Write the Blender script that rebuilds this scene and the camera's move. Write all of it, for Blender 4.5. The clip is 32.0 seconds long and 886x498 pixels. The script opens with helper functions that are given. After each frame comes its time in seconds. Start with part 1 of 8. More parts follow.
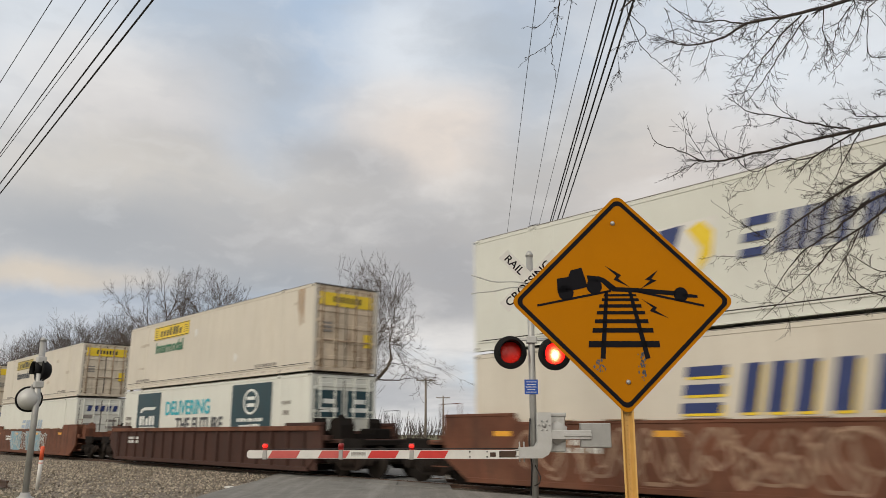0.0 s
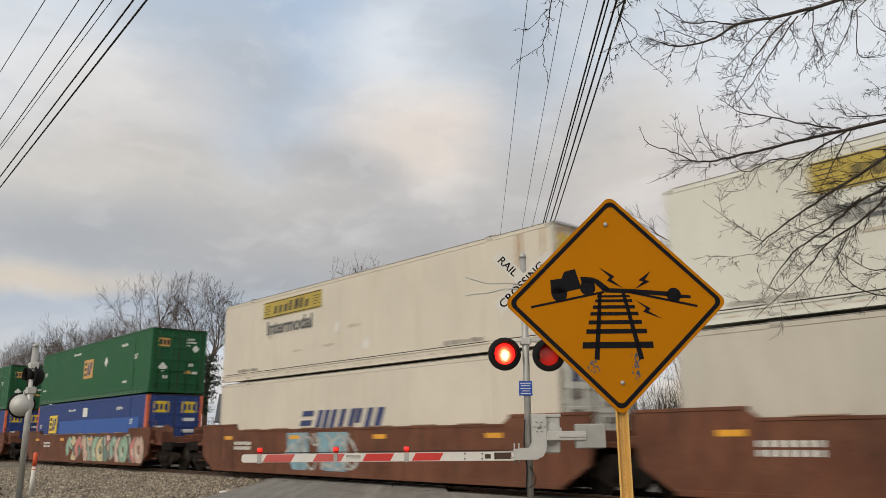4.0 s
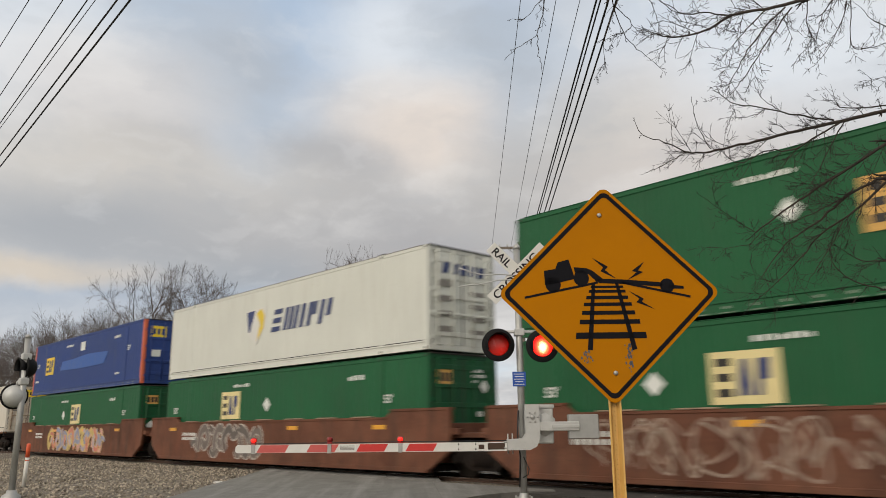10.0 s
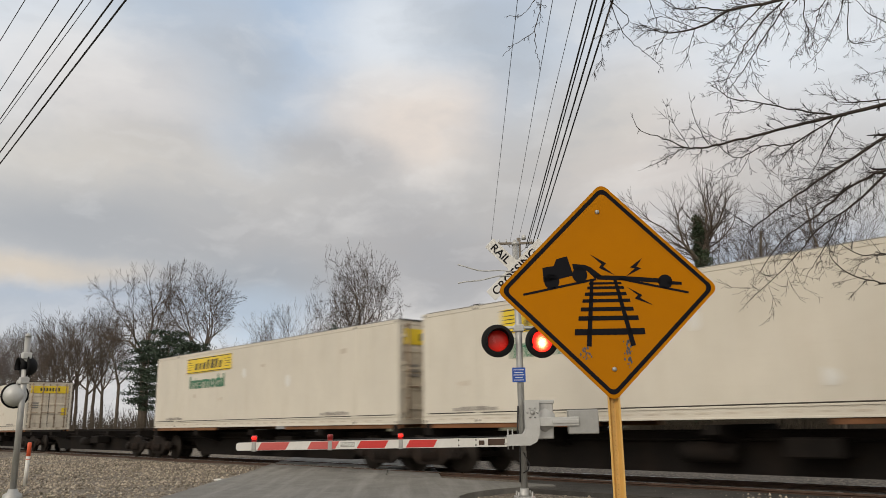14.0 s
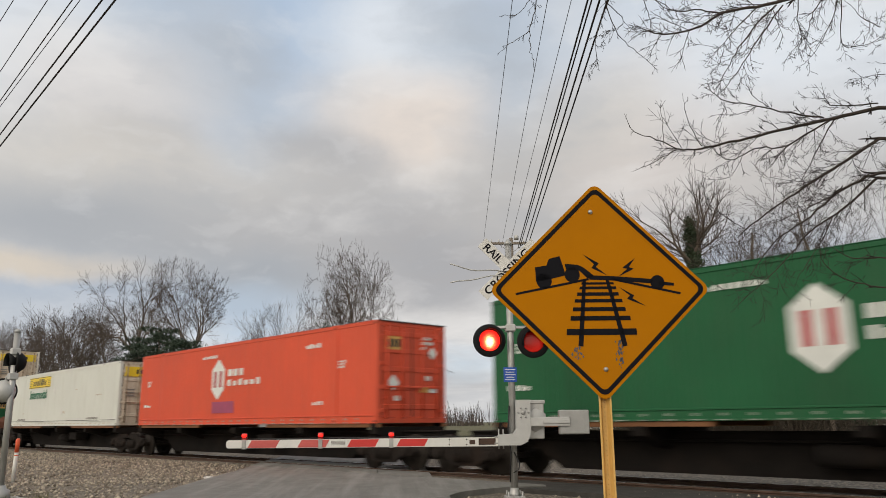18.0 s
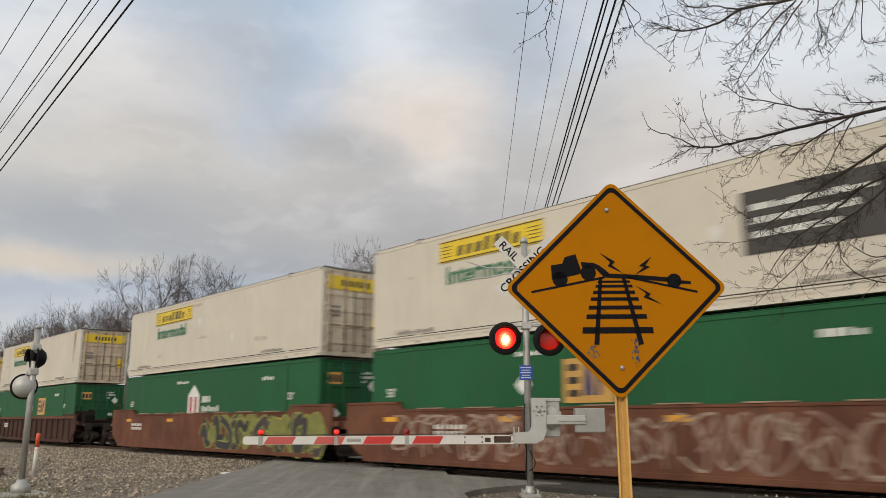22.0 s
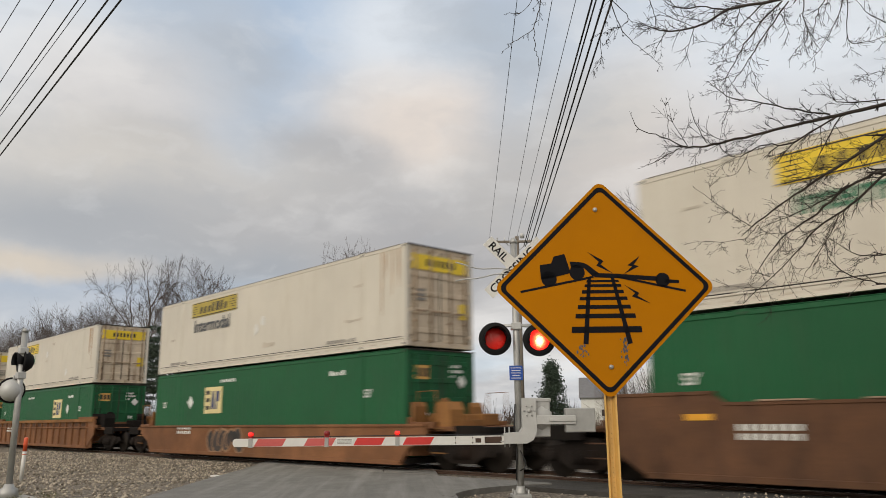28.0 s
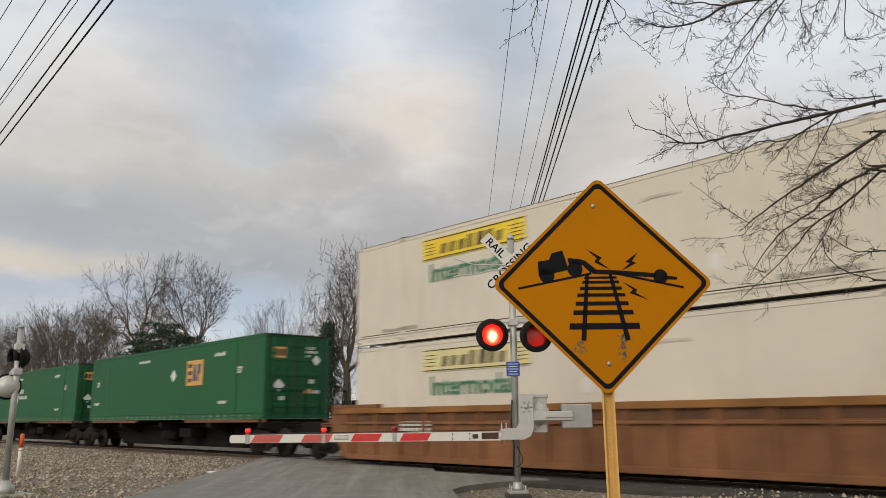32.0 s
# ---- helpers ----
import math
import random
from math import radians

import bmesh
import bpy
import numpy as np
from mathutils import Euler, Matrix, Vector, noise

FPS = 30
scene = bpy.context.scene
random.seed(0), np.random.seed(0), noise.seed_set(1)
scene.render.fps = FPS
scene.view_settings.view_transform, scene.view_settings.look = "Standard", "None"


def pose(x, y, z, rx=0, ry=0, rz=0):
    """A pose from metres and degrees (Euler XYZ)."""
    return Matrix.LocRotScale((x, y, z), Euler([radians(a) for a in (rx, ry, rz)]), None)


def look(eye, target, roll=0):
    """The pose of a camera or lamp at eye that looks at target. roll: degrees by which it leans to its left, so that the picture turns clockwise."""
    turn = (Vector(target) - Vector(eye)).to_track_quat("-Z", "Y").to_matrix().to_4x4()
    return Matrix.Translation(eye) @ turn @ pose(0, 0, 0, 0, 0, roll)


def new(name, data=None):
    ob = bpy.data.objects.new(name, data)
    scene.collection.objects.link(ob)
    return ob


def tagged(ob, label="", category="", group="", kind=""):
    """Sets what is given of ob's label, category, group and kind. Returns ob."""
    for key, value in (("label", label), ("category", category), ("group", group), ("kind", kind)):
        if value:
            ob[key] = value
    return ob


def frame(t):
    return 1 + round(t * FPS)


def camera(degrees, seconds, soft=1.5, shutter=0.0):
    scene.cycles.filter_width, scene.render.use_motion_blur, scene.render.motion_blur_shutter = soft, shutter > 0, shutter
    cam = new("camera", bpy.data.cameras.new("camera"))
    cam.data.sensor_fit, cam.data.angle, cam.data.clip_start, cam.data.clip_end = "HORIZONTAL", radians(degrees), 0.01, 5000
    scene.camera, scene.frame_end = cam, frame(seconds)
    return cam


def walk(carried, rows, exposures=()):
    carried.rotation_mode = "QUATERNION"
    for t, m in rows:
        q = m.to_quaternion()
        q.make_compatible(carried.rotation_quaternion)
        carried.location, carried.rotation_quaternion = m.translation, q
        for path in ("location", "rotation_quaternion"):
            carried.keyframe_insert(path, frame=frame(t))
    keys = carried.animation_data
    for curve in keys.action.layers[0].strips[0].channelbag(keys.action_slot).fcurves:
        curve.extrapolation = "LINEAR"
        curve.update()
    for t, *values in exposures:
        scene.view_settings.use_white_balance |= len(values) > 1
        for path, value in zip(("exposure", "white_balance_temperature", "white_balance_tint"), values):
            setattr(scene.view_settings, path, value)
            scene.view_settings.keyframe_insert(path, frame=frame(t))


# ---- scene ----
# ---- camera and its path: X along the track (the train runs to +X), Y away from the road side, rail top at z = 0 ----
EYE_Z = 1.24
cam = camera(59.4, 32.0, soft=0.75, shutter=0.4)


def held(t, yaw, pitch, roll, dx, dy, dz):
    """A pose at the eye: yaw to the left of +Y, pitch upwards, roll, all in degrees."""
    a, b = radians(yaw), radians(pitch)
    eye = Vector((dx, dy, EYE_Z + dz))
    ahead = Vector((-math.sin(a) * math.cos(b), math.cos(a) * math.cos(b), math.sin(b)))
    return t, look(eye, eye + ahead * 10, roll)


walk(cam, [held(*row) for row in (
    (0, 48.30, 13.43, 0.08, -0.003, -0.001, 0.001),
    (0.5, 48.18, 13.40, -0.03, -0.006, 0.000, 0.005),
    (1, 48.05, 13.53, -0.21, -0.000, -0.000, 0.002),
    (1.5, 47.93, 13.58, -0.26, -0.001, 0.001, -0.001),
    (2, 47.87, 13.57, -0.32, 0.003, 0.001, 0.005),
    (2.5, 47.87, 13.60, -0.41, -0.004, 0.002, 0.004),
    (3, 47.93, 13.63, -0.30, -0.001, 0.002, -0.004),
    (3.5, 47.86, 13.51, -0.49, -0.001, -0.002, 0.004),
    (5.5, 47.66, 13.85, -0.28, -0.001, -0.005, -0.001),
    (6, 47.78, 13.80, -0.22, -0.003, -0.002, 0.002),
    (6.5, 47.83, 13.67, -0.36, -0.007, 0.003, 0.006),
    (7, 47.77, 13.58, -0.29, -0.003, -0.001, -0.007),
    (7.5, 47.70, 13.45, -0.48, -0.002, -0.001, -0.001),
    (8, 47.64, 13.45, -0.47, -0.003, 0.000, -0.002),
    (8.5, 47.54, 13.43, -0.38, -0.005, -0.002, 0.002),
    (9, 47.48, 13.32, -0.33, -0.011, 0.008, 0.003),
    (9.5, 47.35, 13.11, -0.41, -0.008, 0.001, -0.002),
    (10, 47.34, 12.93, -0.54, -0.003, -0.001, -0.001),
    (10.5, 47.31, 12.90, -0.53, -0.007, 0.006, -0.002),
    (11, 47.25, 12.83, -0.74, -0.003, 0.005, 0.002),
    (11.5, 47.12, 12.82, -0.82, 0.001, 0.000, 0.006),
    (12, 46.95, 12.83, -0.88, -0.005, 0.002, 0.004),
    (12.5, 46.79, 12.80, -0.98, 0.004, 0.001, 0.004),
    (13, 46.86, 12.91, -0.90, 0.009, -0.005, 0.006),
    (13.5, 47.10, 12.84, -0.83, 0.008, -0.006, 0.002),
    (14, 47.28, 12.63, -0.93, 0.009, -0.008, 0.006),
    (14.5, 47.34, 12.42, -1.01, 0.007, -0.007, 0.004),
    (16.5, 46.72, 12.62, -0.59, 0.004, -0.007, 0.003),
    (17, 46.60, 12.82, -0.45, 0.002, -0.002, 0.003),
    (17.5, 46.61, 12.75, -0.41, -0.001, -0.004, 0.001),
    (18, 46.71, 12.58, -0.50, 0.002, -0.004, 0.003),
    (18.5, 46.93, 12.49, -0.50, 0.005, -0.003, 0.000),
    (19, 47.24, 12.52, -0.55, 0.004, -0.004, 0.004),
    (19.5, 47.45, 12.68, -0.37, -0.002, -0.001, 0.004),
    (20, 47.53, 12.87, -0.16, 0.002, -0.002, 0.002),
    (20.5, 47.48, 12.87, -0.16, 0.004, -0.003, 0.000),
    (21, 47.52, 12.65, -0.22, -0.000, -0.000, 0.004),
    (21.5, 47.76, 12.54, -0.15, 0.003, -0.007, 0.003),
    (22, 47.91, 12.41, -0.14, 0.004, -0.004, 0.004),
    (22.5, 47.97, 12.21, -0.16, -0.001, -0.003, 0.006),
    (23, 48.09, 12.10, -0.08, -0.007, 0.000, 0.003),
    (23.5, 48.15, 11.99, -0.17, -0.005, -0.001, 0.003),
    (24, 48.14, 11.95, -0.16, -0.005, 0.003, 0.002),
    (24.5, 48.03, 11.88, -0.16, -0.007, 0.001, 0.002),
    (25, 47.80, 11.97, -0.12, -0.010, -0.000, 0.004),
    (25.5, 47.69, 12.08, -0.18, -0.005, -0.001, -0.000),
    (27.5, 47.33, 12.29, -0.54, 0.006, 0.003, 0.000),
    (28, 47.15, 12.48, -0.58, 0.007, 0.000, -0.000),
    (28.5, 47.09, 12.47, -0.62, 0.010, 0.004, 0.001),
    (29, 47.04, 12.44, -0.55, 0.004, 0.001, -0.004),
    (29.5, 46.98, 12.34, -0.65, 0.008, 0.001, 0.001),
    (30, 46.92, 12.35, -0.63, 0.007, 0.002, 0.000),
    (30.5, 46.86, 12.38, -0.55, 0.010, 0.000, -0.001),
    (31, 46.81, 12.30, -0.61, 0.002, 0.000, 0.004),
    (31.5, 46.86, 12.24, -0.62, -0.001, 0.001, 0.005),
    (32, 46.91, 12.18, -0.62, -0.003, 0.002, 0.005),
)])

# ---- sky and sun: a broken overcast late in the day, the brighter sky behind the camera ----
scene.view_settings.exposure = 0.0
SUN_EL, SUN_AZ = 30.0, 166.0


def make_world():
    w = bpy.data.worlds.new("sky")
    scene.world = w
    w.use_nodes = True
    nt = w.node_tree
    nt.nodes.clear()
    N = nt.nodes.new
    ln = nt.links.new

    def math_(op, a, b=None, clamp=False):
        n = N("ShaderNodeMath")
        n.operation, n.use_clamp = op, clamp
        for i, v in enumerate((a, b)):
            if v is None:
                continue
            if isinstance(v, (int, float)):
                n.inputs[i].default_value = v
            else:
                ln(v, n.inputs[i])
        return n.outputs[0]

    def mixc(f, a, b):
        n = N("ShaderNodeMix")
        n.data_type = "RGBA"
        for i, v in ((0, f), (6, a), (7, b)):
            if isinstance(v, (int, float)):
                n.inputs[i].default_value = v
            elif isinstance(v, tuple):
                n.inputs[i].default_value = (*v, 1)
            else:
                ln(v, n.inputs[i])
        return n.outputs[2]

    def ramp(v, lo, hi):
        n = N("ShaderNodeMapRange")
        n.interpolation_type = "SMOOTHSTEP"
        ln(v, n.inputs[0])
        n.inputs[1].default_value, n.inputs[2].default_value = lo, hi
        return n.outputs[0]

    def blob(d, az, el, width, flat):
        """A soft bank of cloud round a direction, flatter than it is wide."""
        a, e = radians(az), radians(el)
        n = N("ShaderNodeVectorMath")
        n.operation = "SUBTRACT"
        ln(d, n.inputs[0])
        n.inputs[1].default_value = (-math.sin(a) * math.cos(e), math.cos(a) * math.cos(e), math.sin(e))
        k = N("ShaderNodeVectorMath")
        k.operation = "MULTIPLY"
        ln(n.outputs[0], k.inputs[0])
        k.inputs[1].default_value = (1, 1, flat)
        l = N("ShaderNodeVectorMath")
        l.operation = "LENGTH"
        ln(k.outputs[0], l.inputs[0])
        m = N("ShaderNodeMapRange")
        m.interpolation_type = "SMOOTHSTEP"
        ln(l.outputs["Value"], m.inputs[0])
        m.inputs[1].default_value, m.inputs[2].default_value = width, width * 0.15
        return m.outputs[0]

    co = N("ShaderNodeTexCoord").outputs["Generated"]
    sep = N("ShaderNodeSeparateXYZ")
    ln(co, sep.inputs[0])
    x, y, z = sep.outputs
    zz = math_("ADD", math_("MAXIMUM", z, 0.0), 0.22)
    comb = N("ShaderNodeCombineXYZ")
    ln(math_("DIVIDE", x, zz), comb.inputs[0])
    ln(math_("DIVIDE", y, zz), comb.inputs[1])
    plane = comb.outputs[0]

    def noise_(vec, scale, detail, rough, off=(0, 0, 0), dist=0.0):
        mp = N("ShaderNodeMapping")
        ln(vec, mp.inputs[0])
        mp.inputs[1].default_value = off
        n = N("ShaderNodeTexNoise")
        ln(mp.outputs[0], n.inputs["Vector"])
        n.inputs["Scale"].default_value, n.inputs["Detail"].default_value, n.inputs["Roughness"].default_value = scale, detail, rough
        n.inputs["Distortion"].default_value = dist
        return n.outputs["Fac"]

    # the directions are bent a little, so that the patches get ragged edges
    wob = N("ShaderNodeTexNoise")
    ln(co, wob.inputs["Vector"])
    wob.inputs["Scale"].default_value, wob.inputs["Detail"].default_value, wob.inputs["Roughness"].default_value = 4.5, 8, 0.6
    off = N("ShaderNodeVectorMath")
    off.operation = "MULTIPLY_ADD"
    ln(wob.outputs["Color"], off.inputs[0])
    off.inputs[1].default_value, off.inputs[2].default_value = (0.13, 0.13, 0.06), (-0.065, -0.065, -0.03)
    bent = N("ShaderNodeVectorMath")
    ln(co, bent.inputs[0])
    ln(off.outputs[0], bent.inputs[1])
    d = bent.outputs[0]

    sky = N("ShaderNodeTexSky")
    sky.sky_type, sky.sun_disc = "NISHITA", False
    sky.sun_elevation, sky.sun_rotation = radians(SUN_EL), radians(SUN_AZ)
    blue = N("ShaderNodeVectorMath")
    blue.operation = "SCALE"
    ln(sky.outputs[0], blue.inputs[0])
    blue.inputs["Scale"].default_value = 0.10
    big = noise_(plane, 0.55, 6, 0.55, (3.1, 1.7, 0), 0.3)
    fine = noise_(plane, 1.7, 7, 0.6, (1.3, 5.2, 0), 0.4)
    cloud = mixc(ramp(fine, 0.35, 0.68), (0.43, 0.42, 0.415), (0.66, 0.63, 0.595))
    cloud = mixc(math_("MULTIPLY", ramp(big, 0.42, 0.66), 0.7), cloud, (0.38, 0.395, 0.42))
    gap = mixc(0.7, blue.outputs[0], (0.50, 0.60, 0.73))
    col = mixc(math_("MULTIPLY", ramp(noise_(plane, 0.8, 5, 0.5, (8.3, 2.2, 0), 0.2), 0.52, 0.7), 0.75), cloud, gap)
    for az, el, width, flat, tone in HIGH_CLOUDS + LOW_CLOUDS:
        col = mixc(math_("MULTIPLY", blob(d, az, el, width, flat), 0.85), col, CLOUD[tone])
    # soft drifting texture, drawn out along the horizon
    sq = N("ShaderNodeVectorMath")
    sq.operation = "MULTIPLY"
    ln(d, sq.inputs[0])
    sq.inputs[1].default_value = (1, 1, 2.6)
    soft = noise_(sq.outputs[0], 5.5, 5, 0.5, (2.3, 0.4, 1.1), 0.25)
    col = mixc(math_("MULTIPLY", ramp(soft, 0.52, 0.74), 0.30), col, (0.72, 0.69, 0.655))
    col = mixc(math_("MULTIPLY", ramp(soft, 0.50, 0.28), 0.30), col, (0.335, 0.345, 0.36))
    streak = noise_(sq.outputs[0], 14, 4, 0.5, (7.3, 0.4, 3.1), 0.3)
    col = mixc(math_("MULTIPLY", ramp(streak, 0.52, 0.72), 0.12), col, (0.70, 0.68, 0.66))
    col = mixc(math_("MULTIPLY", ramp(streak, 0.50, 0.30), 0.12), col, (0.36, 0.37, 0.385))
    # towards the hidden sun, behind the camera, the cloud is brighter and warmer
    back = N("ShaderNodeVectorMath")
    back.operation = "DOT_PRODUCT"
    ln(co, back.inputs[0])
    a = radians(SUN_AZ)
    back.inputs[1].default_value = (math.sin(a), math.cos(a), 0.25)
    col = mixc(math_("MULTIPLY", ramp(back.outputs["Value"], 0.0, 0.9), 0.85), col, (1.0, 0.90, 0.76))
    tint = N("ShaderNodeVectorMath")
    tint.operation = "MULTIPLY"
    ln(col, tint.inputs[0])
    tint.inputs[1].default_value = (0.968, 0.99, 1.018)
    bg = N("ShaderNodeBackground")
    ln(tint.outputs[0], bg.inputs[0])
    bg.inputs[1].default_value = 1.26
    ln(bg.outputs[0], N("ShaderNodeOutputWorld").inputs[0])


CLOUD = {
    "slate": (0.385, 0.446, 0.513),
    "white": (0.618, 0.637, 0.657),
    "blue": (0.337, 0.425, 0.543),
    "veil": (0.415, 0.441, 0.474),
    "lead": (0.365, 0.405, 0.452),
    "cream": (0.664, 0.573, 0.496),
    "pearl": (0.567, 0.531, 0.502),
    "ash": (0.375, 0.365, 0.361),
    "dove": (0.415, 0.395, 0.375),
    "sand": (0.525, 0.49, 0.446),
    "steel": (0.32, 0.333, 0.351),
    "peach": (0.58, 0.50, 0.405),
    "dusk": (0.333, 0.385, 0.457),
    "pewter": (0.342, 0.328, 0.324),
    "rose": (0.549, 0.49, 0.446),
    "pale": (0.485, 0.537, 0.599),
    "glow": (0.777, 0.573, 0.277),
}
# azimuth to the left of +Y and elevation in degrees, width, flatness, cloud colour
HIGH_CLOUDS = (
    (67.7, 26.7, 0.41, 1.3, "slate"),
    (76.5, 23.8, 0.17, 1, "white"),
    (60.3, 29.1, 0.21, 1, "blue"),
    (64.3, 24.9, 0.16, 1, "veil"),
    (50.9, 28.0, 0.13, 1, "white"),
    (47.3, 24.9, 0.12, 1, "white"),
    (43.2, 26.9, 0.13, 1, "lead"),
    (53.1, 21.8, 0.13, 1.3, "pearl"),
    (47.8, 21.2, 0.16, 1.6, "cream"),
    (71.9, 21.3, 0.19, 1.5, "pearl"),
    (57.8, 19.6, 0.11, 2, "ash"),
    (54.3, 17.9, 0.12, 1.5, "ash"),
    (69.4, 18.3, 0.12, 2.2, "dove"),
    (38.9, 22.5, 0.15, 1, "veil"),
    (29.3, 25.1, 0.26, 1, "pale"),
    (31.6, 22.3, 0.18, 1.5, "pearl"),
    (19.2, 21.9, 0.31, 1, "white"),
    (35.2, 19.4, 0.15, 1.2, "sand"),
)
LOW_CLOUDS = (
    (74.3, 16.1, 0.22, 2, "sand"),
    (63.8, 15.5, 0.34, 3.5, "sand"),
    (72.3, 12.9, 0.33, 4, "steel"),
    (56.4, 13.3, 0.35, 3, "ash"),
    (75.0, 8.7, 0.27, 5, "dusk"),
    (75.5, 7.2, 0.21, 4, "veil"),
    (60.8, 10.0, 0.21, 3, "steel"),
    (46.2, 11.7, 0.22, 2, "pewter"),
    (61.5, 7.9, 0.16, 3, "slate"),
    (75.6, 10.2, 0.18, 7, "peach"),
    (40.5, 16.5, 0.17, 1.3, "dove"),
    (27.3, 16.7, 0.26, 2, "rose"),
    (20.3, 12.7, 0.29, 1.5, "dove"),
    (22.8, 8.1, 0.26, 2, "dusk"),
    (21.6, 2.3, 0.26, 5, "glow"),
)
make_world()

sun = bpy.data.lights.new("sun", "SUN")
sun.energy, sun.angle, sun.color = 1.05, radians(25), (1.0, 0.92, 0.79)
sun_ob = new("sun", sun)
_a, _e = radians(SUN_AZ), radians(SUN_EL)
SUN_DIR = Vector((math.sin(_a) * math.cos(_e), math.cos(_a) * math.cos(_e), math.sin(_e)))
sun_ob.matrix_world = look(SUN_DIR * 60, (0, 0, 0))


# ---- mesh building ----
class Shape:
    """Verts and faces of one part."""

    def __init__(self):
        self.v, self.f, self.s = [], [], []

    def face(self, idx, smooth=False):
        self.f.append(tuple(idx))
        self.s.append(smooth)

    def add(self, verts, faces, smooth=False, m=None):
        o = len(self.v)
        self.v += [tuple(m @ Vector(p)) for p in verts] if m is not None else [tuple(p) for p in verts]
        for f in faces:
            self.face([o + i for i in f], smooth)
        return self

    def box(self, x0, x1, y0, y1, z0, z1, c=0.008, m=None):
        """A box with chamfered edges."""
        lo, hi = (x0, y0, z0), (x1, y1, z1)
        c = min(c, 0.4 * min(b - a for a, b in zip(lo, hi)))
        mid = [(a + b) / 2 for a, b in zip(lo, hi)]
        vs, idx = [], {}
        for s in [(i, j, k) for i in (0, 1) for j in (0, 1) for k in (0, 1)]:
            for k in range(3):
                idx[s, k] = len(vs)
                vs.append([(hi[a] if s[a] else lo[a]) + (0 if a == k else (-c if s[a] else c)) for a in range(3)])
        fs = []
        for k in range(3):
            a, b = (k + 1) % 3, (k + 2) % 3
            for e in (0, 1):
                q = []
                for p in ((0, 0), (1, 0), (1, 1), (0, 1)):
                    s = [0, 0, 0]
                    s[k], s[a], s[b] = e, p[0], p[1]
                    q.append(idx[tuple(s), k])
                fs.append(q)
                for p in (0, 1):
                    s0, s1 = [0, 0, 0], [0, 0, 0]
                    s0[a], s1[a], s0[b], s1[b], s0[k], s1[k] = e, e, p, p, 0, 1
                    fs.append([idx[tuple(s0), a], idx[tuple(s1), a], idx[tuple(s1), b], idx[tuple(s0), b]])
        for s in [(i, j, k) for i in (0, 1) for j in (0, 1) for k in (0, 1)]:
            fs.append([idx[s, 0], idx[s, 1], idx[s, 2]])
        good = []
        for f in fs:
            p = [Vector(vs[i]) for i in f]
            n = (p[1] - p[0]).cross(p[2] - p[0])
            good.append(f if n.dot(sum(p, Vector()) / len(p) - Vector(mid)) > 0 else f[::-1])
        return self.add(vs, good, False, m)

    def prism(self, poly, a, b, axis=1, m=None):
        """A polygon (u, v) drawn out from a to b along an axis (0: u, v are y, z; 1: x, z; 2: x, y)."""
        area = sum(p[0] * q[1] - q[0] * p[1] for p, q in zip(poly, poly[1:] + poly[:1]))
        if (area > 0) == (axis == 1):
            poly = poly[::-1]

        def at(p, w):
            return ((w, p[0], p[1]), (p[0], w, p[1]), (p[0], p[1], w))[axis]
        a, b = min(a, b), max(a, b)
        n = len(poly)
        vs = [at(p, a) for p in poly] + [at(p, b) for p in poly]
        fs = [list(range(n))[::-1], list(range(n, 2 * n))]
        fs += [[i, (i + 1) % n, n + (i + 1) % n, n + i] for i in range(n)]
        return self.add(vs, fs, False, m)

    def tube(self, pts, radii, n=8, cap=True, m=None):
        """A round bar through points, with a radius at each."""
        pts = [Vector(p) for p in pts]
        if isinstance(radii, (int, float)):
            radii = [radii] * len(pts)
        o = len(self.v)
        side = None
        for i, p in enumerate(pts):
            d = (pts[min(i + 1, len(pts) - 1)] - pts[max(i - 1, 0)]).normalized()
            if side is None:
                side = d.orthogonal().normalized()
            side = (side - d * side.dot(d)).normalized()
            up = d.cross(side)
            for k in range(n):
                t = 2 * math.pi * k / n
                q = p + (side * math.cos(t) + up * math.sin(t)) * radii[i]
                self.v.append(tuple(m @ q) if m is not None else tuple(q))
        for i in range(len(pts) - 1):
            for k in range(n):
                k2 = (k + 1) % n
                self.face([o + i * n + k, o + i * n + k2, o + (i + 1) * n + k2, o + (i + 1) * n + k], True)
        if cap:
            self.face([o + k for k in range(n)][::-1])
            e = o + (len(pts) - 1) * n
            self.face([e + k for k in range(n)])
        return self

    def lathe(self, prof, n=20, axis=1, m=None):
        """A profile of (along, radius) turned round an axis."""
        def at(a, r, t):
            c, s = r * math.cos(t), r * math.sin(t)
            return ((a, c, s), (s, a, c), (c, s, a))[axis]
        vs = [at(a, max(r, 1e-4), 2 * math.pi * k / n) for a, r in prof for k in range(n)]
        fs = []
        for i in range(len(prof) - 1):
            for k in range(n):
                k2 = (k + 1) % n
                fs.append([i * n + k, i * n + k2, (i + 1) * n + k2, (i + 1) * n + k])
        fs.append(list(range(n))[::-1])
        fs.append([(len(prof) - 1) * n + k for k in range(n)])
        return self.add(vs, fs, True, m)

    def mesh(self, name):
        me = bpy.data.meshes.new(name)
        me.from_pydata(self.v, [], self.f)
        me.polygons.foreach_set("use_smooth", self.s)
        me.update()
        return me


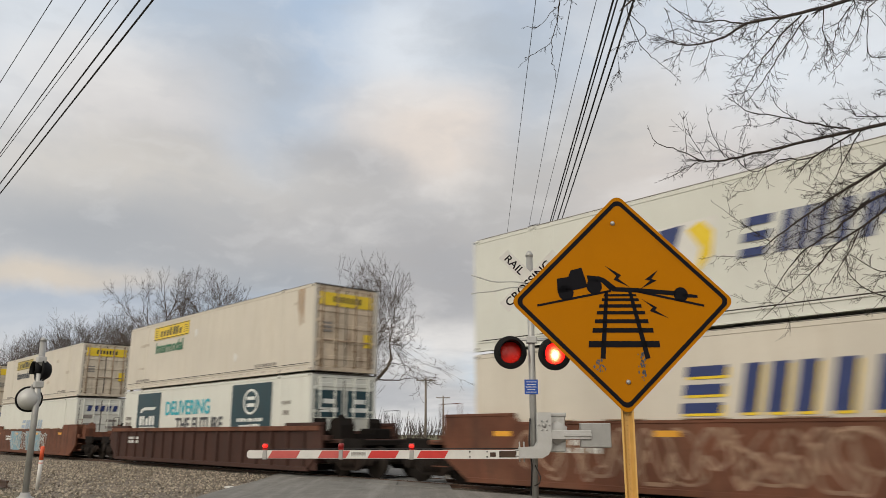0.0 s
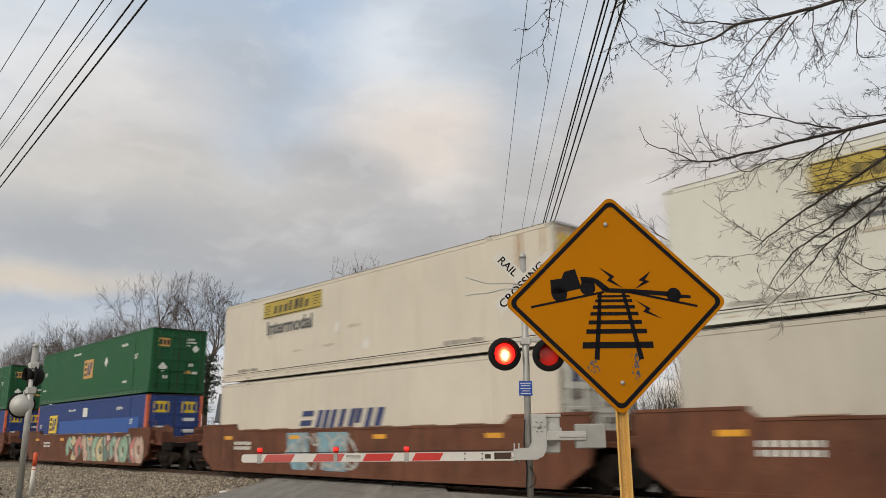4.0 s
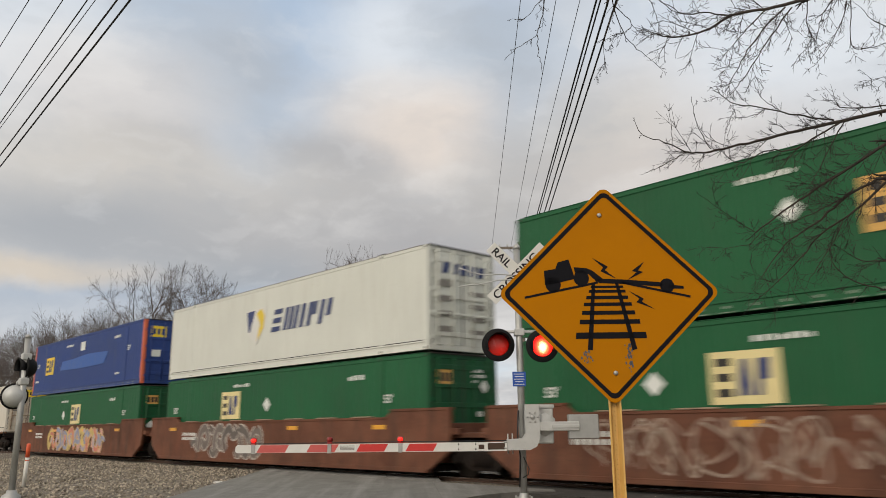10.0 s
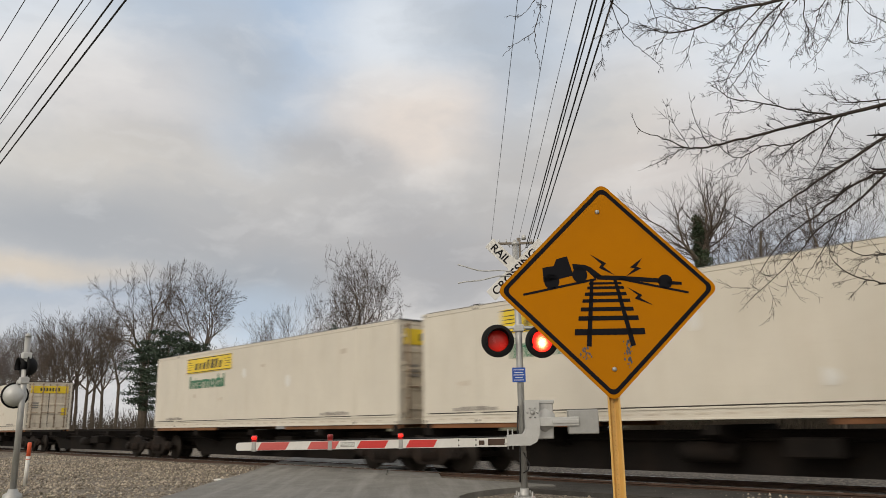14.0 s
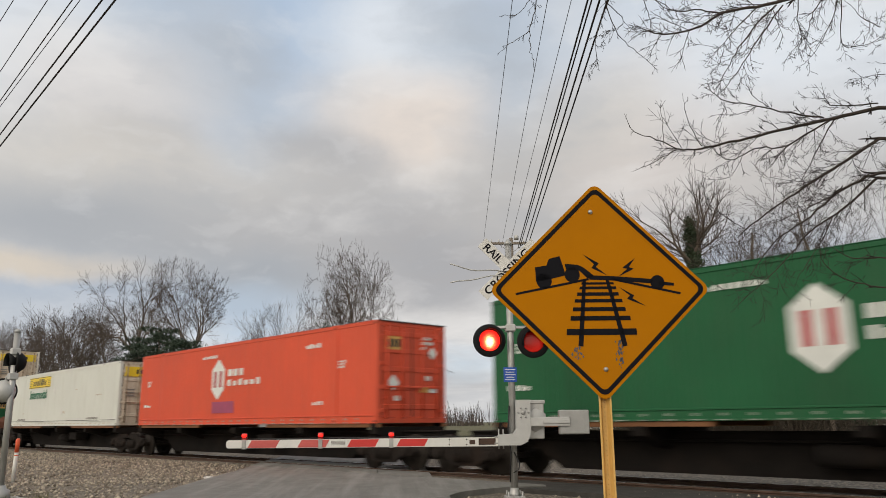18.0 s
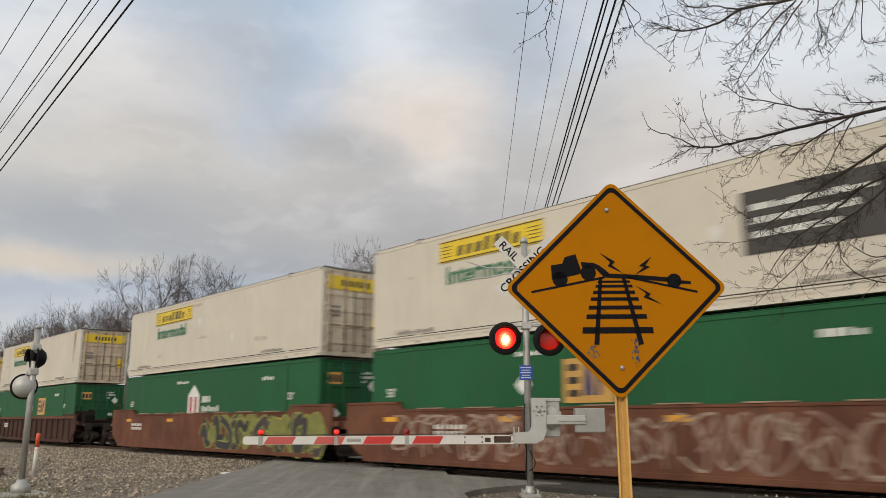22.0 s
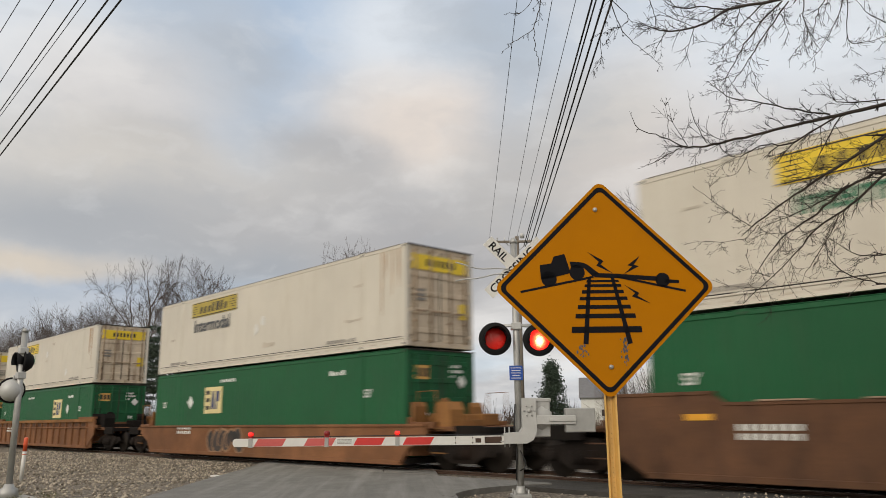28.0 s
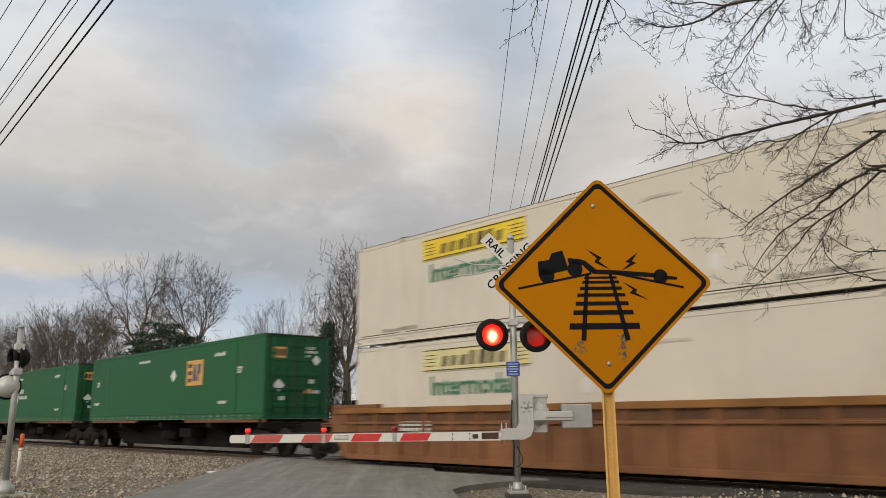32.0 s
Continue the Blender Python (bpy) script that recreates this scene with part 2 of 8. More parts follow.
def smooth_run(pts, rnd, shake):
    """A smooth run through the given bends."""
    run = []
    for i in range(len(pts) - 1):
        p0, p1, p2, p3 = pts[max(i - 1, 0)], pts[i], pts[i + 1], pts[min(i + 2, len(pts) - 1)]
        for k in range(5):
            t = k / 5
            run.append(0.5 * ((2 * p1) + (p2 - p0) * t + (2 * p0 - 5 * p1 + 4 * p2 - p3) * t * t + (3 * p1 - p0 - 3 * p2 + p3) * t ** 3)
                       + Vector((rnd.gauss(0, shake), rnd.gauss(0, shake), rnd.gauss(0, shake))))
    run.append(pts[-1])
    return run


def part(name, shape, material, parent=None, label="", m=None):
    """One mesh object under a thing, a part or a piece of the setting."""
    me = shape.mesh(name) if isinstance(shape, Shape) else shape
    if material is not None and not me.materials:
        me.materials.append(material)
    ob = new(name, me)
    if parent is not None:
        ob.parent = parent
    if m is not None:
        ob.matrix_basis = m
    return tagged(ob, label) if label else ob


def thing(name, label, category, group="", kind="", m=None):
    """An Empty at a thing's base."""
    ob = new(name)
    ob.empty_display_size = 0.3
    if m is not None:
        ob.matrix_basis = m
    return tagged(ob, label, category, group, kind)


_cache = {}


def shared(key, make):
    if key not in _cache:
        _cache[key] = make()
    return _cache[key]


def with_material(me, material):
    """The same mesh with another material, made once."""
    def make():
        c = me.copy()
        c.materials.clear()
        c.materials.append(material)
        return c
    return shared((me.name, material.name), make)


def letters(body, size, depth=0.002, bold=0.0, shear=0.0):
    """Flat lettering as a mesh in the x, z plane that faces -Y, from its lower left corner."""
    def make():
        cu = bpy.data.curves.new("lettering", "FONT")
        cu.body, cu.size, cu.extrude, cu.offset, cu.shear = body, size, depth, bold, shear
        ob = bpy.data.objects.new("lettering", cu)
        scene.collection.objects.link(ob)
        me = bpy.data.meshes.new_from_object(ob.evaluated_get(bpy.context.evaluated_depsgraph_get()))
        bpy.data.objects.remove(ob)
        me.transform(Matrix.Rotation(radians(90), 4, "X"))
        return me
    return shared(("text", body, size, depth, bold, shear), make)


# ---- materials ----
def material(name, colour, rough=0.6, metal=0.0, vary=0.15, scale=2.0, fine=40.0, bump=0.15, dirt=None, dirt_amount=0.0,
             streak=False, second=None, second_amount=0.5, spec=0.5, coords="Object"):
    mt = bpy.data.materials.new(name)
    mt.use_nodes = True
    nt = mt.node_tree
    N, ln = nt.nodes.new, nt.links.new
    bs = nt.nodes["Principled BSDF"]
    co = N("ShaderNodeTexCoord").outputs[coords]
    info = N("ShaderNodeObjectInfo")
    sh = N("ShaderNodeVectorMath")
    sh.operation = "ADD"
    ln(co, sh.inputs[0])
    mul = N("ShaderNodeMath")
    mul.operation = "MULTIPLY"
    ln(info.outputs["Random"], mul.inputs[0])
    mul.inputs[1].default_value = 37.0
    ln(mul.outputs[0], sh.inputs[1])
    vec = sh.outputs[0]

    def noise_(s, detail=4, stretch=None, rough_=0.6):
        n = N("ShaderNodeTexNoise")
        v = vec
        if stretch:
            mp = N("ShaderNodeMapping")
            ln(vec, mp.inputs[0])
            mp.inputs[3].default_value = stretch
            v = mp.outputs[0]
        ln(v, n.inputs["Vector"])
        n.inputs["Scale"].default_value, n.inputs["Detail"].default_value, n.inputs["Roughness"].default_value = s, detail, rough_
        return n.outputs["Fac"]

    def mixc(f, a, b):
        n = N("ShaderNodeMix")
        n.data_type = "RGBA"
        for i, v in ((0, f), (6, a), (7, b)):
            if isinstance(v, (int, float)):
                n.inputs[i].default_value = v
            elif isinstance(v, tuple):
                n.inputs[i].default_value = (*v, 1)
            else:
                ln(v, n.inputs[i])
        return n.outputs[2]

    def ramp(v, lo, hi, to=1.0):
        n = N("ShaderNodeMapRange")
        ln(v, n.inputs[0])
        n.inputs[1].default_value, n.inputs[2].default_value, n.inputs[4].default_value = lo, hi, to
        return n.outputs[0]

    big, small = noise_(scale), noise_(fine, 3)
    dark = tuple(c * (1 - vary) for c in colour)
    light = tuple(min(c * (1 + vary), 1) for c in colour)
    col = mixc(ramp(big, 0.3, 0.7), dark, light)
    if second:
        col = mixc(ramp(noise_(scale * 2.3, 6), 0.45, 0.65, second_amount), col, second)
    col = mixc(ramp(small, 0.3, 0.75, 0.35), col, tuple(c * (1 - 1.2 * vary) for c in colour))
    if dirt:
        mask = noise_(3.0, 6, (1.2, 1.2, 0.18)) if streak else noise_(1.1, 7)
        col = mixc(ramp(mask, 0.5, 0.8, dirt_amount), col, dirt)
        col = mixc(ramp(noise_(9, 5), 0.6, 0.78, dirt_amount), col, dirt)
    ln(col, bs.inputs["Base Color"])
    rg = N("ShaderNodeMapRange")
    ln(big, rg.inputs[0])
    rg.inputs[3].default_value, rg.inputs[4].default_value = max(rough - 0.12, 0.03), min(rough + 0.12, 1)
    ln(rg.outputs[0], bs.inputs["Roughness"])
    bs.inputs["Metallic"].default_value = metal
    bs.inputs["Specular IOR Level"].default_value = spec
    if bump:
        bp = N("ShaderNodeBump")
        bp.inputs["Strength"].default_value, bp.inputs["Distance"].default_value = bump, 0.01
        ln(small, bp.inputs["Height"])
        ln(bp.outputs[0], bs.inputs["Normal"])
    return mt


def glow(name, colour, strength):
    mt = bpy.data.materials.new(name)
    mt.use_nodes = True
    bs = mt.node_tree.nodes["Principled BSDF"]
    bs.inputs["Base Color"].default_value = (*colour, 1)
    bs.inputs["Emission Color"].default_value = (*colour, 1)
    bs.inputs["Emission Strength"].default_value = strength
    return mt


def lit_lens():
    """A red lens that burns white-orange in its middle."""
    mt = bpy.data.materials.new("lit_red_lens")
    mt.use_nodes = True
    nt = mt.node_tree
    N, ln = nt.nodes.new, nt.links.new
    bs = nt.nodes["Principled BSDF"]
    mp = N("ShaderNodeMapping")
    ln(N("ShaderNodeTexCoord").outputs["Object"], mp.inputs[0])
    mp.inputs[1].default_value, mp.inputs[3].default_value = (0, 0, 0.02), (1.0, 0, 0.8)
    le = N("ShaderNodeVectorMath")
    le.operation = "LENGTH"
    ln(mp.outputs[0], le.inputs[0])
    cells = N("ShaderNodeTexVoronoi")
    ln(N("ShaderNodeTexCoord").outputs["Object"], cells.inputs["Vector"])
    cells.inputs["Scale"].default_value = 45
    add = N("ShaderNodeMath")
    add.operation = "MULTIPLY_ADD"
    ln(cells.outputs["Distance"], add.inputs[0])
    add.inputs[1].default_value = 0.05
    ln(le.outputs["Value"], add.inputs[2])
    rp = N("ShaderNodeValToRGB")
    ln(add.outputs[0], rp.inputs[0])
    e = rp.color_ramp.elements
    e[0].position, e[0].color = 0.072, (1.0, 0.82, 0.45, 1)
    e[1].position, e[1].color = 0.175, (0.85, 0.012, 0.008, 1)
    m = e.new(0.112)
    m.color = (1.0, 0.20, 0.06, 1)
    m = e.new(0.142)
    m.color = (1.0, 0.04, 0.02, 1)
    ln(rp.outputs[0], bs.inputs["Emission Color"])
    bs.inputs["Base Color"].default_value = (0.6, 0.02, 0.01, 1)
    bs.inputs["Emission Strength"].default_value = 2.3
    return mt


M = {
    "white_box": material("white_painted_panel", (0.63, 0.588, 0.512), 0.55, spec=0.3, vary=0.07, scale=0.5, fine=25, bump=0.05, dirt=(0.50, 0.44, 0.35), dirt_amount=0.42, streak=True),
    "cool_box": material("cool_white_panel", (0.66, 0.67, 0.62), 0.55, spec=0.3, vary=0.05, scale=0.5, fine=25, bump=0.05, dirt=(0.45, 0.42, 0.36), dirt_amount=0.3, streak=True),
    "grey_box": material("greyed_white_panel", (0.54, 0.51, 0.45), 0.55, vary=0.07, scale=0.5, fine=25, bump=0.06, dirt=(0.33, 0.28, 0.22), dirt_amount=0.4, streak=True),
    "dirty_white": material("dirt_streaked_white_steel", (0.64, 0.57, 0.46), 0.6, vary=0.15, scale=0.9, fine=25, bump=0.1, dirt=(0.22, 0.14, 0.085), dirt_amount=0.85, streak=True),
    "rust_white": material("rust_streaked_white_steel", (0.60, 0.50, 0.38), 0.6, vary=0.2, scale=0.9, fine=25, bump=0.1, dirt=(0.15, 0.075, 0.035), dirt_amount=0.95, streak=True),
    "rust_bar": material("rusty_lock_bar", (0.34, 0.25, 0.17), 0.7, vary=0.35, scale=3, dirt=(0.06, 0.03, 0.018), dirt_amount=0.9, streak=True),
    "green_box": material("green_painted_steel", (0.0145, 0.105, 0.041), 0.5, spec=0.25, vary=0.14, scale=0.5, fine=25, bump=0.05, dirt=(0.04, 0.085, 0.045), dirt_amount=0.45, streak=True),
    "green_end": material("green_door_steel", (0.012, 0.092, 0.036), 0.55, spec=0.25, vary=0.18, scale=0.9, fine=25, bump=0.08, dirt=(0.05, 0.05, 0.03), dirt_amount=0.5, streak=True),
    "blue_box": material("blue_painted_steel", (0.028, 0.058, 0.215), 0.5, spec=0.25, vary=0.14, scale=0.5, fine=25, bump=0.05, dirt=(0.05, 0.07, 0.14), dirt_amount=0.45, streak=True),
    "orange_box": material("orange_painted_steel", (0.66, 0.095, 0.045), 0.5, spec=0.25, vary=0.08, scale=0.5, fine=25, bump=0.05, dirt=(0.35, 0.09, 0.05), dirt_amount=0.3, streak=True),
    "orange_trim": material("orange_post_paint", (0.60, 0.13, 0.06), 0.5, vary=0.15),
    "brown_car": material("brown_car_paint", (0.150, 0.061, 0.037), 0.7, spec=0.2, vary=0.38, scale=0.7, fine=18, bump=0.12, second=(0.20, 0.095, 0.058), second_amount=0.55, dirt=(0.055, 0.034, 0.026), dirt_amount=0.85, streak=True),
    "dark_car": material("dark_brown_car_paint", (0.066, 0.033, 0.026), 0.7, spec=0.2, vary=0.25, scale=0.7, fine=18, bump=0.12, dirt=(0.05, 0.035, 0.03), dirt_amount=0.6, streak=True),
    "tan_car": material("tan_brown_car_paint", (0.215, 0.098, 0.046), 0.68, spec=0.2, vary=0.38, scale=0.7, fine=18, bump=0.12, dirt=(0.14, 0.07, 0.04), dirt_amount=0.85, streak=True),
    "rust_car": material("faded_rust_brown_car_paint", (0.215, 0.10, 0.062), 0.7, spec=0.2, vary=0.38, scale=0.7, fine=18, bump=0.12, second=(0.27, 0.135, 0.08), second_amount=0.5, dirt=(0.12, 0.065, 0.045), dirt_amount=0.85, streak=True),
    "umber_car": material("mottled_umber_car_paint", (0.12, 0.06, 0.034), 0.7, spec=0.2, vary=0.38, scale=0.9, fine=18, bump=0.12, second=(0.18, 0.085, 0.042), second_amount=0.6, dirt=(0.06, 0.035, 0.025), dirt_amount=0.7, streak=True),
    "yellow_car": material("ochre_car_paint", (0.26, 0.122, 0.041), 0.68, spec=0.2, vary=0.38, scale=0.7, fine=18, bump=0.12, dirt=(0.15, 0.08, 0.04), dirt_amount=0.85, streak=True),
    "truck": material("grimy_cast_steel", (0.020, 0.016, 0.014), 0.85, spec=0.12, vary=0.3, scale=3, dirt=(0.05, 0.028, 0.018), dirt_amount=0.5),
    "black_steel": material("black_grimy_steel", (0.013, 0.011, 0.010), 0.85, spec=0.1, vary=0.3, scale=2, dirt=(0.035, 0.024, 0.018), dirt_amount=0.5),
    "wheel": material("worn_wheel_steel", (0.030, 0.024, 0.02), 0.7, 0.2, spec=0.2, vary=0.25, scale=4),
    "tread": material("polished_rail_steel", (0.52, 0.50, 0.48), 0.28, 1.0, vary=0.1, scale=3, bump=0.03),
    "rail": material("rusty_rail_steel", (0.085, 0.05, 0.035), 0.7, 0.3, vary=0.25, scale=4),
    "tie": material("weathered_creosote_wood", (0.055, 0.043, 0.035), 0.9, vary=0.3, scale=3, fine=30, bump=0.5),
    "galv": material("galvanised_steel", (0.42, 0.42, 0.41), 0.5, 0.55, vary=0.12, scale=5, fine=60, bump=0.05, dirt=(0.25, 0.23, 0.2), dirt_amount=0.3),
    "alu": material("grey_painted_metal", (0.50, 0.50, 0.49), 0.45, 0.2, vary=0.08, scale=4, fine=50, bump=0.05, dirt=(0.3, 0.28, 0.25), dirt_amount=0.3),
    "black": material("matt_black_paint", (0.007, 0.007, 0.008), 0.65, spec=0.2, vary=0.2, bump=0.05),
    "sign_yellow": material("amber_reflective_sheet", (0.45, 0.164, 0.001), 0.6, spec=0.06, vary=0.05, scale=3, fine=90, bump=0.02, dirt=(0.35, 0.14, 0.01), dirt_amount=0.25),
    "sign_black": material("black_sign_ink", (0.008, 0.008, 0.011), 0.7, spec=0.1, vary=0.1, bump=0.02),
    "post_yellow": material("yellow_post_paint", (0.70, 0.42, 0.12), 0.5, vary=0.1, scale=6, fine=60, dirt=(0.4, 0.24, 0.08), dirt_amount=0.5, streak=True),
    "white": material("white_sheet", (0.68, 0.67, 0.64), 0.45, vary=0.05, scale=5, bump=0.02, dirt=(0.5, 0.47, 0.42), dirt_amount=0.35),
    "red": material("red_reflective_sheet", (0.58, 0.035, 0.03), 0.4, vary=0.08, scale=8, bump=0.02),
    "red_tape": material("faded_red_sheet", (0.55, 0.10, 0.09), 0.45, vary=0.1, scale=8, bump=0.02),
    "blue_sign": material("blue_sign_sheet", (0.012, 0.075, 0.38), 0.4, vary=0.08, bump=0.02),
    "logo_yellow": material("yellow_logo_sheet", (0.78, 0.56, 0.02), 0.45, vary=0.08, scale=2, bump=0.02, dirt=(0.5, 0.4, 0.1), dirt_amount=0.35, streak=True),
    "logo_gold": material("dulled_gold_logo_sheet", (0.46, 0.35, 0.05), 0.5, vary=0.12, scale=2, bump=0.02, dirt=(0.34, 0.27, 0.10), dirt_amount=0.4, streak=True),
    "logo_pale": material("faded_yellow_logo_sheet", (0.66, 0.58, 0.30), 0.5, vary=0.1, scale=2, bump=0.02),
    "logo_orange": material("ochre_logo_sheet", (0.62, 0.36, 0.09), 0.5, vary=0.12, scale=2, bump=0.02, dirt=(0.3, 0.2, 0.1), dirt_amount=0.4),
    "logo_cream": material("cream_logo_sheet", (0.75, 0.64, 0.32), 0.5, vary=0.1, scale=2, bump=0.02),
    "ink": material("dark_logo_ink", (0.03, 0.026, 0.022), 0.5, vary=0.15, bump=0.02),
    "ink_blue": material("navy_logo_ink", (0.022, 0.04, 0.15), 0.45, vary=0.15, bump=0.02),
    "ink_green": material("green_logo_ink", (0.03, 0.17, 0.09), 0.5, vary=0.15, bump=0.02),
    "ink_grey": material("grey_stencil_ink", (0.24, 0.22, 0.2), 0.6, vary=0.15, bump=0.02),
    "ink_white": material("white_stencil_ink", (0.72, 0.74, 0.71), 0.55, vary=0.1, bump=0.02),
    "ink_sky": material("turquoise_ink", (0.03, 0.42, 0.52), 0.45, vary=0.1, bump=0.02),
    "ink_red": material("red_logo_ink", (0.42, 0.03, 0.04), 0.5, vary=0.1, bump=0.02),
    "patch_blue": material("fresh_blue_paint", (0.012, 0.085, 0.36), 0.45, vary=0.1, bump=0.02),
    "teal": material("dark_teal_sheet", (0.0066, 0.0413, 0.0550), 0.4, vary=0.3, scale=1.2, bump=0.02),
    "poster": material("dark_poster_sheet", (0.045, 0.04, 0.038), 0.5, vary=0.15, bump=0.02),
    "amber_tape": material("amber_reflector_tape", (0.75, 0.36, 0.03), 0.35, vary=0.1, bump=0.02),
    "wire": material("black_cable", (0.010, 0.010, 0.011), 0.6, vary=0.1, bump=0),
    "pole_wood": material("weathered_pole_wood", (0.20, 0.17, 0.14), 0.9, vary=0.2, scale=3, fine=30, bump=0.4),
    "bark": material("grey_brown_bark", (0.12, 0.095, 0.073), 0.92, vary=0.3, scale=4, fine=30, bump=0.5),
    "twig": material("dark_bare_twigs", (0.024, 0.016, 0.013), 0.9, vary=0.25, scale=3, bump=0.1),
    "twig_far": material("brown_grey_bare_twigs", (0.095, 0.073, 0.060), 0.9, vary=0.25, scale=0.4, bump=0.0),
    "ivy": material("dark_ivy_leaves", (0.030, 0.050, 0.020), 0.6, vary=0.5, scale=2, bump=0.1),
    "conifer": material("dark_conifer_needles", (0.033, 0.054, 0.033), 0.75, vary=0.4, scale=2, bump=0.1),
    "brush": material("dry_brush_stems", (0.085, 0.068, 0.05), 0.9, vary=0.3, scale=1, bump=0.0),
    "plain_white": material("white_house_siding", (0.66, 0.66, 0.64), 0.7, vary=0.06, scale=1),
    "roof_grey": material("grey_shingle_roof", (0.17, 0.17, 0.18), 0.85, vary=0.15, scale=2),
    "glass_dark": material("dark_window_glass", (0.03, 0.035, 0.04), 0.1, vary=0.05, bump=0),
    "grey_metal_wall": material("grey_metal_siding", (0.33, 0.34, 0.35), 0.6, 0.1, vary=0.1, scale=1),
    "barn_wood": material("weathered_brown_boards", (0.10, 0.085, 0.07), 0.85, vary=0.25, scale=2, fine=20, bump=0.3),
    "slate_metal": material("dark_slate_metal_roof", (0.06, 0.06, 0.063), 0.55, 0.2, vary=0.15, scale=1.5, bump=0.05),
    "concrete": material("weathered_concrete", (0.34, 0.33, 0.30), 0.85, vary=0.15, scale=3, fine=60, bump=0.3),
    "led_off": material("dark_red_lens", (0.85, 0.02, 0.012), 0.25, vary=0.1, bump=0.02),
    "led_on": lit_lens(),
    "gate_red": material("dark_red_lamp_glass", (0.24, 0.008, 0.008), 0.3, vary=0.1, bump=0.02),
    "marker_red": material("orange_red_marker_paint", (0.72, 0.11, 0.04), 0.5, vary=0.08),
}


# ---- ground, road and track ----
TRACK_Y = 14.91
U = Vector((-0.77, 0.638, 0)).normalized()      # the road's direction, away from the camera
R = Vector((U.y, -U.x, 0))                       # to its right


def ground_material():
    mt = bpy.data.materials.new("gravel_and_thin_grass")
    mt.use_nodes = True
    nt = mt.node_tree
    N, ln = nt.nodes.new, nt.links.new
    bs = nt.nodes["Principled BSDF"]
    co = N("ShaderNodeTexCoord").outputs["Object"]

    def noise_(s, d=4):
        n = N("ShaderNodeTexNoise")
        ln(co, n.inputs["Vector"])
        n.inputs["Scale"].default_value, n.inputs["Detail"].default_value = s, d
        return n.outputs["Fac"]

    def mixc(f, a, b):
        n = N("ShaderNodeMix")
        n.data_type = "RGBA"
        for i, v in ((0, f), (6, a), (7, b)):
            if isinstance(v, tuple):
                n.inputs[i].default_value = (*v, 1)
            else:
                ln(v, n.inputs[i])
        return n.outputs[2]

    def ramp(v, lo, hi, to=1.0):
        n = N("ShaderNodeMapRange")
        ln(v, n.inputs[0])
        n.inputs[1].default_value, n.inputs[2].default_value, n.inputs[4].default_value = lo, hi, to
        return n.outputs[0]
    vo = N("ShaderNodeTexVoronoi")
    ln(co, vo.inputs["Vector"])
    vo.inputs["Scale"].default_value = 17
    hue = N("ShaderNodeSeparateColor")
    ln(vo.outputs["Color"], hue.inputs[0])
    col = mixc(hue.outputs[0], (0.115, 0.094, 0.072), (0.44, 0.375, 0.295))
    # shade in the gaps between stones, painted into the colour
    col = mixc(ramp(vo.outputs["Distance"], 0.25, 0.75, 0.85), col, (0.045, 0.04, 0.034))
    col = mixc(ramp(noise_(0.5, 6), 0.4, 0.7, 0.45), col, (0.20, 0.168, 0.13))
    # thin grass well away from the track
    sep = N("ShaderNodeSeparateXYZ")
    ln(co, sep.inputs[0])
    far = N("ShaderNodeMath")
    far.operation = "ABSOLUTE"
    sub = N("ShaderNodeMath")
    sub.operation = "SUBTRACT"
    ln(sep.outputs[1], sub.inputs[0])
    sub.inputs[1].default_value = TRACK_Y
    ln(sub.outputs[0], far.inputs[0])
    add = N("ShaderNodeMath")
    ln(far.outputs[0], add.inputs[0])
    ln(ramp(noise_(0.9, 5), 0.2, 0.8, 5.0), add.inputs[1])
    grass = mixc(noise_(14, 5), (0.05, 0.06, 0.022), (0.17, 0.15, 0.075))
    col = mixc(ramp(add.outputs[0], 12.0, 14.0, 0.9), col, grass)
    ln(col, bs.inputs["Base Color"])
    bs.inputs["Roughness"].default_value = 0.92
    bp = N("ShaderNodeBump")
    bp.inputs["Strength"].default_value, bp.inputs["Distance"].default_value = 0.9, 0.04
    bp.invert = True
    ln(vo.outputs["Distance"], bp.inputs["Height"])
    ln(bp.outputs[0], bs.inputs["Normal"])
    return mt


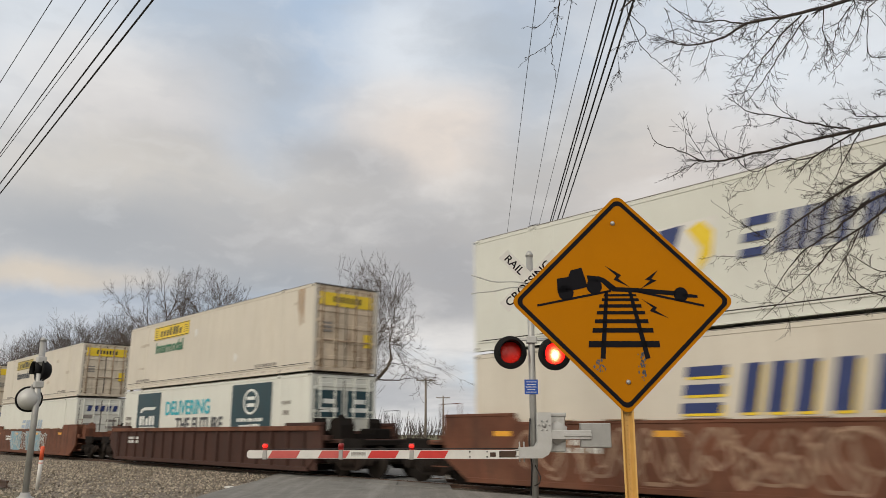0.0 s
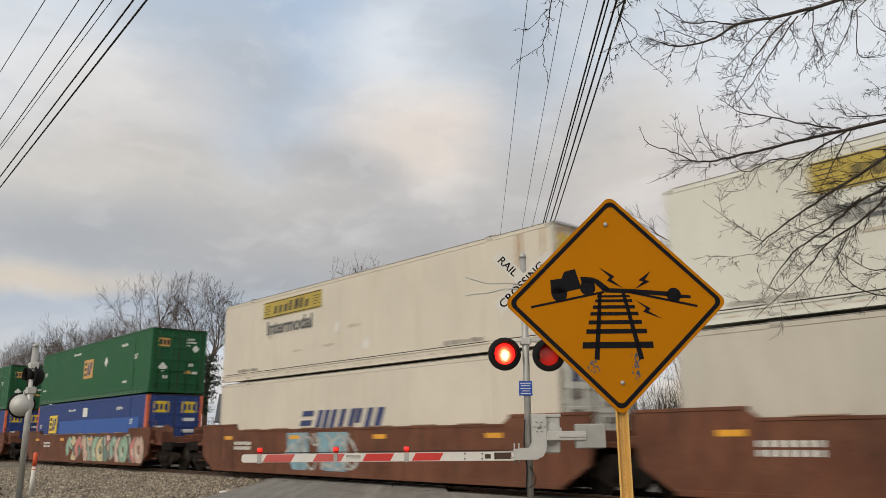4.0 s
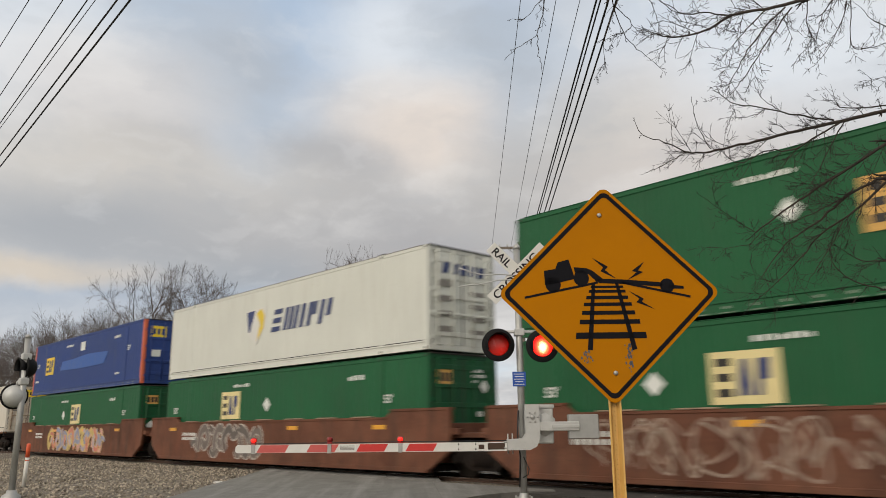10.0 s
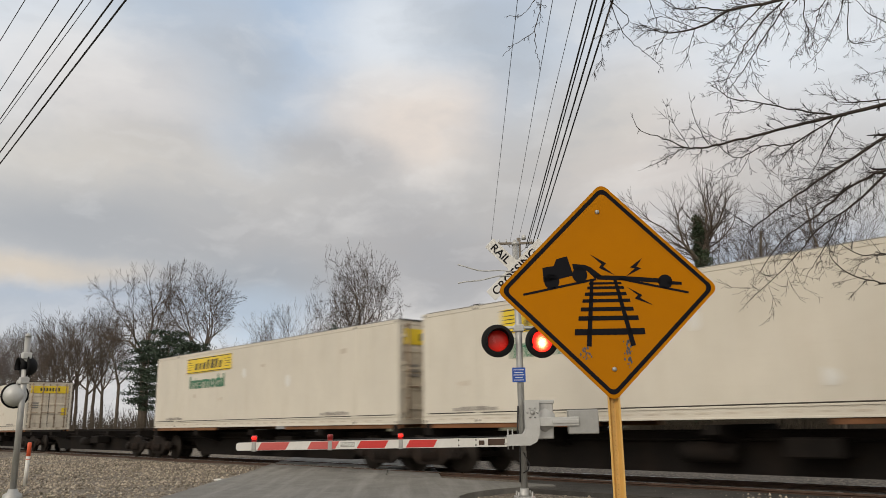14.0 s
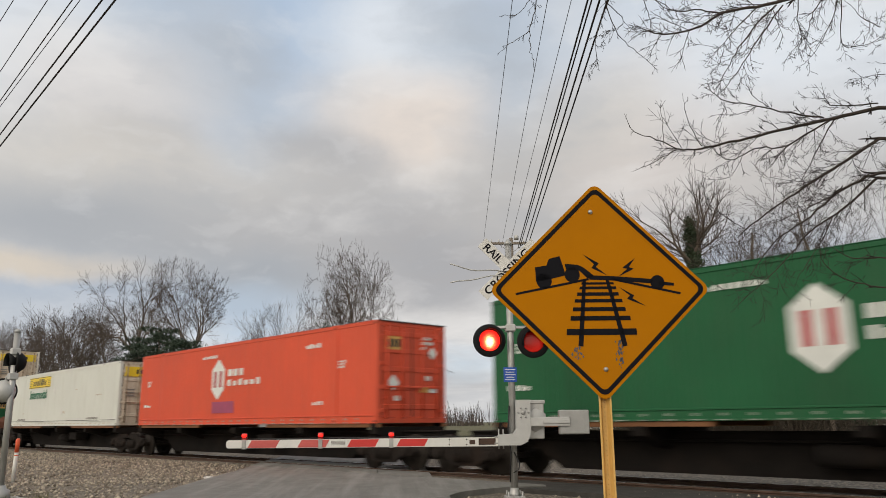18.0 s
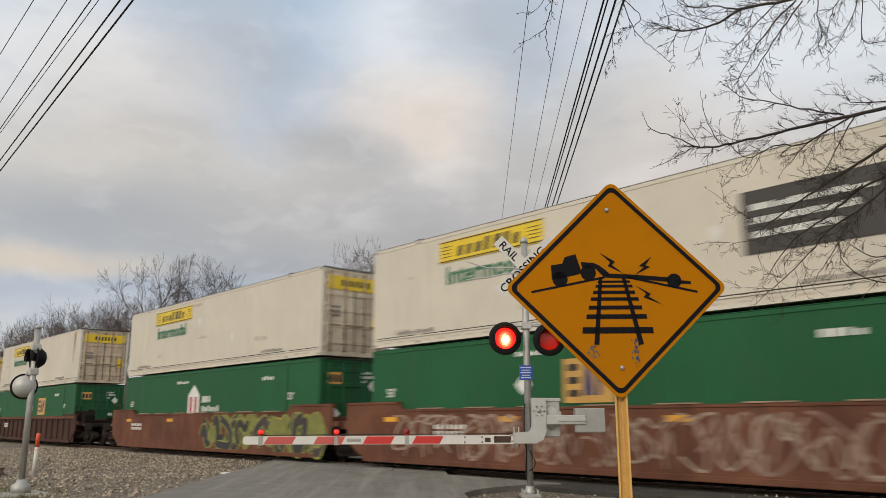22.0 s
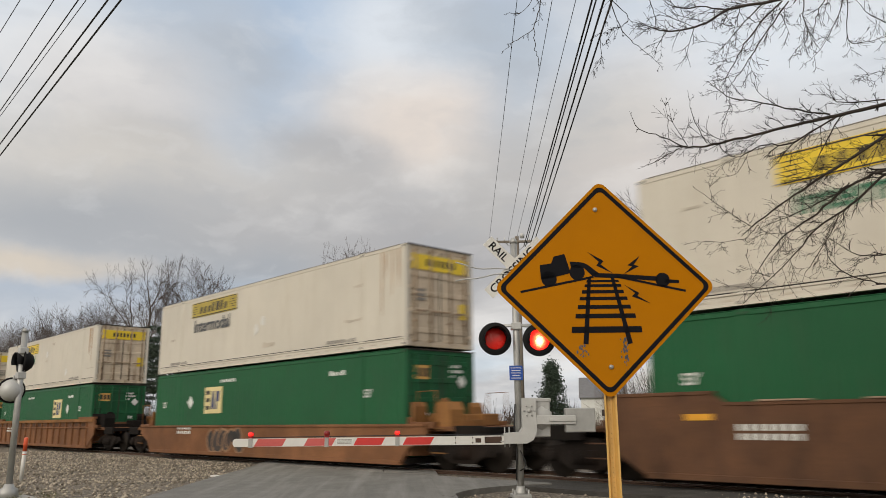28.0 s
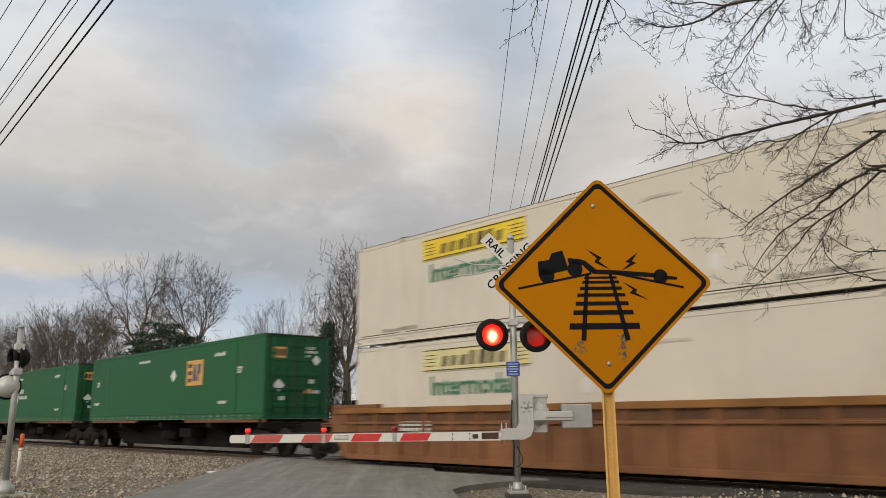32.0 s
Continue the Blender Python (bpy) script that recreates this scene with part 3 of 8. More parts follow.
def asphalt_material():
    mt = material("worn_grey_asphalt", (0.170, 0.164, 0.152), 0.85, vary=0.18, scale=0.8, fine=70, bump=0.5, second=(0.24, 0.232, 0.217), second_amount=0.6,
                  dirt=(0.13, 0.125, 0.115), dirt_amount=0.5)
    # worn wheel paths and tar streaks that run with the road
    nt = mt.node_tree
    N, ln = nt.nodes.new, nt.links.new
    bs = nt.nodes["Principled BSDF"]
    base = bs.inputs["Base Color"].links[0].from_socket
    mp = N("ShaderNodeMapping")
    ln(N("ShaderNodeTexCoord").outputs["Object"], mp.inputs[0])
    turn = N("ShaderNodeMapping")
    ln(mp.outputs[0], turn.inputs[0])
    mp.inputs[2].default_value = (0, 0, -math.atan2(U.y, U.x))
    turn.inputs[3].default_value = (0.10, 1.6, 1.0)
    for off, lo, hi, amount, colour in ((0, 0.48, 0.66, 0.45, (0.34, 0.33, 0.31)), (7, 0.55, 0.72, 0.6, (0.13, 0.127, 0.118))):
        n = N("ShaderNodeTexNoise")
        sh = N("ShaderNodeVectorMath")
        ln(turn.outputs[0], sh.inputs[0])
        sh.inputs[1].default_value = (off, off, 0)
        ln(sh.outputs[0], n.inputs["Vector"])
        n.inputs["Scale"].default_value, n.inputs["Detail"].default_value, n.inputs["Roughness"].default_value = 1.1, 7, 0.62
        r = N("ShaderNodeMapRange")
        ln(n.outputs["Fac"], r.inputs[0])
        r.inputs[1].default_value, r.inputs[2].default_value, r.inputs[4].default_value = lo, hi, amount
        m = N("ShaderNodeMix")
        m.data_type = "RGBA"
        ln(r.outputs[0], m.inputs[0])
        ln(base, m.inputs[6])
        m.inputs[7].default_value = (*colour, 1)
        base = m.outputs[2]
    ln(base, bs.inputs["Base Color"])
    return mt


M["ground"], M["asphalt"] = ground_material(), asphalt_material()
# near-black mottled tone; on the rail strip it paints in the train's shade
M["dark_tone"] = material("dark_ground_tone", (0.045, 0.041, 0.037), 0.9, vary=0.35, scale=1.2, fine=60, bump=0.5, second=(0.09, 0.085, 0.078), second_amount=0.5, dirt=(0.03, 0.036, 0.032), dirt_amount=0.6)
M["stone"] = material("crushed_grey_stone", (0.24, 0.22, 0.19), 0.9, vary=0.3, scale=6, fine=40, bump=0.2)


def make_ground():
    # one sheet to the horizon, finer and slightly uneven near the camera
    def axis(c):
        a = [-2500, -1200, -600, -300, -160] + list(np.arange(-90, 41, 1.5)) + [80, 160, 300, 600, 1200, 2500]
        return [v + c for v in a]
    xs, ys = axis(0), axis(20)
    vs, fs = [], []
    for j, y in enumerate(ys):
        for i, x in enumerate(xs):
            z = -0.13 + 0.05 * noise.noise((x * 0.25, y * 0.25, 0)) + 0.025 * noise.noise((x * 0.9, y * 0.9, 3))
            side = abs(y - TRACK_Y)
            z += 0.03 * max(0, 1 - side / 4)
            vs.append((x, y, min(z, -0.09) if abs((x * R.x + y * R.y) + 1.7) < 4.4 and y < 40 else z))
    w = len(xs)
    for j in range(len(ys) - 1):
        for i in range(w - 1):
            fs.append((j * w + i, j * w + i + 1, (j + 1) * w + i + 1, (j + 1) * w + i))
    s = Shape()
    s.add(vs, fs, True)
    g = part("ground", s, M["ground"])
    tagged(g, "grey crushed stone and thin dry grass beside the railway", "ground", kind="structure")


def strip(s, a, b, r0, r1, z0, z1, n=14, wob=0.0):
    """A slab along the road from a to b metres ahead, between r0 and r1 to its right, with ragged sides."""
    rnd = random.Random(int(a * 7 + r0 * 3) + 99)
    left = [U * (a + (b - a) * i / n) + R * (r0 + rnd.uniform(-wob, wob)) for i in range(n + 1)]
    right = [U * (a + (b - a) * i / n) + R * (r1 + rnd.uniform(-wob, wob)) for i in range(n + 1)]
    s.prism([(p.x, p.y) for p in left + right[::-1]], z0, z1, 2)


def slab(s, y0, y1, x0, x1, z0, z1, skew):
    """A crossing slab parallel to the track whose ends run with the road."""
    k = U.x / U.y
    s.prism([(x0 + k * (y0 - skew), y0), (x1 + k * (y0 - skew), y0), (x1 + k * (y1 - skew), y1), (x0 + k * (y1 - skew), y1)], z0, z1, 2)


def make_road():
    k = U.x / U.y
    near, far = TRACK_Y - 1.95, TRACK_Y + 1.95
    # the road's two edges in x at y = 0
    xl, xr = -7.05, 1.45
    rnd = random.Random(5)

    def quad(y0, y1, wl=0.12, n=20):
        pl = [(xl + k * (y0 + (y1 - y0) * i / n) + rnd.uniform(-wl, wl), y0 + (y1 - y0) * i / n) for i in range(n + 1)]
        pr = [(xr + k * (y0 + (y1 - y0) * i / n) + rnd.uniform(-wl, wl), y0 + (y1 - y0) * i / n) for i in range(n + 1)]
        return pl + pr[::-1]
    s = Shape()
    s.prism(quad(-25, near), -0.2, -0.035, 2)
    s.prism(quad(far, 75), -0.2, -0.035, 2)
    road = part("road", s, M["asphalt"])
    tagged(road, "worn grey asphalt road with patched strips at the crossing", "road", kind="structure")
    # asphalt apron that sweeps round the corner beside the track
    pts = [(xr + k * 9.6, 9.6)] + [(xr + k * (9.6 + 3.2 * i / 8) + 3.4 * (i / 8) ** 1.6, 9.6 + 3.2 * i / 8) for i in range(1, 9)]
    ap = Shape().prism(pts + [(xr + k * near + 3.4, near - 0.01), (xr + k * near - 0.3, near - 0.01), (xr + k * 9.6 - 0.3, 9.6)], -0.2, -0.028, 2)
    part("asphalt_apron", ap, M["asphalt"], road)
    # near-black strip along the near rail: the train's shade painted onto the ground
    st = Shape().prism([(-10.9, 12.15), (9, 12.15), (9, 13.92), (-12.6, 13.92)], -0.22, -0.052, 2)
    part("tar_strip", st, M["dark_tone"], road, "black strip along the rail, painted as the train's shade")
    # crossing slabs between and beside the rails
    for y0, y1 in ((near + 0.003, TRACK_Y - 0.80), (TRACK_Y - 0.66, TRACK_Y + 0.66), (TRACK_Y + 0.80, far - 0.003)):
        for i in range(4):
            w = (xr - xl) / 4
            s = Shape()
            slab(s, y0, y1, xl + w * i + 0.01, xl + w * (i + 1) - 0.01, -0.2, -0.022, 0)
            part("crossing_panel", s, M["asphalt"], road)


def make_track():
    tr = thing("track", "single railway track with shiny rails on wooden ties in crushed stone", "railway track", kind="structure")
    prof = [(-0.07, -0.17), (0.07, -0.17), (0.07, -0.155), (0.012, -0.135), (0.012, -0.05), (0.037, -0.035), (0.037, -0.006), (0.030, 0.0),
            (-0.030, 0.0), (-0.037, -0.006), (-0.037, -0.035), (-0.012, -0.05), (-0.012, -0.135), (-0.07, -0.155)]
    for dy in (-0.755, 0.755):
        s = Shape().prism([(TRACK_Y + dy + a, b) for a, b in prof], -420, 260, 0)
        part("rail", s, M["rail"], tr, "rust-brown steel rail")
        s = Shape().box(-420, 260, TRACK_Y + dy - 0.029, TRACK_Y + dy + 0.029, -0.001, 0.003, 0.001)
        part("railhead", s, M["tread"], tr, "polished running surface")
    me = Shape().box(-0.115, 0.115, -1.3, 1.3, -0.34, -0.172, 0.012).mesh("tie")
    me.materials.append(M["tie"])
    rnd = random.Random(2)
    rest = Shape()
    for i in range(-420, 240):
        x = i * 0.52
        if -60 < x < 18:
            part("tie", me, None, tr, m=pose(x, TRACK_Y + rnd.uniform(-0.03, 0.03), rnd.uniform(-0.01, 0.004), 0, 0, rnd.uniform(-1, 1)))
        elif x > -200:
            rest.box(x - 0.115, x + 0.115, TRACK_Y - 1.3, TRACK_Y + 1.3, -0.34, -0.172, 0.0)
    tagged(part("ties_far", rest, M["tie"], tr), kind="stuff")
    # a short rusty rail of an old siding on the near side
    s = Shape().prism([(5.35 + a, b + 0.1) for a, b in prof], -60, -22.4, 0)
    tagged(part("siding_rail", s, M["rail"]), "rusty rail of a disused siding lying in the gravel", "rail", kind="structure")


def make_stones():
    """Loose crushed stone beside the track, road and signals."""
    rnd = random.Random(11)
    base = [(0, 0, 1), (0.9, 0.1, 0.2), (0.2, 0.95, 0.1), (-0.85, 0.3, 0.15), (-0.2, -0.9, 0.2), (0, 0, -0.7)]
    fs = [(0, 1, 2), (0, 2, 3), (0, 3, 4), (0, 4, 1), (5, 2, 1), (5, 3, 2), (5, 4, 3), (5, 1, 4)]
    s = Shape()
    k = U.x / U.y
    n = 0
    while n < 15000:
        if n % 3:
            x, y = rnd.uniform(-45, -12), rnd.uniform(4.2, 13.4)
        else:
            x, y = rnd.uniform(-16, 6), rnd.uniform(9.0, 13.6)
        if -7.3 + k * y < x < (1.6 if y < 9.6 else 7.2) + k * y:
            if rnd.random() > 0.015:
                continue
        r = rnd.uniform(0.018, 0.05)
        a = rnd.uniform(0, 6.28)
        c, d = math.cos(a) * r, math.sin(a) * r
        q = [r * rnd.uniform(0.6, 1.3) for _ in range(3)]
        z = -0.13 + 0.05 * noise.noise((x * 0.25, y * 0.25, 0)) + 0.025 * noise.noise((x * 0.9, y * 0.9, 3)) + 0.03 * max(0, 1 - abs(y - TRACK_Y) / 4)
        s.add([(x + (p[0] * math.cos(a) - p[1] * math.sin(a)) * q[0], y + (p[0] * math.sin(a) + p[1] * math.cos(a)) * q[1], z + 0.3 * r + p[2] * q[2]) for p in base], fs)
        n += 1
    # heaped ballast along the rails
    for i in range(9000):
        x = rnd.uniform(-75, 12)
        y = TRACK_Y - rnd.choice((rnd.uniform(0.9, 2.3), rnd.uniform(-0.6, 0.6), rnd.uniform(-2.3, -0.9)))
        if -7.2 + k * y < x < 1.6 + k * y:
            continue
        r = rnd.uniform(0.03, 0.055)
        z = -0.19 + 0.03 * rnd.random()
        s.add([(x + p[0] * r, y + p[1] * r, z + 0.03 + p[2] * r) for p in base], fs)
    mt = bpy.data.materials["crushed_grey_stone"]
    nt = mt.node_tree
    geo = nt.nodes.new("ShaderNodeNewGeometry")
    mx = nt.nodes.new("ShaderNodeMix")
    mx.data_type = "RGBA"
    nt.links.new(geo.outputs["Random Per Island"], mx.inputs[0])
    mx.inputs[6].default_value, mx.inputs[7].default_value = (0.115, 0.094, 0.072, 1), (0.50, 0.43, 0.34, 1)
    nt.links.new(mx.outputs[2], nt.nodes["Principled BSDF"].inputs["Base Color"])
    tagged(part("crushed_stone", s, M["stone"]), "loose grey and tan crushed stone lying beside the track", "gravel", kind="stuff")


make_ground()
make_road()
make_track()
make_stones()


# ---- intermodal containers ----
CL, CW, CH = 16.15, 2.59, 2.85
HY = CW / 2


def wall_mesh(style):
    """A side wall in the x, z plane, its outer face at y = -HY; style: smooth, fine or deep."""
    def make():
        s = Shape()
        x0, x1, z0, z1 = -CL / 2 + 0.12, CL / 2 - 0.12, 0.16, CH - 0.10
        if style == "smooth":
            n = 13
            w = (x1 - x0) / n
            out = []
            for i in range(n):
                a = x0 + i * w
                out += [(a + 0.002, -HY + 0.012), (a + w - 0.006, -HY + 0.012), (a + w - 0.003, -HY + 0.018), (a + w - 0.001, -HY + 0.018)]
            s.prism(out + [(x1, -HY + 0.07), (x0, -HY + 0.07)], z0, z1, 2)
        else:
            pitch, deep, top = (0.285, 0.022, 0.55) if style == "fine" else (0.62, 0.13, 0.86)
            n = round((x1 - x0) / pitch)
            w = (x1 - x0) / n
            out = []
            for i in range(n):
                a = x0 + i * w
                e = 0.04 * w if style == "deep" else 0.12 * w
                out += [(a, -HY + 0.012), (a + top * w, -HY + 0.012), (a + top * w + e, -HY + 0.012 + deep), (a + w - e, -HY + 0.012 + deep)]
            out.append((x1, -HY + 0.012))
            s.prism(out + [(x1, -HY + 0.17), (x0, -HY + 0.17)], z0, z1, 2)
        return s.mesh("side_wall")
    return shared(("wall", style), make)


def frame_meshes():
    def make():
        d = {}
        s = Shape().prism([(-HY + .1, 0), (-HY - .018, 0), (-HY - .018, .03), (-HY, .035), (-HY, .195), (-HY - .024, .20), (-HY - .024, .23), (-HY - .018, .236), (-HY + .02, .236), (-HY + .1, .16)], -CL / 2 + 0.1, CL / 2 - 0.1, 0)
        d["bottom_rail"] = s.mesh("bottom_rail")
        d["top_rail"] = Shape().box(-CL / 2 + 0.1, CL / 2 - 0.1, -HY, -HY + 0.09, CH - 0.10, CH, 0.012).mesh("top_rail")
        s = Shape().box(-0.09, 0.09, -HY, -HY + 0.14, 0.11, CH - 0.11, 0.012)
        for z in (0.0, CH - 0.118):
            s.box(-0.092, 0.092, -HY - 0.004, -HY + 0.165, z, z + 0.118, 0.01)
        d["corner_post"] = s.mesh("corner_post")
        s = Shape().box(-0.10, 0.10, -HY - 0.003, -HY + 0.08, 0.15, CH - 0.09, 0.01)
        for z in (0.0, CH - 0.09):
            s.box(-0.10, 0.10, -HY - 0.005, -HY + 0.12, z, z + 0.118, 0.01)
        d["lift_post"] = s.mesh("lift_post")
        s = Shape()
        n = 26
        w = (CL - 0.2) / n
        for i in range(n):
            a = -CL / 2 + 0.1 + i * w
            s.box(a, a + w - 0.006, -HY + 0.05, HY - 0.05, CH - 0.06, CH - 0.008 - 0.006 * (i % 2), 0.004)
        d["roof"] = s.mesh("roof")
        d["floor"] = Shape().box(-CL / 2 + 0.1, CL / 2 - 0.1, -HY + 0.1, HY - 0.1, 0.05, 0.15, 0.01).mesh("floor")
        s = Shape().box(-CL / 2 + 0.03, -CL / 2 + 0.09, -HY + 0.1, HY - 0.1, 0.1, CH - 0.1, 0.01)
        for i in range(7):
            y = -HY + 0.3 + i * 0.33
            s.box(-CL / 2 + 0.005, -CL / 2 + 0.04, y - 0.07, y + 0.07, 0.15, CH - 0.15, 0.012)
        d["end_wall"] = s.mesh("end_wall")
        # a door leaf, hinged at y = -HY + 0.14, at the +X end
        s = Shape().box(CL / 2 - 0.07, CL / 2 - 0.02, -HY + 0.15, -0.006, 0.16, CH - 0.13, 0.006)
        for z in (0.45, 0.98, 1.50, 2.02, 2.50):
            s.box(CL / 2 - 0.025, CL / 2 + 0.008, -HY + 0.20, -0.06, z - 0.07, z + 0.07, 0.02)
        d["door"] = s.mesh("door")
        s = Shape().tube([(CL / 2 + 0.024, 0, 0.12), (CL / 2 + 0.024, 0, CH - 0.08)], 0.027, 8)
        for z in (0.16, 0.7, 1.45, 2.2, CH - 0.16):
            s.box(CL / 2 - 0.02, CL / 2 + 0.030, -0.05, 0.05, z - 0.03, z + 0.03, 0.006)
        s.box(CL / 2 + 0.01, CL / 2 + 0.04, 0, 0.40, 0.98, 1.03, 0.005)
        d["lock_bar"] = s.mesh("lock_bar")
        d["hinge"] = Shape().box(CL / 2 - 0.02, CL / 2 + 0.012, -HY + 0.1, -HY + 0.26, -0.05, 0.05, 0.01).mesh("hinge")
        s = Shape().box(CL / 2 - 0.1, CL / 2 - 0.01, -HY + 0.13, HY - 0.13, 0.0, 0.155, 0.01)
        d["door_sill"] = s.mesh("door_sill")
        s = Shape().box(CL / 2 - 0.05, CL / 2 - 0.012, -0.022, 0.022, 0.17, CH - 0.14, 0.004)
        for y in (-HY + 0.155, HY - 0.155):
            s.box(CL / 2 - 0.05, CL / 2 - 0.012, y - 0.014, y + 0.014, 0.17, CH - 0.14, 0.004)
        d["door_gasket"] = s.mesh("door_gasket")
        d["rain_gutter"] = Shape().box(CL / 2 - 0.06, CL / 2 + 0.03, -HY + 0.02, HY - 0.02, CH - 0.012, CH + 0.022, 0.006).mesh("rain_gutter")
        d["casting_hole"] = Shape().lathe([(-0.0015, 0.034), (0.004, 0.034)], 12, 1, Matrix.Diagonal((1.35, 1, 1, 1))).mesh("casting_hole")
        d["roof_flashing"] = Shape().box(-CL / 2 + 0.19, CL / 2 - 0.19, -HY - 0.004, -HY + 0.05, CH + 0.002, CH + 0.018, 0.004).mesh("roof_flashing")
        d["rail_seam"] = Shape().box(-CL / 2 + 0.19, CL / 2 - 0.19, -HY - 0.002, -HY + 0.05, 0.2385, 0.264, 0.003).mesh("rail_seam")
        d["roof_lug"] = Shape().box(-0.11, 0.11, -HY - 0.004, -HY + 0.16, CH - 0.03, CH + 0.052, 0.012).mesh("roof_lug")
        s = Shape().box(CL / 2 - 0.1, CL / 2 - 0.01, -HY + 0.13, HY - 0.13, CH - 0.125, CH, 0.01)
        d["door_header"] = s.mesh("door_header")
        return d
    return shared("frames", make)


FLIP = Matrix.Scale(-1, 4, (0, 1, 0))
MIRROR = Matrix.Rotation(math.pi, 4, "Z")


def plate(s, x0, x1, z0, z1, y=-HY - 0.004, t=0.004, lean=0.0):
    """A thin sheet on the near side wall; lean shifts its top along x."""
    s.prism([(x0, z0), (x1, z0), (x1 + lean, z1), (x0 + lean, z1)], y - t, y + 0.006, 1)


def bars(s, x0, x1, z0, z1, n, seed, lean=0.0, y=-HY - 0.008, gap=0.3):
    """A row of bars in place of lettering that cannot be kept."""
    rnd = random.Random(seed)
    w = (x1 - x0) / n
    for i in range(n):
        a = x0 + i * w
        plate(s, a, a + w * (1 - gap) * rnd.uniform(0.75, 1.1), z0, z1 * 1.0 - rnd.choice((0, 0, 0.25)) * (z1 - z0), y, 0.003, lean)


def big_letter_bars(s, x0, x1, z0, z1, lean, y=-HY - 0.006):
    """Leaning navy strokes and short bars, as heavy as the mark they stand for."""
    w, k = x1 - x0, lean / (z1 - z0)

    def stroke(a, b, lo, hi):
        p, q = z0 + lo * (z1 - z0), z0 + hi * (z1 - z0)
        plate(s, x0 + a * w + k * (p - z0), x0 + b * w + k * (p - z0), p, q, y, 0.003, k * (q - p))
    for lo in (0.0, 0.39, 0.78):
        stroke(0.0, 0.15, lo, lo + 0.22)
    for a in (0.215, 0.305, 0.395):
        stroke(a, a + 0.058, 0.0, 1.0)
    stroke(0.505, 0.565, 0.0, 1.0)
    stroke(0.625, 0.685, 0.0, 1.0)
    stroke(0.70, 0.76, 0.45, 1.0)
    stroke(0.82, 0.88, 0.0, 1.0)
    stroke(0.93, 1.0, 0.30, 1.0)


def stencil(box, text, x, z, size, ink, y=-HY - 0.006, name="lettering"):
    return part(name, with_material(letters(text, size, 0.002, size * 0.022), ink), None, box, m=pose(x, y, z))


T = -CL / 2      # the trailing end: marks are placed from it


def mark_yellow(box, sheet, x=2.9, z=2.06, faint=False):
    """A yellow name board with dark bars, the word below it."""
    s = Shape()
    plate(s, T + x, T + x + 3.65, z, z + 0.58)
    board = part("name_board", s, sheet, box, "yellow name board with dark bars")
    s = Shape()
    bars(s, T + x + 0.7, T + x + 3.0, z + 0.12, z + 0.46, 7, 3, 0.06, -HY - 0.012, 0.36)
    for i in range(4):
        plate(s, T + x + 0.08, T + x + 0.48, z + 0.14 + i * 0.09, z + 0.158 + i * 0.09, -HY - 0.012, 0.003)
        plate(s, T + x + 3.15, T + x + 3.57, z + 0.14 + i * 0.09, z + 0.158 + i * 0.09, -HY - 0.012, 0.003)
    plate(s, T + x, T + x + 3.65, z + 0.535, z + 0.56, -HY - 0.012, 0.003)
    plate(s, T + x, T + x + 3.65, z + 0.02, z + 0.045, -HY - 0.012, 0.003)
    part("name_mark", s, M["ink"], board)
    stencil(box, "Intermodal", T + x + 0.25, z - 0.58, 0.66, M["ink_grey_dark"] if faint else M["ink_green"])


def mark_square(box, x, z, sheet, inks=("ink", "ink_blue")):
    """A yellow badge with two dark blocks and leaning blue wedges."""
    s = Shape()
    w, h = 1.36, 0.96
    plate(s, T + x, T + x + w, z, z + h)
    b = part("square_badge", s, M[sheet], box, "yellow badge with dark and blue blocks")
    q, y = 0.136, -HY - 0.012
    for k in (0.14, 0.43, 0.72):
        s = Shape()
        plate(s, T + x + 0.9 * q, T + x + 3.2 * q, z + k * h, z + (k + 0.15) * h, y, 0.003)
        part("badge_block", s, M[inks[0]], b)
    for a, l, z0, z1 in ((3.9, 0.7, .16, .84), (5.2, -0.6, .16, .84), (6.5, 0.4, .16, .84), (7.6, 0.2, .45, .84)):
        s = Shape()
        plate(s, T + x + a * q, T + x + (a + 0.9) * q, z + z0 * h, z + z1 * h, y, 0.003, l * q)
        part("badge_wedge", s, M[inks[1]], b)


def mark_hexagon(box, x, z, size, bar_ink="ink_white", words=(2.4, 0.5)):
    """A white hexagon with red bars, two rows of bars beside it."""
    s = Shape()
    r = size / 2
    cx, cz = T + x + r, z + r * 1.25
    s.prism([(cx + r * 0.92 * math.sin(a * math.pi / 3), cz + r * 1.25 * math.cos(a * math.pi / 3)) for a in range(6)], -HY - 0.008, -HY + 0.004, 1)
    b = part("hexagon_badge", s, M["ink_white"], box, "white hexagon with red bars")
    y = -HY - 0.012
    for k in (-0.34, 0.34):
        s = Shape()
        plate(s, cx + r * (k - 0.15), cx + r * (k + 0.15), cz - 0.5 * r, cz + 0.5 * r, y, 0.003)
        part("badge_bar", s, M["ink_red"], b)
    s = Shape()
    bars(s, cx + r * 1.25, cx + r * 1.25 + words[0] * 0.52, cz + 0.08, cz + 0.08 + words[1], 3, 6)
    bars(s, cx + r * 1.25, cx + r * 1.25 + words[0], cz - words[1] - 0.02, cz - 0.04, 6, 8)
    part("name_mark", s, M[bar_ink], box)


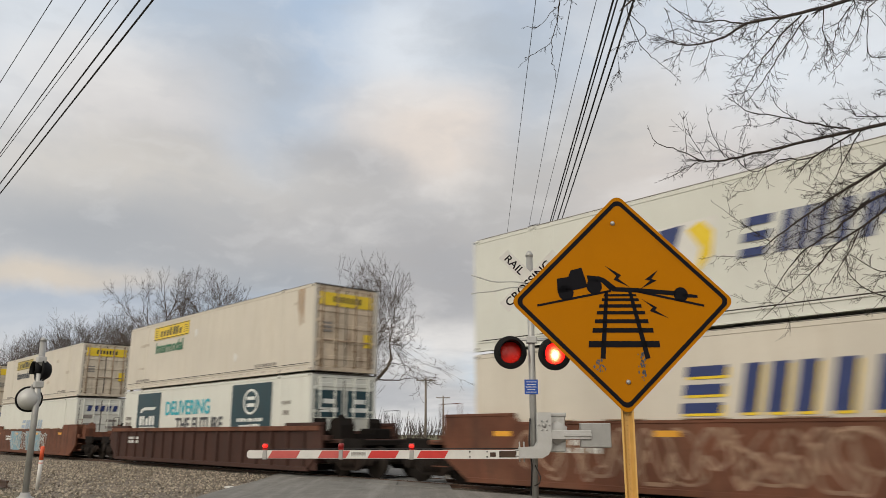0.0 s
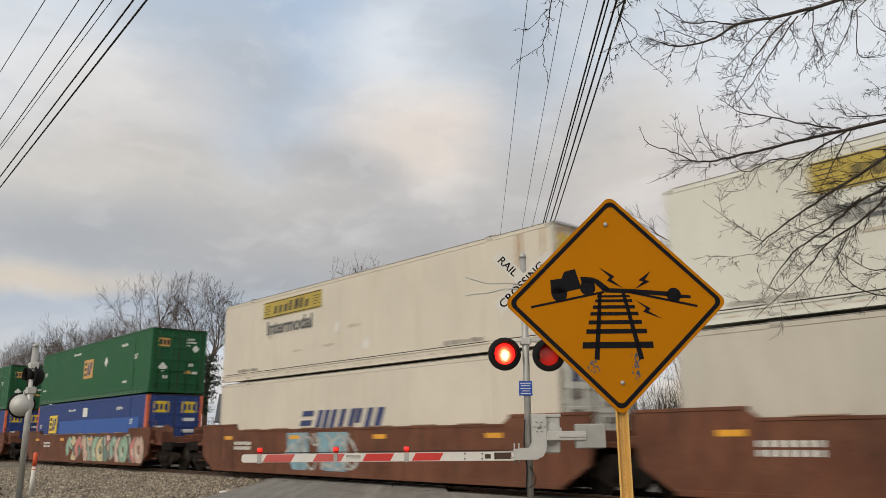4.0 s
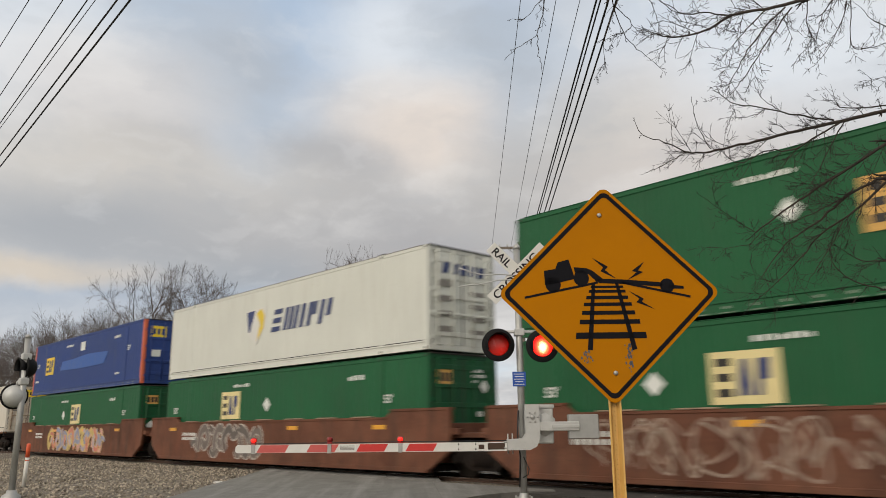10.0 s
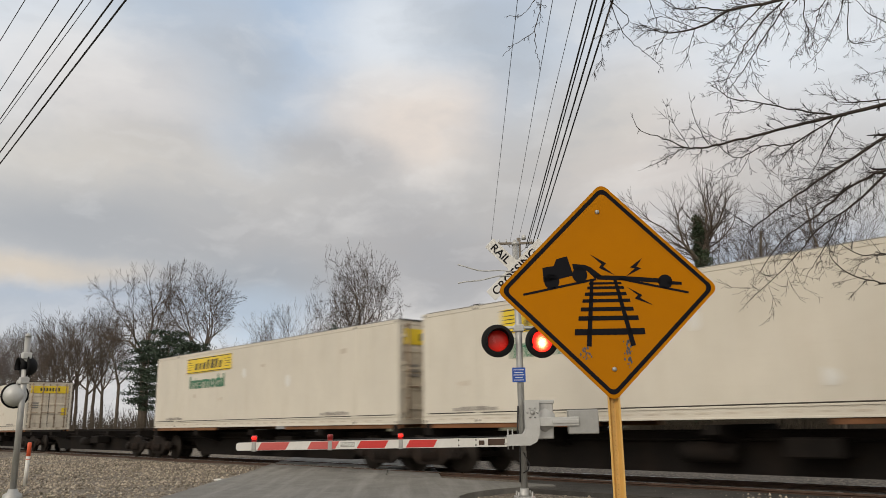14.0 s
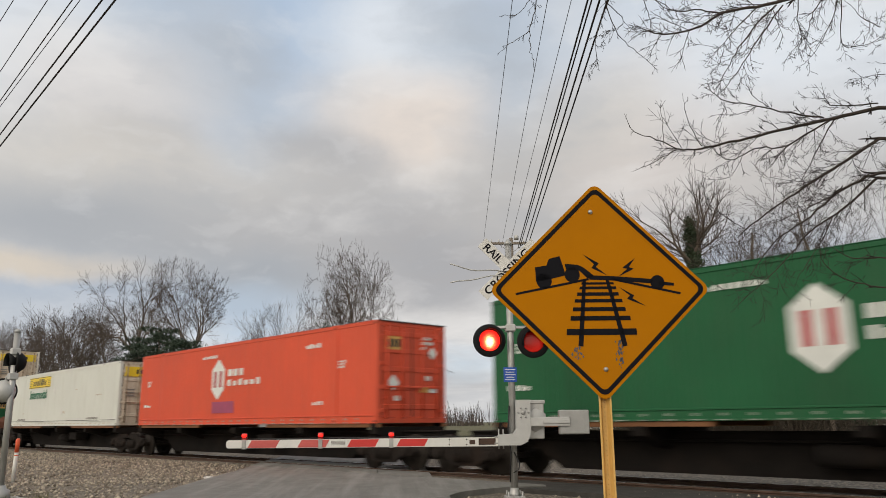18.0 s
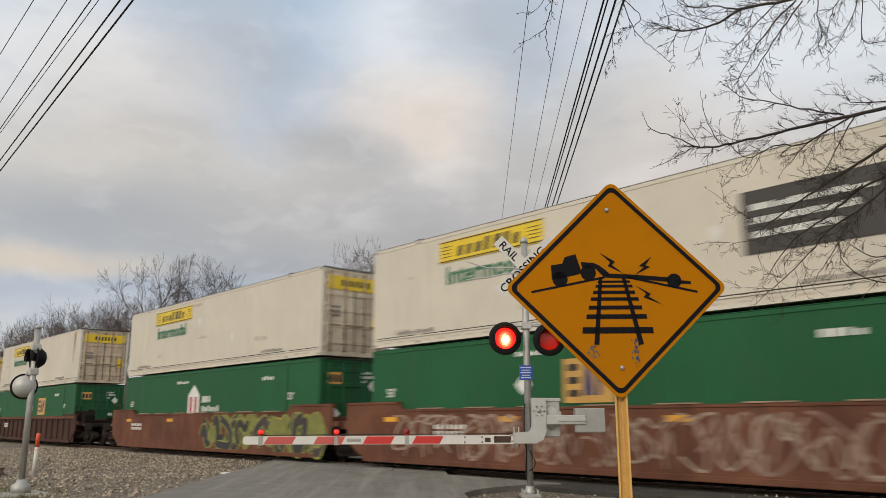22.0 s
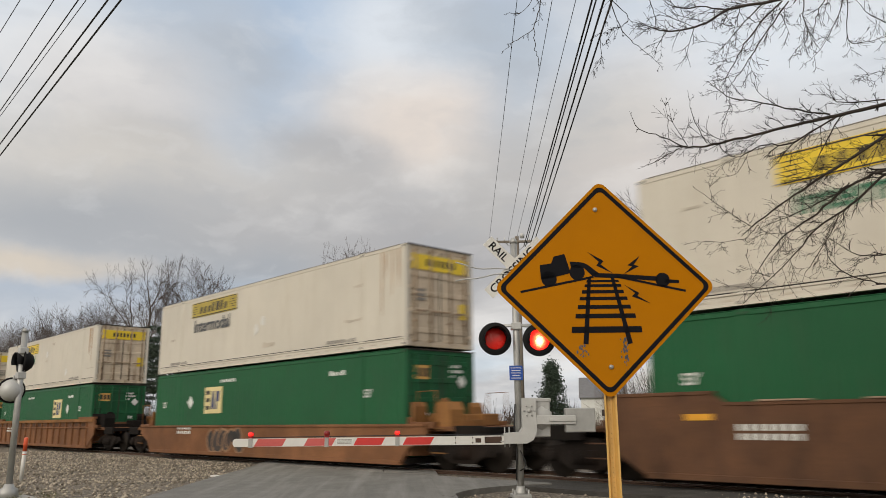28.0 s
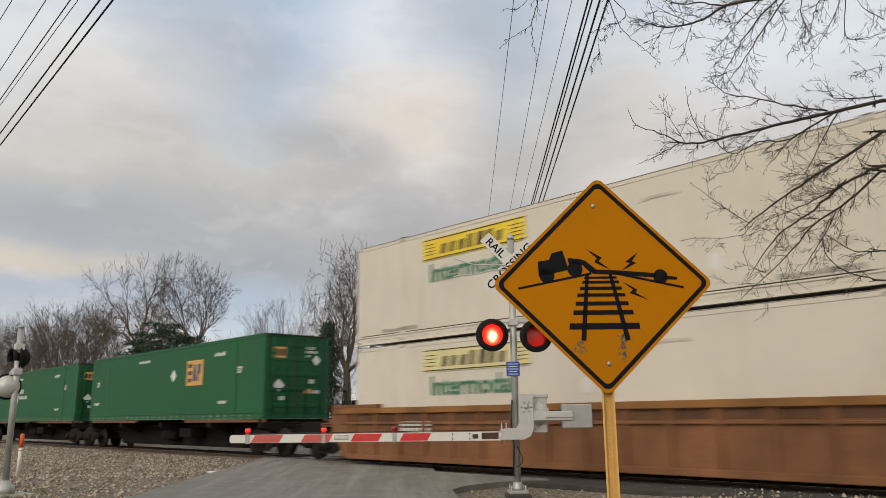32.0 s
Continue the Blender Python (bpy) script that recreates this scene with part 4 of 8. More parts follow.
def mark_shield(box, x, z):
    """A navy and yellow shield and leaning navy blocks on a white side."""
    y = -HY - 0.008
    s = Shape().prism([(T + x, z + 1.0), (T + x + 1.35, z + 1.05), (T + x + 1.3, z + 0.35), (T + x + 0.75, z - 0.25), (T + x + 0.15, z + 0.2)], y, -HY + 0.004, 1)
    b = part("shield_badge", s, M["white"], box, "shield in navy, yellow and white")
    s = Shape().prism([(T + x + 0.05, z + 0.95), (T + x + 0.62, z + 0.98), (T + x + 0.30, z + 0.22), (T + x + 0.2, z + 0.25)], y - 0.004, y, 1)
    part("badge_field", s, M["ink_blue"], b)
    s = Shape().prism([(T + x + 0.72, z + 0.85), (T + x + 1.05, z + 1.0), (T + x + 1.28, z + 0.75), (T + x + 1.22, z + 0.3), (T + x + 0.8, z - 0.12), (T + x + 1.0, z + 0.45)], y - 0.004, y, 1)
    part("badge_field", s, M["logo_yellow"], b)
    s = Shape()
    big_letter_bars(s, T + x + 1.75, T + x + 5.2, z + 0.1, z + 0.85, 0.22)
    part("name_mark", s, M["ink_blue"], box)


def mark_diamond(box, x, z, r=0.24, ink="ink_white"):
    s = Shape().prism([(T + x, z - r), (T + x + r, z), (T + x, z + r), (T + x - r, z)], -HY - 0.006, -HY + 0.004, 1)
    part("diamond_plate", s, M[ink], box)


def end_marks(box, kind):
    """Boards and bars on the door end."""
    e = CL / 2 + 0.006

    def sheet(s, y0, y1, z0, z1, t=0.004, dx=0.0):
        s.prism([(y0, z0), (y1, z0), (y1, z1), (y0, z1)], e + dx - 0.03, e + dx + t, 0)
    if kind == "yellow":
        s = Shape()
        sheet(s, -HY + 0.22, HY - 0.22, CH - 0.68, CH - 0.24)
        b = part("door_board", s, M["logo_yellow"], box, "yellow board across the doors")
        s = Shape()
        for i in range(7):
            y = -0.55 + i * 0.17
            sheet(s, y, y + 0.1, CH - 0.56, CH - 0.36, 0.004, 0.004)
        part("name_mark", s, M["ink"], b)
        s = Shape()
        sheet(s, HY - 0.55, HY - 0.25, 0.85, 1.3)
        part("door_label", s, M["logo_yellow"], box)
        s = Shape()
        for i in range(3):
            sheet(s, -HY + 0.32, -HY + 0.72, 1.28 + i * 0.13, 1.36 + i * 0.13)
        tagged(part("stencil_marking", s, M["ink_grey"], box), kind="stuff")
    elif kind == "badge":
        s = Shape()
        sheet(s, -0.98, -0.46, CH - 0.80, CH - 0.42)
        b = part("door_board", s, M["logo_orange"], box, "ochre board on the door")
        s = Shape()
        for i in range(3):
            sheet(s, -0.92 + i * 0.16, -0.81 + i * 0.16, CH - 0.73, CH - 0.5, 0.004, 0.004)
        part("name_mark", s, M["ink"], b)
        s = Shape()
        for i, w in enumerate((0.42, 0.5, 0.22)):
            z = CH - 0.46 - i * 0.14
            for k in range(int(w / 0.09)):
                sheet(s, 0.34 + k * 0.1, 0.40 + k * 0.1, z, z + 0.085)
        for y in (-0.68, -0.56, 0.5, 0.62):
            sheet(s, y, y + 0.07, 0.62 if y < 0 else 1.2, 0.76 if y < 0 else 1.34)
        tagged(part("stencil_marking", s, M["ink_white"], box), kind="stuff")
        part("diamond_plate", Shape().prism([(0.78, CH - 1.02), (0.96, CH - 0.84), (0.78, CH - 0.66), (0.60, CH - 0.84)], e - 0.03, e + 0.006, 0), M["ink_white"], box)
        part("diamond_plate", Shape().prism([(-0.72, 0.9), (-0.5, 1.12), (-0.72, 1.34), (-0.94, 1.12)], e - 0.03, e + 0.006, 0), M["ink_white"], box)
        s = Shape()
        sheet(s, 0.3, 0.62, 0.86, 1.02)
        part("door_label", s, M["logo_orange"], box)
        s = Shape()
        sheet(s, 0.66, 0.98, 0.86, 1.02)
        part("door_label", s, M["ink_white"], box)
    elif kind == "two_badges":
        for y in (-1.0, 0.3):
            s = Shape()
            sheet(s, y, y + 0.72, CH - 0.78, CH - 0.28)
            b = part("door_board", s, M["logo_yellow"], box, "yellow board on the door")
            s = Shape()
            for i in range(3):
                sheet(s, y + 0.1 + i * 0.2, y + 0.22 + i * 0.2, CH - 0.66, CH - 0.4, 0.004, 0.004)
            part("name_mark", s, M["ink_blue"], b)
        s = Shape()
        for i in range(3):
            sheet(s, 0.35, 0.95, CH - 1.15 - i * 0.5, CH - 1.0 - i * 0.5)
        sheet(s, -0.95, -0.5, 1.2, 1.5)
        tagged(part("stencil_marking", s, M["ink_white"], box), kind="stuff")
    elif kind == "navy":
        s = Shape()
        for i in range(5):
            y = -0.75 + i * 0.34
            s.prism([(y, CH - 0.72), (y + 0.2, CH - 0.72), (y + 0.26, CH - 0.42), (y + 0.06, CH - 0.42)], e - 0.03, e + 0.004, 0)
        part("name_mark", s, M["ink_blue"], box)
        s = Shape()
        for i in range(4):
            sheet(s, 0.3, 0.85, 0.5 + i * 0.36, 0.62 + i * 0.36)
            sheet(s, -0.9, -0.45, 0.5 + i * 0.42, 0.66 + i * 0.42)
        tagged(part("stencil_marking", s, M["ink_grey"], box), kind="stuff")
    elif kind == "teal":
        for y in (-1.08, 0.12):
            s = Shape()
            sheet(s, y, y + 0.98, CH - 1.38, CH - 0.52)
            b = part("door_board", s, M["teal"], box, "dark teal board on the door")
            s = Shape()
            sheet(s, y + 0.25, y + 0.72, CH - 0.95, CH - 0.8, 0.004, 0.004)
            sheet(s, y + 0.15, y + 0.82, CH - 1.22, CH - 1.08, 0.004, 0.004)
            part("name_mark", s, M["ink_white"], b)


STYLES = {
    # paint, door paint, wall, trim, end marks, label
    "cream": ("white_box", "dirty_white", "smooth", None, "yellow", "cream-white smooth-sided shipping container with a yellow name board"),
    "cream_rusty": ("white_box", "rust_white", "smooth", None, "yellow", "cream-white shipping container with rust-streaked doors and a yellow board"),
    "cream_cool": ("cool_box", "dirty_white", "smooth", None, "yellow", "clean white shipping container with a yellow name board"),
    "shield": ("cool_box", "cool_box", "smooth", None, "navy", "white shipping container with a navy and yellow shield"),
    "shield_low": ("white_box", "cool_box", "smooth", None, "navy", "off-white shipping container with leaning navy blocks on its side"),
    "shield_rib": ("cool_box", "cool_box", "fine", None, "navy", "ribbed off-white shipping container with faded blue outlined blocks"),
    "shield_grey": ("grey_box", "grey_box", "smooth", None, "navy", "greyed white shipping container with leaning dark blocks"),
    "slogan": ("cool_box", "cool_box", "smooth", None, "teal", "white shipping container with dark teal panels and a slogan"),
    "green": ("green_box", "green_end", "fine", None, "badge", "green ribbed steel shipping container with a square badge"),
    "blue": ("blue_box", "blue_box", "fine", "orange_trim", "two_badges", "blue ribbed shipping container with orange corner posts"),
    "ribbed": ("pale_box", "rust_white", "deep", None, "badge", "dirty white deep-ribbed shipping container with an ochre badge"),
    "green_hex": ("green_box", "green_end", "fine", None, "badge", "green ribbed shipping container with a white hexagon badge"),
    "orange": ("orange_box", "orange_box", "fine", None, "badge", "orange-red ribbed shipping container with a white hexagon badge"),
}


def container(style):
    """A 53-foot box, origin at the middle of its base, doors towards +X, its seen side towards -Y."""
    paint, door_paint, wall, trim, ends, label = STYLES[style]
    box = thing("shipping_container", label, "shipping container", "containers on the train")
    f = frame_meshes()
    p, dp = M[paint], M[door_paint]
    tp = M[trim] if trim else p
    wm = wall_mesh(wall)
    for m in (Matrix(), MIRROR):
        part("side_wall", with_material(wm, p), None, box, m=m)
        part("bottom_rail", with_material(f["bottom_rail"], p), None, box, m=m)
        part("top_rail", with_material(f["top_rail"], p), None, box, m=m)
        for x in (-CL / 2 + 0.092, CL / 2 - 0.092):
            part("corner_post", with_material(f["corner_post"], tp), None, box, m=m @ Matrix.Translation((x, 0, 0)))
        for x in (-6.05, 6.05):
            part("lift_post", with_material(f["lift_post"], p), None, box, m=m @ Matrix.Translation((x, 0, 0)))
    for n in ("roof", "floor", "end_wall"):
        part(n, with_material(f[n], p), None, box)
    part("door_gasket", with_material(f["door_gasket"], M["gasket"]), None, box, "dark rubber door seal")
    part("rain_gutter", with_material(f["rain_gutter"], M["gasket"]), None, box)
    part("roof_flashing", with_material(f["roof_flashing"], M["gasket"] if wall == "deep" else M["roof_edge"] if paint.startswith(("white", "cool", "grey")) else p), None, box)
    for x in (-CL / 2 + 0.092, -6.05, 6.05, CL / 2 - 0.092):
        for z in (0.062, CH - 0.055):
            part("casting_hole", with_material(f["casting_hole"], M["gasket"]), None, box, m=Matrix.Translation((x, -HY - 0.005, z)))
    if wall == "smooth":
        part("rail_seam", with_material(f["rail_seam"], M["gasket"]), None, box, "dark seam above the bottom rail")
        for x in (-6.05, 6.05):
            part("roof_lug", with_material(f["roof_lug"], M["gasket"]), None, box, m=Matrix.Translation((x, 0, 0)))
    for n in ("door_sill", "door_header"):
        part(n, with_material(f[n], dp), None, box)
    for m in (Matrix(), FLIP):
        d = part("door", with_material(f["door"], dp), None, box, m=m)
        for y in (-0.95, -0.38):
            part("lock_bar", with_material(f["lock_bar"], M["rust_bar"] if door_paint in ("rust_white", "dirty_white") else dp), None, d, m=Matrix.Translation((0, y, 0)))
        for z in (0.35, 1.0, 1.65, 2.4):
            part("hinge", with_material(f["hinge"], dp), None, d, m=Matrix.Translation((0, 0, z)))
    end_marks(box, ends)
    return box


def dress(box, style, mark, seed, upper):
    """The marks on a container's side; mark: distance from the trailing end, and a sheet or kind."""
    rnd = random.Random(seed)
    if style.startswith("cream"):
        mark_yellow(box, M[mark[1]] if mark else M["logo_yellow"], 2.9, 2.06, bool(mark) and mark[1] == "logo_gold")
        s = Shape()
        for x in (1.2, 12.4):
            bars(s, T + x, T + x + 1.5, 0.30, 0.40, 6, seed, 0, -HY - 0.004)
        tagged(part("stencil_marking", s, M["ink_grey"], box), kind="stuff")
        s = Shape()
        for i in range(27):
            s.box(T + 0.55 + i * 0.56, T + 0.83 + i * 0.56, -HY - 0.004, -HY + 0.01, 0.09, 0.13, 0.002)
        tagged(part("rail_slot", s, M["smear"], box), kind="stuff")
        for x, z in ((rnd.uniform(7, 9), rnd.uniform(1.2, 2.2)), (rnd.uniform(7, 12), rnd.uniform(0.5, 1.6))):
            s = Shape()
            n = 9
            s.prism([(T + x + 0.16 * math.cos(i * 6.283 / n) * rnd.uniform(0.6, 1.2), z + 0.2 * math.sin(i * 6.283 / n) * rnd.uniform(0.6, 1.2)) for i in range(n)], -HY - 0.006, -HY + 0.004, 1)
            part("repair_patch", s, M["white"], box)
        # scuffs and smears from handling
        for _ in range(4):
            x, z, w, hh = rnd.uniform(0.8, 15.0), rnd.uniform(0.35, 2.6), rnd.uniform(0.15, 0.9), rnd.uniform(0.03, 0.12)
            pts = [(T + x + w * (i / 5), z + hh * rnd.uniform(0.3, 1.0)) for i in range(6)] + [(T + x + w * (i / 5), z - hh * rnd.uniform(0.2, 0.9)) for i in range(5, -1, -1)]
            part("scuff", Shape().prism(pts, -HY - 0.0035, -HY + 0.006, 1), M["smear"], box)
        if style == "cream_rusty":
            for _ in range(4):
                x, l, w = rnd.uniform(15.0, 15.85), rnd.uniform(0.6, 1.9), rnd.uniform(0.03, 0.07)
                z = CH - 0.1
                pts = [(T + x - w * 0.5, z), (T + x + w * 0.5, z), (T + x + w * 0.6, z - l * 0.5), (T + x + w * 0.1, z - l), (T + x - w * 0.4, z - l * 0.6)]
                part("rust_stain", Shape().prism(pts, -HY - 0.0045, -HY + 0.006, 1), M["rust_stain"], box)
        if mark and mark[0] == "poster":
            s = Shape()
            plate(s, T + 11.4, T + 14.2, 0.95, 2.15)
            b = part("poster", s, M["poster"], box, "dark poster with pale bars")
            s = Shape()
            for i in range(3):
                bars(s, T + 11.6, T + 13.2 + 0.3 * i, 1.25 + i * 0.26, 1.37 + i * 0.26, 7 + i, i, 0, -HY - 0.012, 0.2)
            part("name_mark", s, M["ink_white"], b)
    elif style == "shield":
        mark_shield(box, mark[0], 1.1)
    elif style.startswith("shield_"):
        s = Shape()
        ink = {"shield_low": "ink_blue", "shield_rib": "ink_sky_pale", "shield_grey": "ink"}[style]
        if style == "shield_low" and mark[1] == "big":
            big_letter_bars(s, T + mark[0], T + mark[0] + 5.6, 1.32, 2.2, 0.2)
            s2 = Shape()
            big_letter_bars(s2, T + mark[0] + 0.05, T + mark[0] + 5.65, 1.27, 2.15, 0.2, y=-HY - 0.003)
            part("name_mark", s2, M["logo_yellow"], box)
        else:
            big_letter_bars(s, T + mark[0], T + mark[0] + 4.2, 1.0, 1.75, 0.3)
        part("name_mark", s, M[ink], box)
    elif style == "slogan":
        for a, b in ((1.65, 4.2), (10.8, 13.7)):
            s = Shape()
            plate(s, T + a, T + b, 1.0, 2.68)
            q = part("teal_panel", s, M["teal"], box, "dark teal panel with white shapes")
            s = Shape()
            if a < 5:
                plate(s, T + a + 0.5, T + a + 1.9, 1.95, 2.08, -HY - 0.012, 0.003, 0.25)
                plate(s, T + a + 0.35, T + a + 0.6, 1.85, 2.02, -HY - 0.012, 0.003, 0.15)
                bars(s, T + a + 0.35, T + a + 2.15, 1.3, 1.7, 5, 2, 0, -HY - 0.012)
                plate(s, T + a + 0.35, T + a + 2.15, 1.2, 1.24, -HY - 0.012, 0.003)
            else:
                cx, cz = (T + a + T + b) / 2, 2.05
                n = 20
                ring = [(cx + 0.55 * math.cos(i * 6.283 / n), cz + 0.45 * math.sin(i * 6.283 / n)) for i in range(n)]
                for i in range(n):
                    p0, p1 = ring[i], ring[(i + 1) % n]
                    c0, c1 = [(cx + (p[0] - cx) * 0.82, cz + (p[1] - cz) * 0.82) for p in (p0, p1)]
                    s.prism([p0, p1, c1, c0], -HY - 0.014, -HY - 0.008, 1)
                plate(s, cx - 0.28, cx + 0.28, cz + 0.06, cz + 0.18, -HY - 0.012, 0.003)
                plate(s, cx - 0.28, cx + 0.28, cz - 0.18, cz - 0.06, -HY - 0.012, 0.003)
                bars(s, T + a + 0.5, T + b - 0.5, 1.36, 1.48, 9, 4, 0, -HY - 0.012, 0.2)
                bars(s, T + a + 0.7, T + b - 0.7, 1.16, 1.28, 8, 5, 0, -HY - 0.012, 0.2)
            part("name_mark", s, M["ink_white"], q)
        stencil(box, "DELIVERING", T + 4.75, 1.72, 0.78, M["ink_sky"])
        stencil(box, "THE FUTURE", T + 5.9, 1.05, 0.74, M["ink_grey_dark"])
        s = Shape()
        bars(s, T + 0.35, T + 1.0, 1.55, 1.7, 4, 1, 0, -HY - 0.006)
        bars(s, T + 0.35, T + 1.0, 1.3, 1.45, 4, 2, 0, -HY - 0.006)
        bars(s, T + 14.4, T + 15.0, 1.9, 2.05, 3, 3, 0, -HY - 0.006)
        bars(s, T + 14.5, T + 14.9, 1.55, 1.75, 2, 3, 0, -HY - 0.006)
        tagged(part("stencil_marking", s, M["ink_grey"], box), kind="stuff")
    else:
        hexed = style in ("green_hex", "orange")
        if hexed:
            big = style == "orange"
            mark_hexagon(box, mark[0], 0.88 if big else 0.75, 1.15 if big else 1.24, "ink_white", (2.4 if big else 1.5, 0.24))
        else:
            mark_square(box, mark[0], 1.06 if upper else 1.28, mark[1])
        # stencilled sizes and numbers
        for x, z in ((0.7, 1.55), (14.3, 1.6)):
            stencil(box, "53'", T + x, z, 0.31, M["ink_white"])
        s = Shape()
        bars(s, T + 0.5, T + 1.15, 0.7, 0.82, 4, seed, 0, -HY - 0.006)
        bars(s, T + 13.0, T + 13.6, 0.55, 0.66, 3, seed + 1, 0, -HY - 0.006)
        bars(s, T + 5.6, T + 6.75, 2.38, 2.49, 7, seed + 2, 0, -HY - 0.006)
        bars(s, T + 12.6, T + 13.4, 2.28, 2.42, 4, seed + 3, 0, -HY - 0.006)
        tagged(part("stencil_marking", s, M["ink_white"], box), kind="stuff")
        s = Shape()
        for i in range(27):
            s.box(T + 0.55 + i * 0.56, T + 0.83 + i * 0.56, -HY - 0.0185, -HY - 0.01, 0.006, 0.028, 0.002)
            s.box(T + 0.62 + i * 0.56, T + 0.72 + i * 0.56, -HY - 0.004, -HY + 0.01, 0.09, 0.14, 0.002)
        tagged(part("rail_slot", s, M["slot_dust"], box), kind="stuff")
        if style == "green":
            mark_diamond(box, (mark[0] + 3.2 if mark[0] < 9.5 else mark[0] + 2.3) if seed % 2 else max(1.4, mark[0] - 1.2), 1.72)
        if style == "blue":
            s = Shape()
            plate(s, T + 7.9, T + 8.55, 2.05, 2.5)
            part("white_plate", s, M["ink_white"], box)
            s = Shape()
            if mark[-1] in ("low", "short"):
                plate(s, T + 4.2, T + (15.4 if mark[-1] == "low" else 10.2), 0.75, 1.9, -HY - 0.002, 0.003)
            else:
                s.prism([(T + 4.8, 1.2), (T + 8.0, 1.14), (T + 11.4, 1.18), (T + 11.9, 1.75), (T + 9.0, 1.82), (T + 7.0, 1.7), (T + 5.1, 1.66)], -HY - 0.003, -HY + 0.004, 1)
            part("repaint_patch", s, M["patch_blue"], box, "brighter blue repainted patch")
        if style == "orange":
            s = Shape()
            plate(s, T + 6.5, T + 8.1, 0.40, 0.80, -HY - 0.002, 0.003)
            part("repaint_patch", s, M["ink_plum"], box, "purple repainted patch")


M["ink_sky_pale"] = material("faded_blue_ink", (0.36, 0.46, 0.58), 0.5, vary=0.3, scale=6, bump=0.02)
M["ink_grey_dark"] = material("dark_grey_ink", (0.07, 0.075, 0.085), 0.5, vary=0.1, bump=0.02)
M["ink_plum"] = material("faded_purple_paint", (0.34, 0.06, 0.13), 0.5, vary=0.2, scale=4, bump=0.02)

M["gasket"] = material("black_rubber_and_grime", (0.03, 0.025, 0.02), 0.8, vary=0.3, scale=4, bump=0.05, dirt=(0.09, 0.06, 0.04), dirt_amount=0.6)
M["roof_edge"] = material("bare_aluminium_edge", (0.36, 0.345, 0.32), 0.45, 0.3, vary=0.12, scale=2, bump=0.03, dirt=(0.2, 0.17, 0.14), dirt_amount=0.7)
M["smear"] = material("grey_smear_on_white", (0.52, 0.46, 0.38), 0.6, vary=0.2, scale=3, fine=30, bump=0.02, dirt=(0.66, 0.61, 0.52), dirt_amount=0.9)
M["rust_stain"] = material("rust_run_on_white", (0.42, 0.26, 0.14), 0.7, vary=0.3, scale=4, fine=30, bump=0.02, dirt=(0.62, 0.54, 0.43), dirt_amount=0.8)
M["pale_box"] = material("cool_pale_ribbed_steel", (0.66, 0.64, 0.61), 0.55, spec=0.3, vary=0.07, scale=0.5, fine=25, bump=0.06, dirt=(0.36, 0.31, 0.25), dirt_amount=0.4, streak=True)
M["slot_dust"] = material("dusty_rail_slots", (0.30, 0.33, 0.28), 0.8, vary=0.3, scale=5, bump=0.02, dirt=(0.03, 0.05, 0.03), dirt_amount=0.9)


# ---- railway cars ----
def truck_meshes():
    def make():
        d = {}
        out = [(-1.25, .50), (-1.12, .66), (-.55, .72), (-.38, .86), (.38, .86), (.55, .72), (1.12, .66), (1.25, .50), (1.08, .36), (.78, .42),
               (.40, .20), (-.40, .20), (-.78, .42), (-1.08, .36)]
        s = Shape().prism(out, -1.06, -0.94, 1)
        for x in (-0.22, 0, 0.22):
            s.lathe([(0.30, 0.085), (0.60, 0.085)], 10, 2, Matrix.Translation((x, -1.10, 0)))
        for x in (-0.89, 0.89):
            s.lathe([(-1.16, 0.09), (-1.13, 0.115), (-1.0, 0.12)], 14, 1, Matrix.Translation((x, 0, 0.457)))
            s.box(x - 0.16, x + 0.16, -1.11, -0.93, 0.50, 0.63, 0.02)
        d["sideframe"] = s.mesh("sideframe")
        prof = [(-0.70, 0.485), (-0.675, 0.485), (-0.66, 0.46), (-0.57, 0.45), (-0.57, 0.38), (-0.60, 0.35), (-0.60, 0.17), (-0.54, 0.13), (-0.50, 0.09)][::-1]
        s = Shape().lathe(prof, 26, 1).lathe(prof, 26, 1, MIRROR).tube([(0, -0.8, 0), (0, 0.8, 0)], 0.085, 10)
        for m in (Matrix(), MIRROR):
            for k in range(3):
                s.tube([(0.24 * math.cos(k * 2.1), -0.606, 0.24 * math.sin(k * 2.1)), (0.24 * math.cos(k * 2.1), -0.66, 0.24 * math.sin(k * 2.1))], 0.03, 8, True, m)
        d["wheelset"] = s.mesh("wheelset")
        s = Shape().box(-0.28, 0.28, -1.0, 1.0, 0.50, 0.80, 0.03)
        s.box(-1.1, 1.1, -0.12, 0.12, 0.52, 0.62, 0.02)
        d["bolster"] = s.mesh("bolster")
        return d
    return shared("truck", make)


M["ledge"] = material("worn_pale_ledge", (0.36, 0.25, 0.17), 0.7, vary=0.3, scale=3, dirt=(0.14, 0.075, 0.05), dirt_amount=0.7)
WHEELS = []


def truck(car, x):
    d = truck_meshes()
    t = part("truck", with_material(d["bolster"], M["truck"]), None, car, "grimy black four-wheel truck", m=Matrix.Translation((x, 0, 0)))
    for m in (Matrix(), MIRROR):
        part("sideframe", with_material(d["sideframe"], M["truck"]), None, t, m=m)
    for dx in (-0.89, 0.89):
        w = part("wheelset", with_material(d["wheelset"], M["wheel"]), None, t, "pair of steel wheels on an axle", m=Matrix.Translation((dx, 0, 0.457)))
        WHEELS.append((w, dx, x + dx, car))


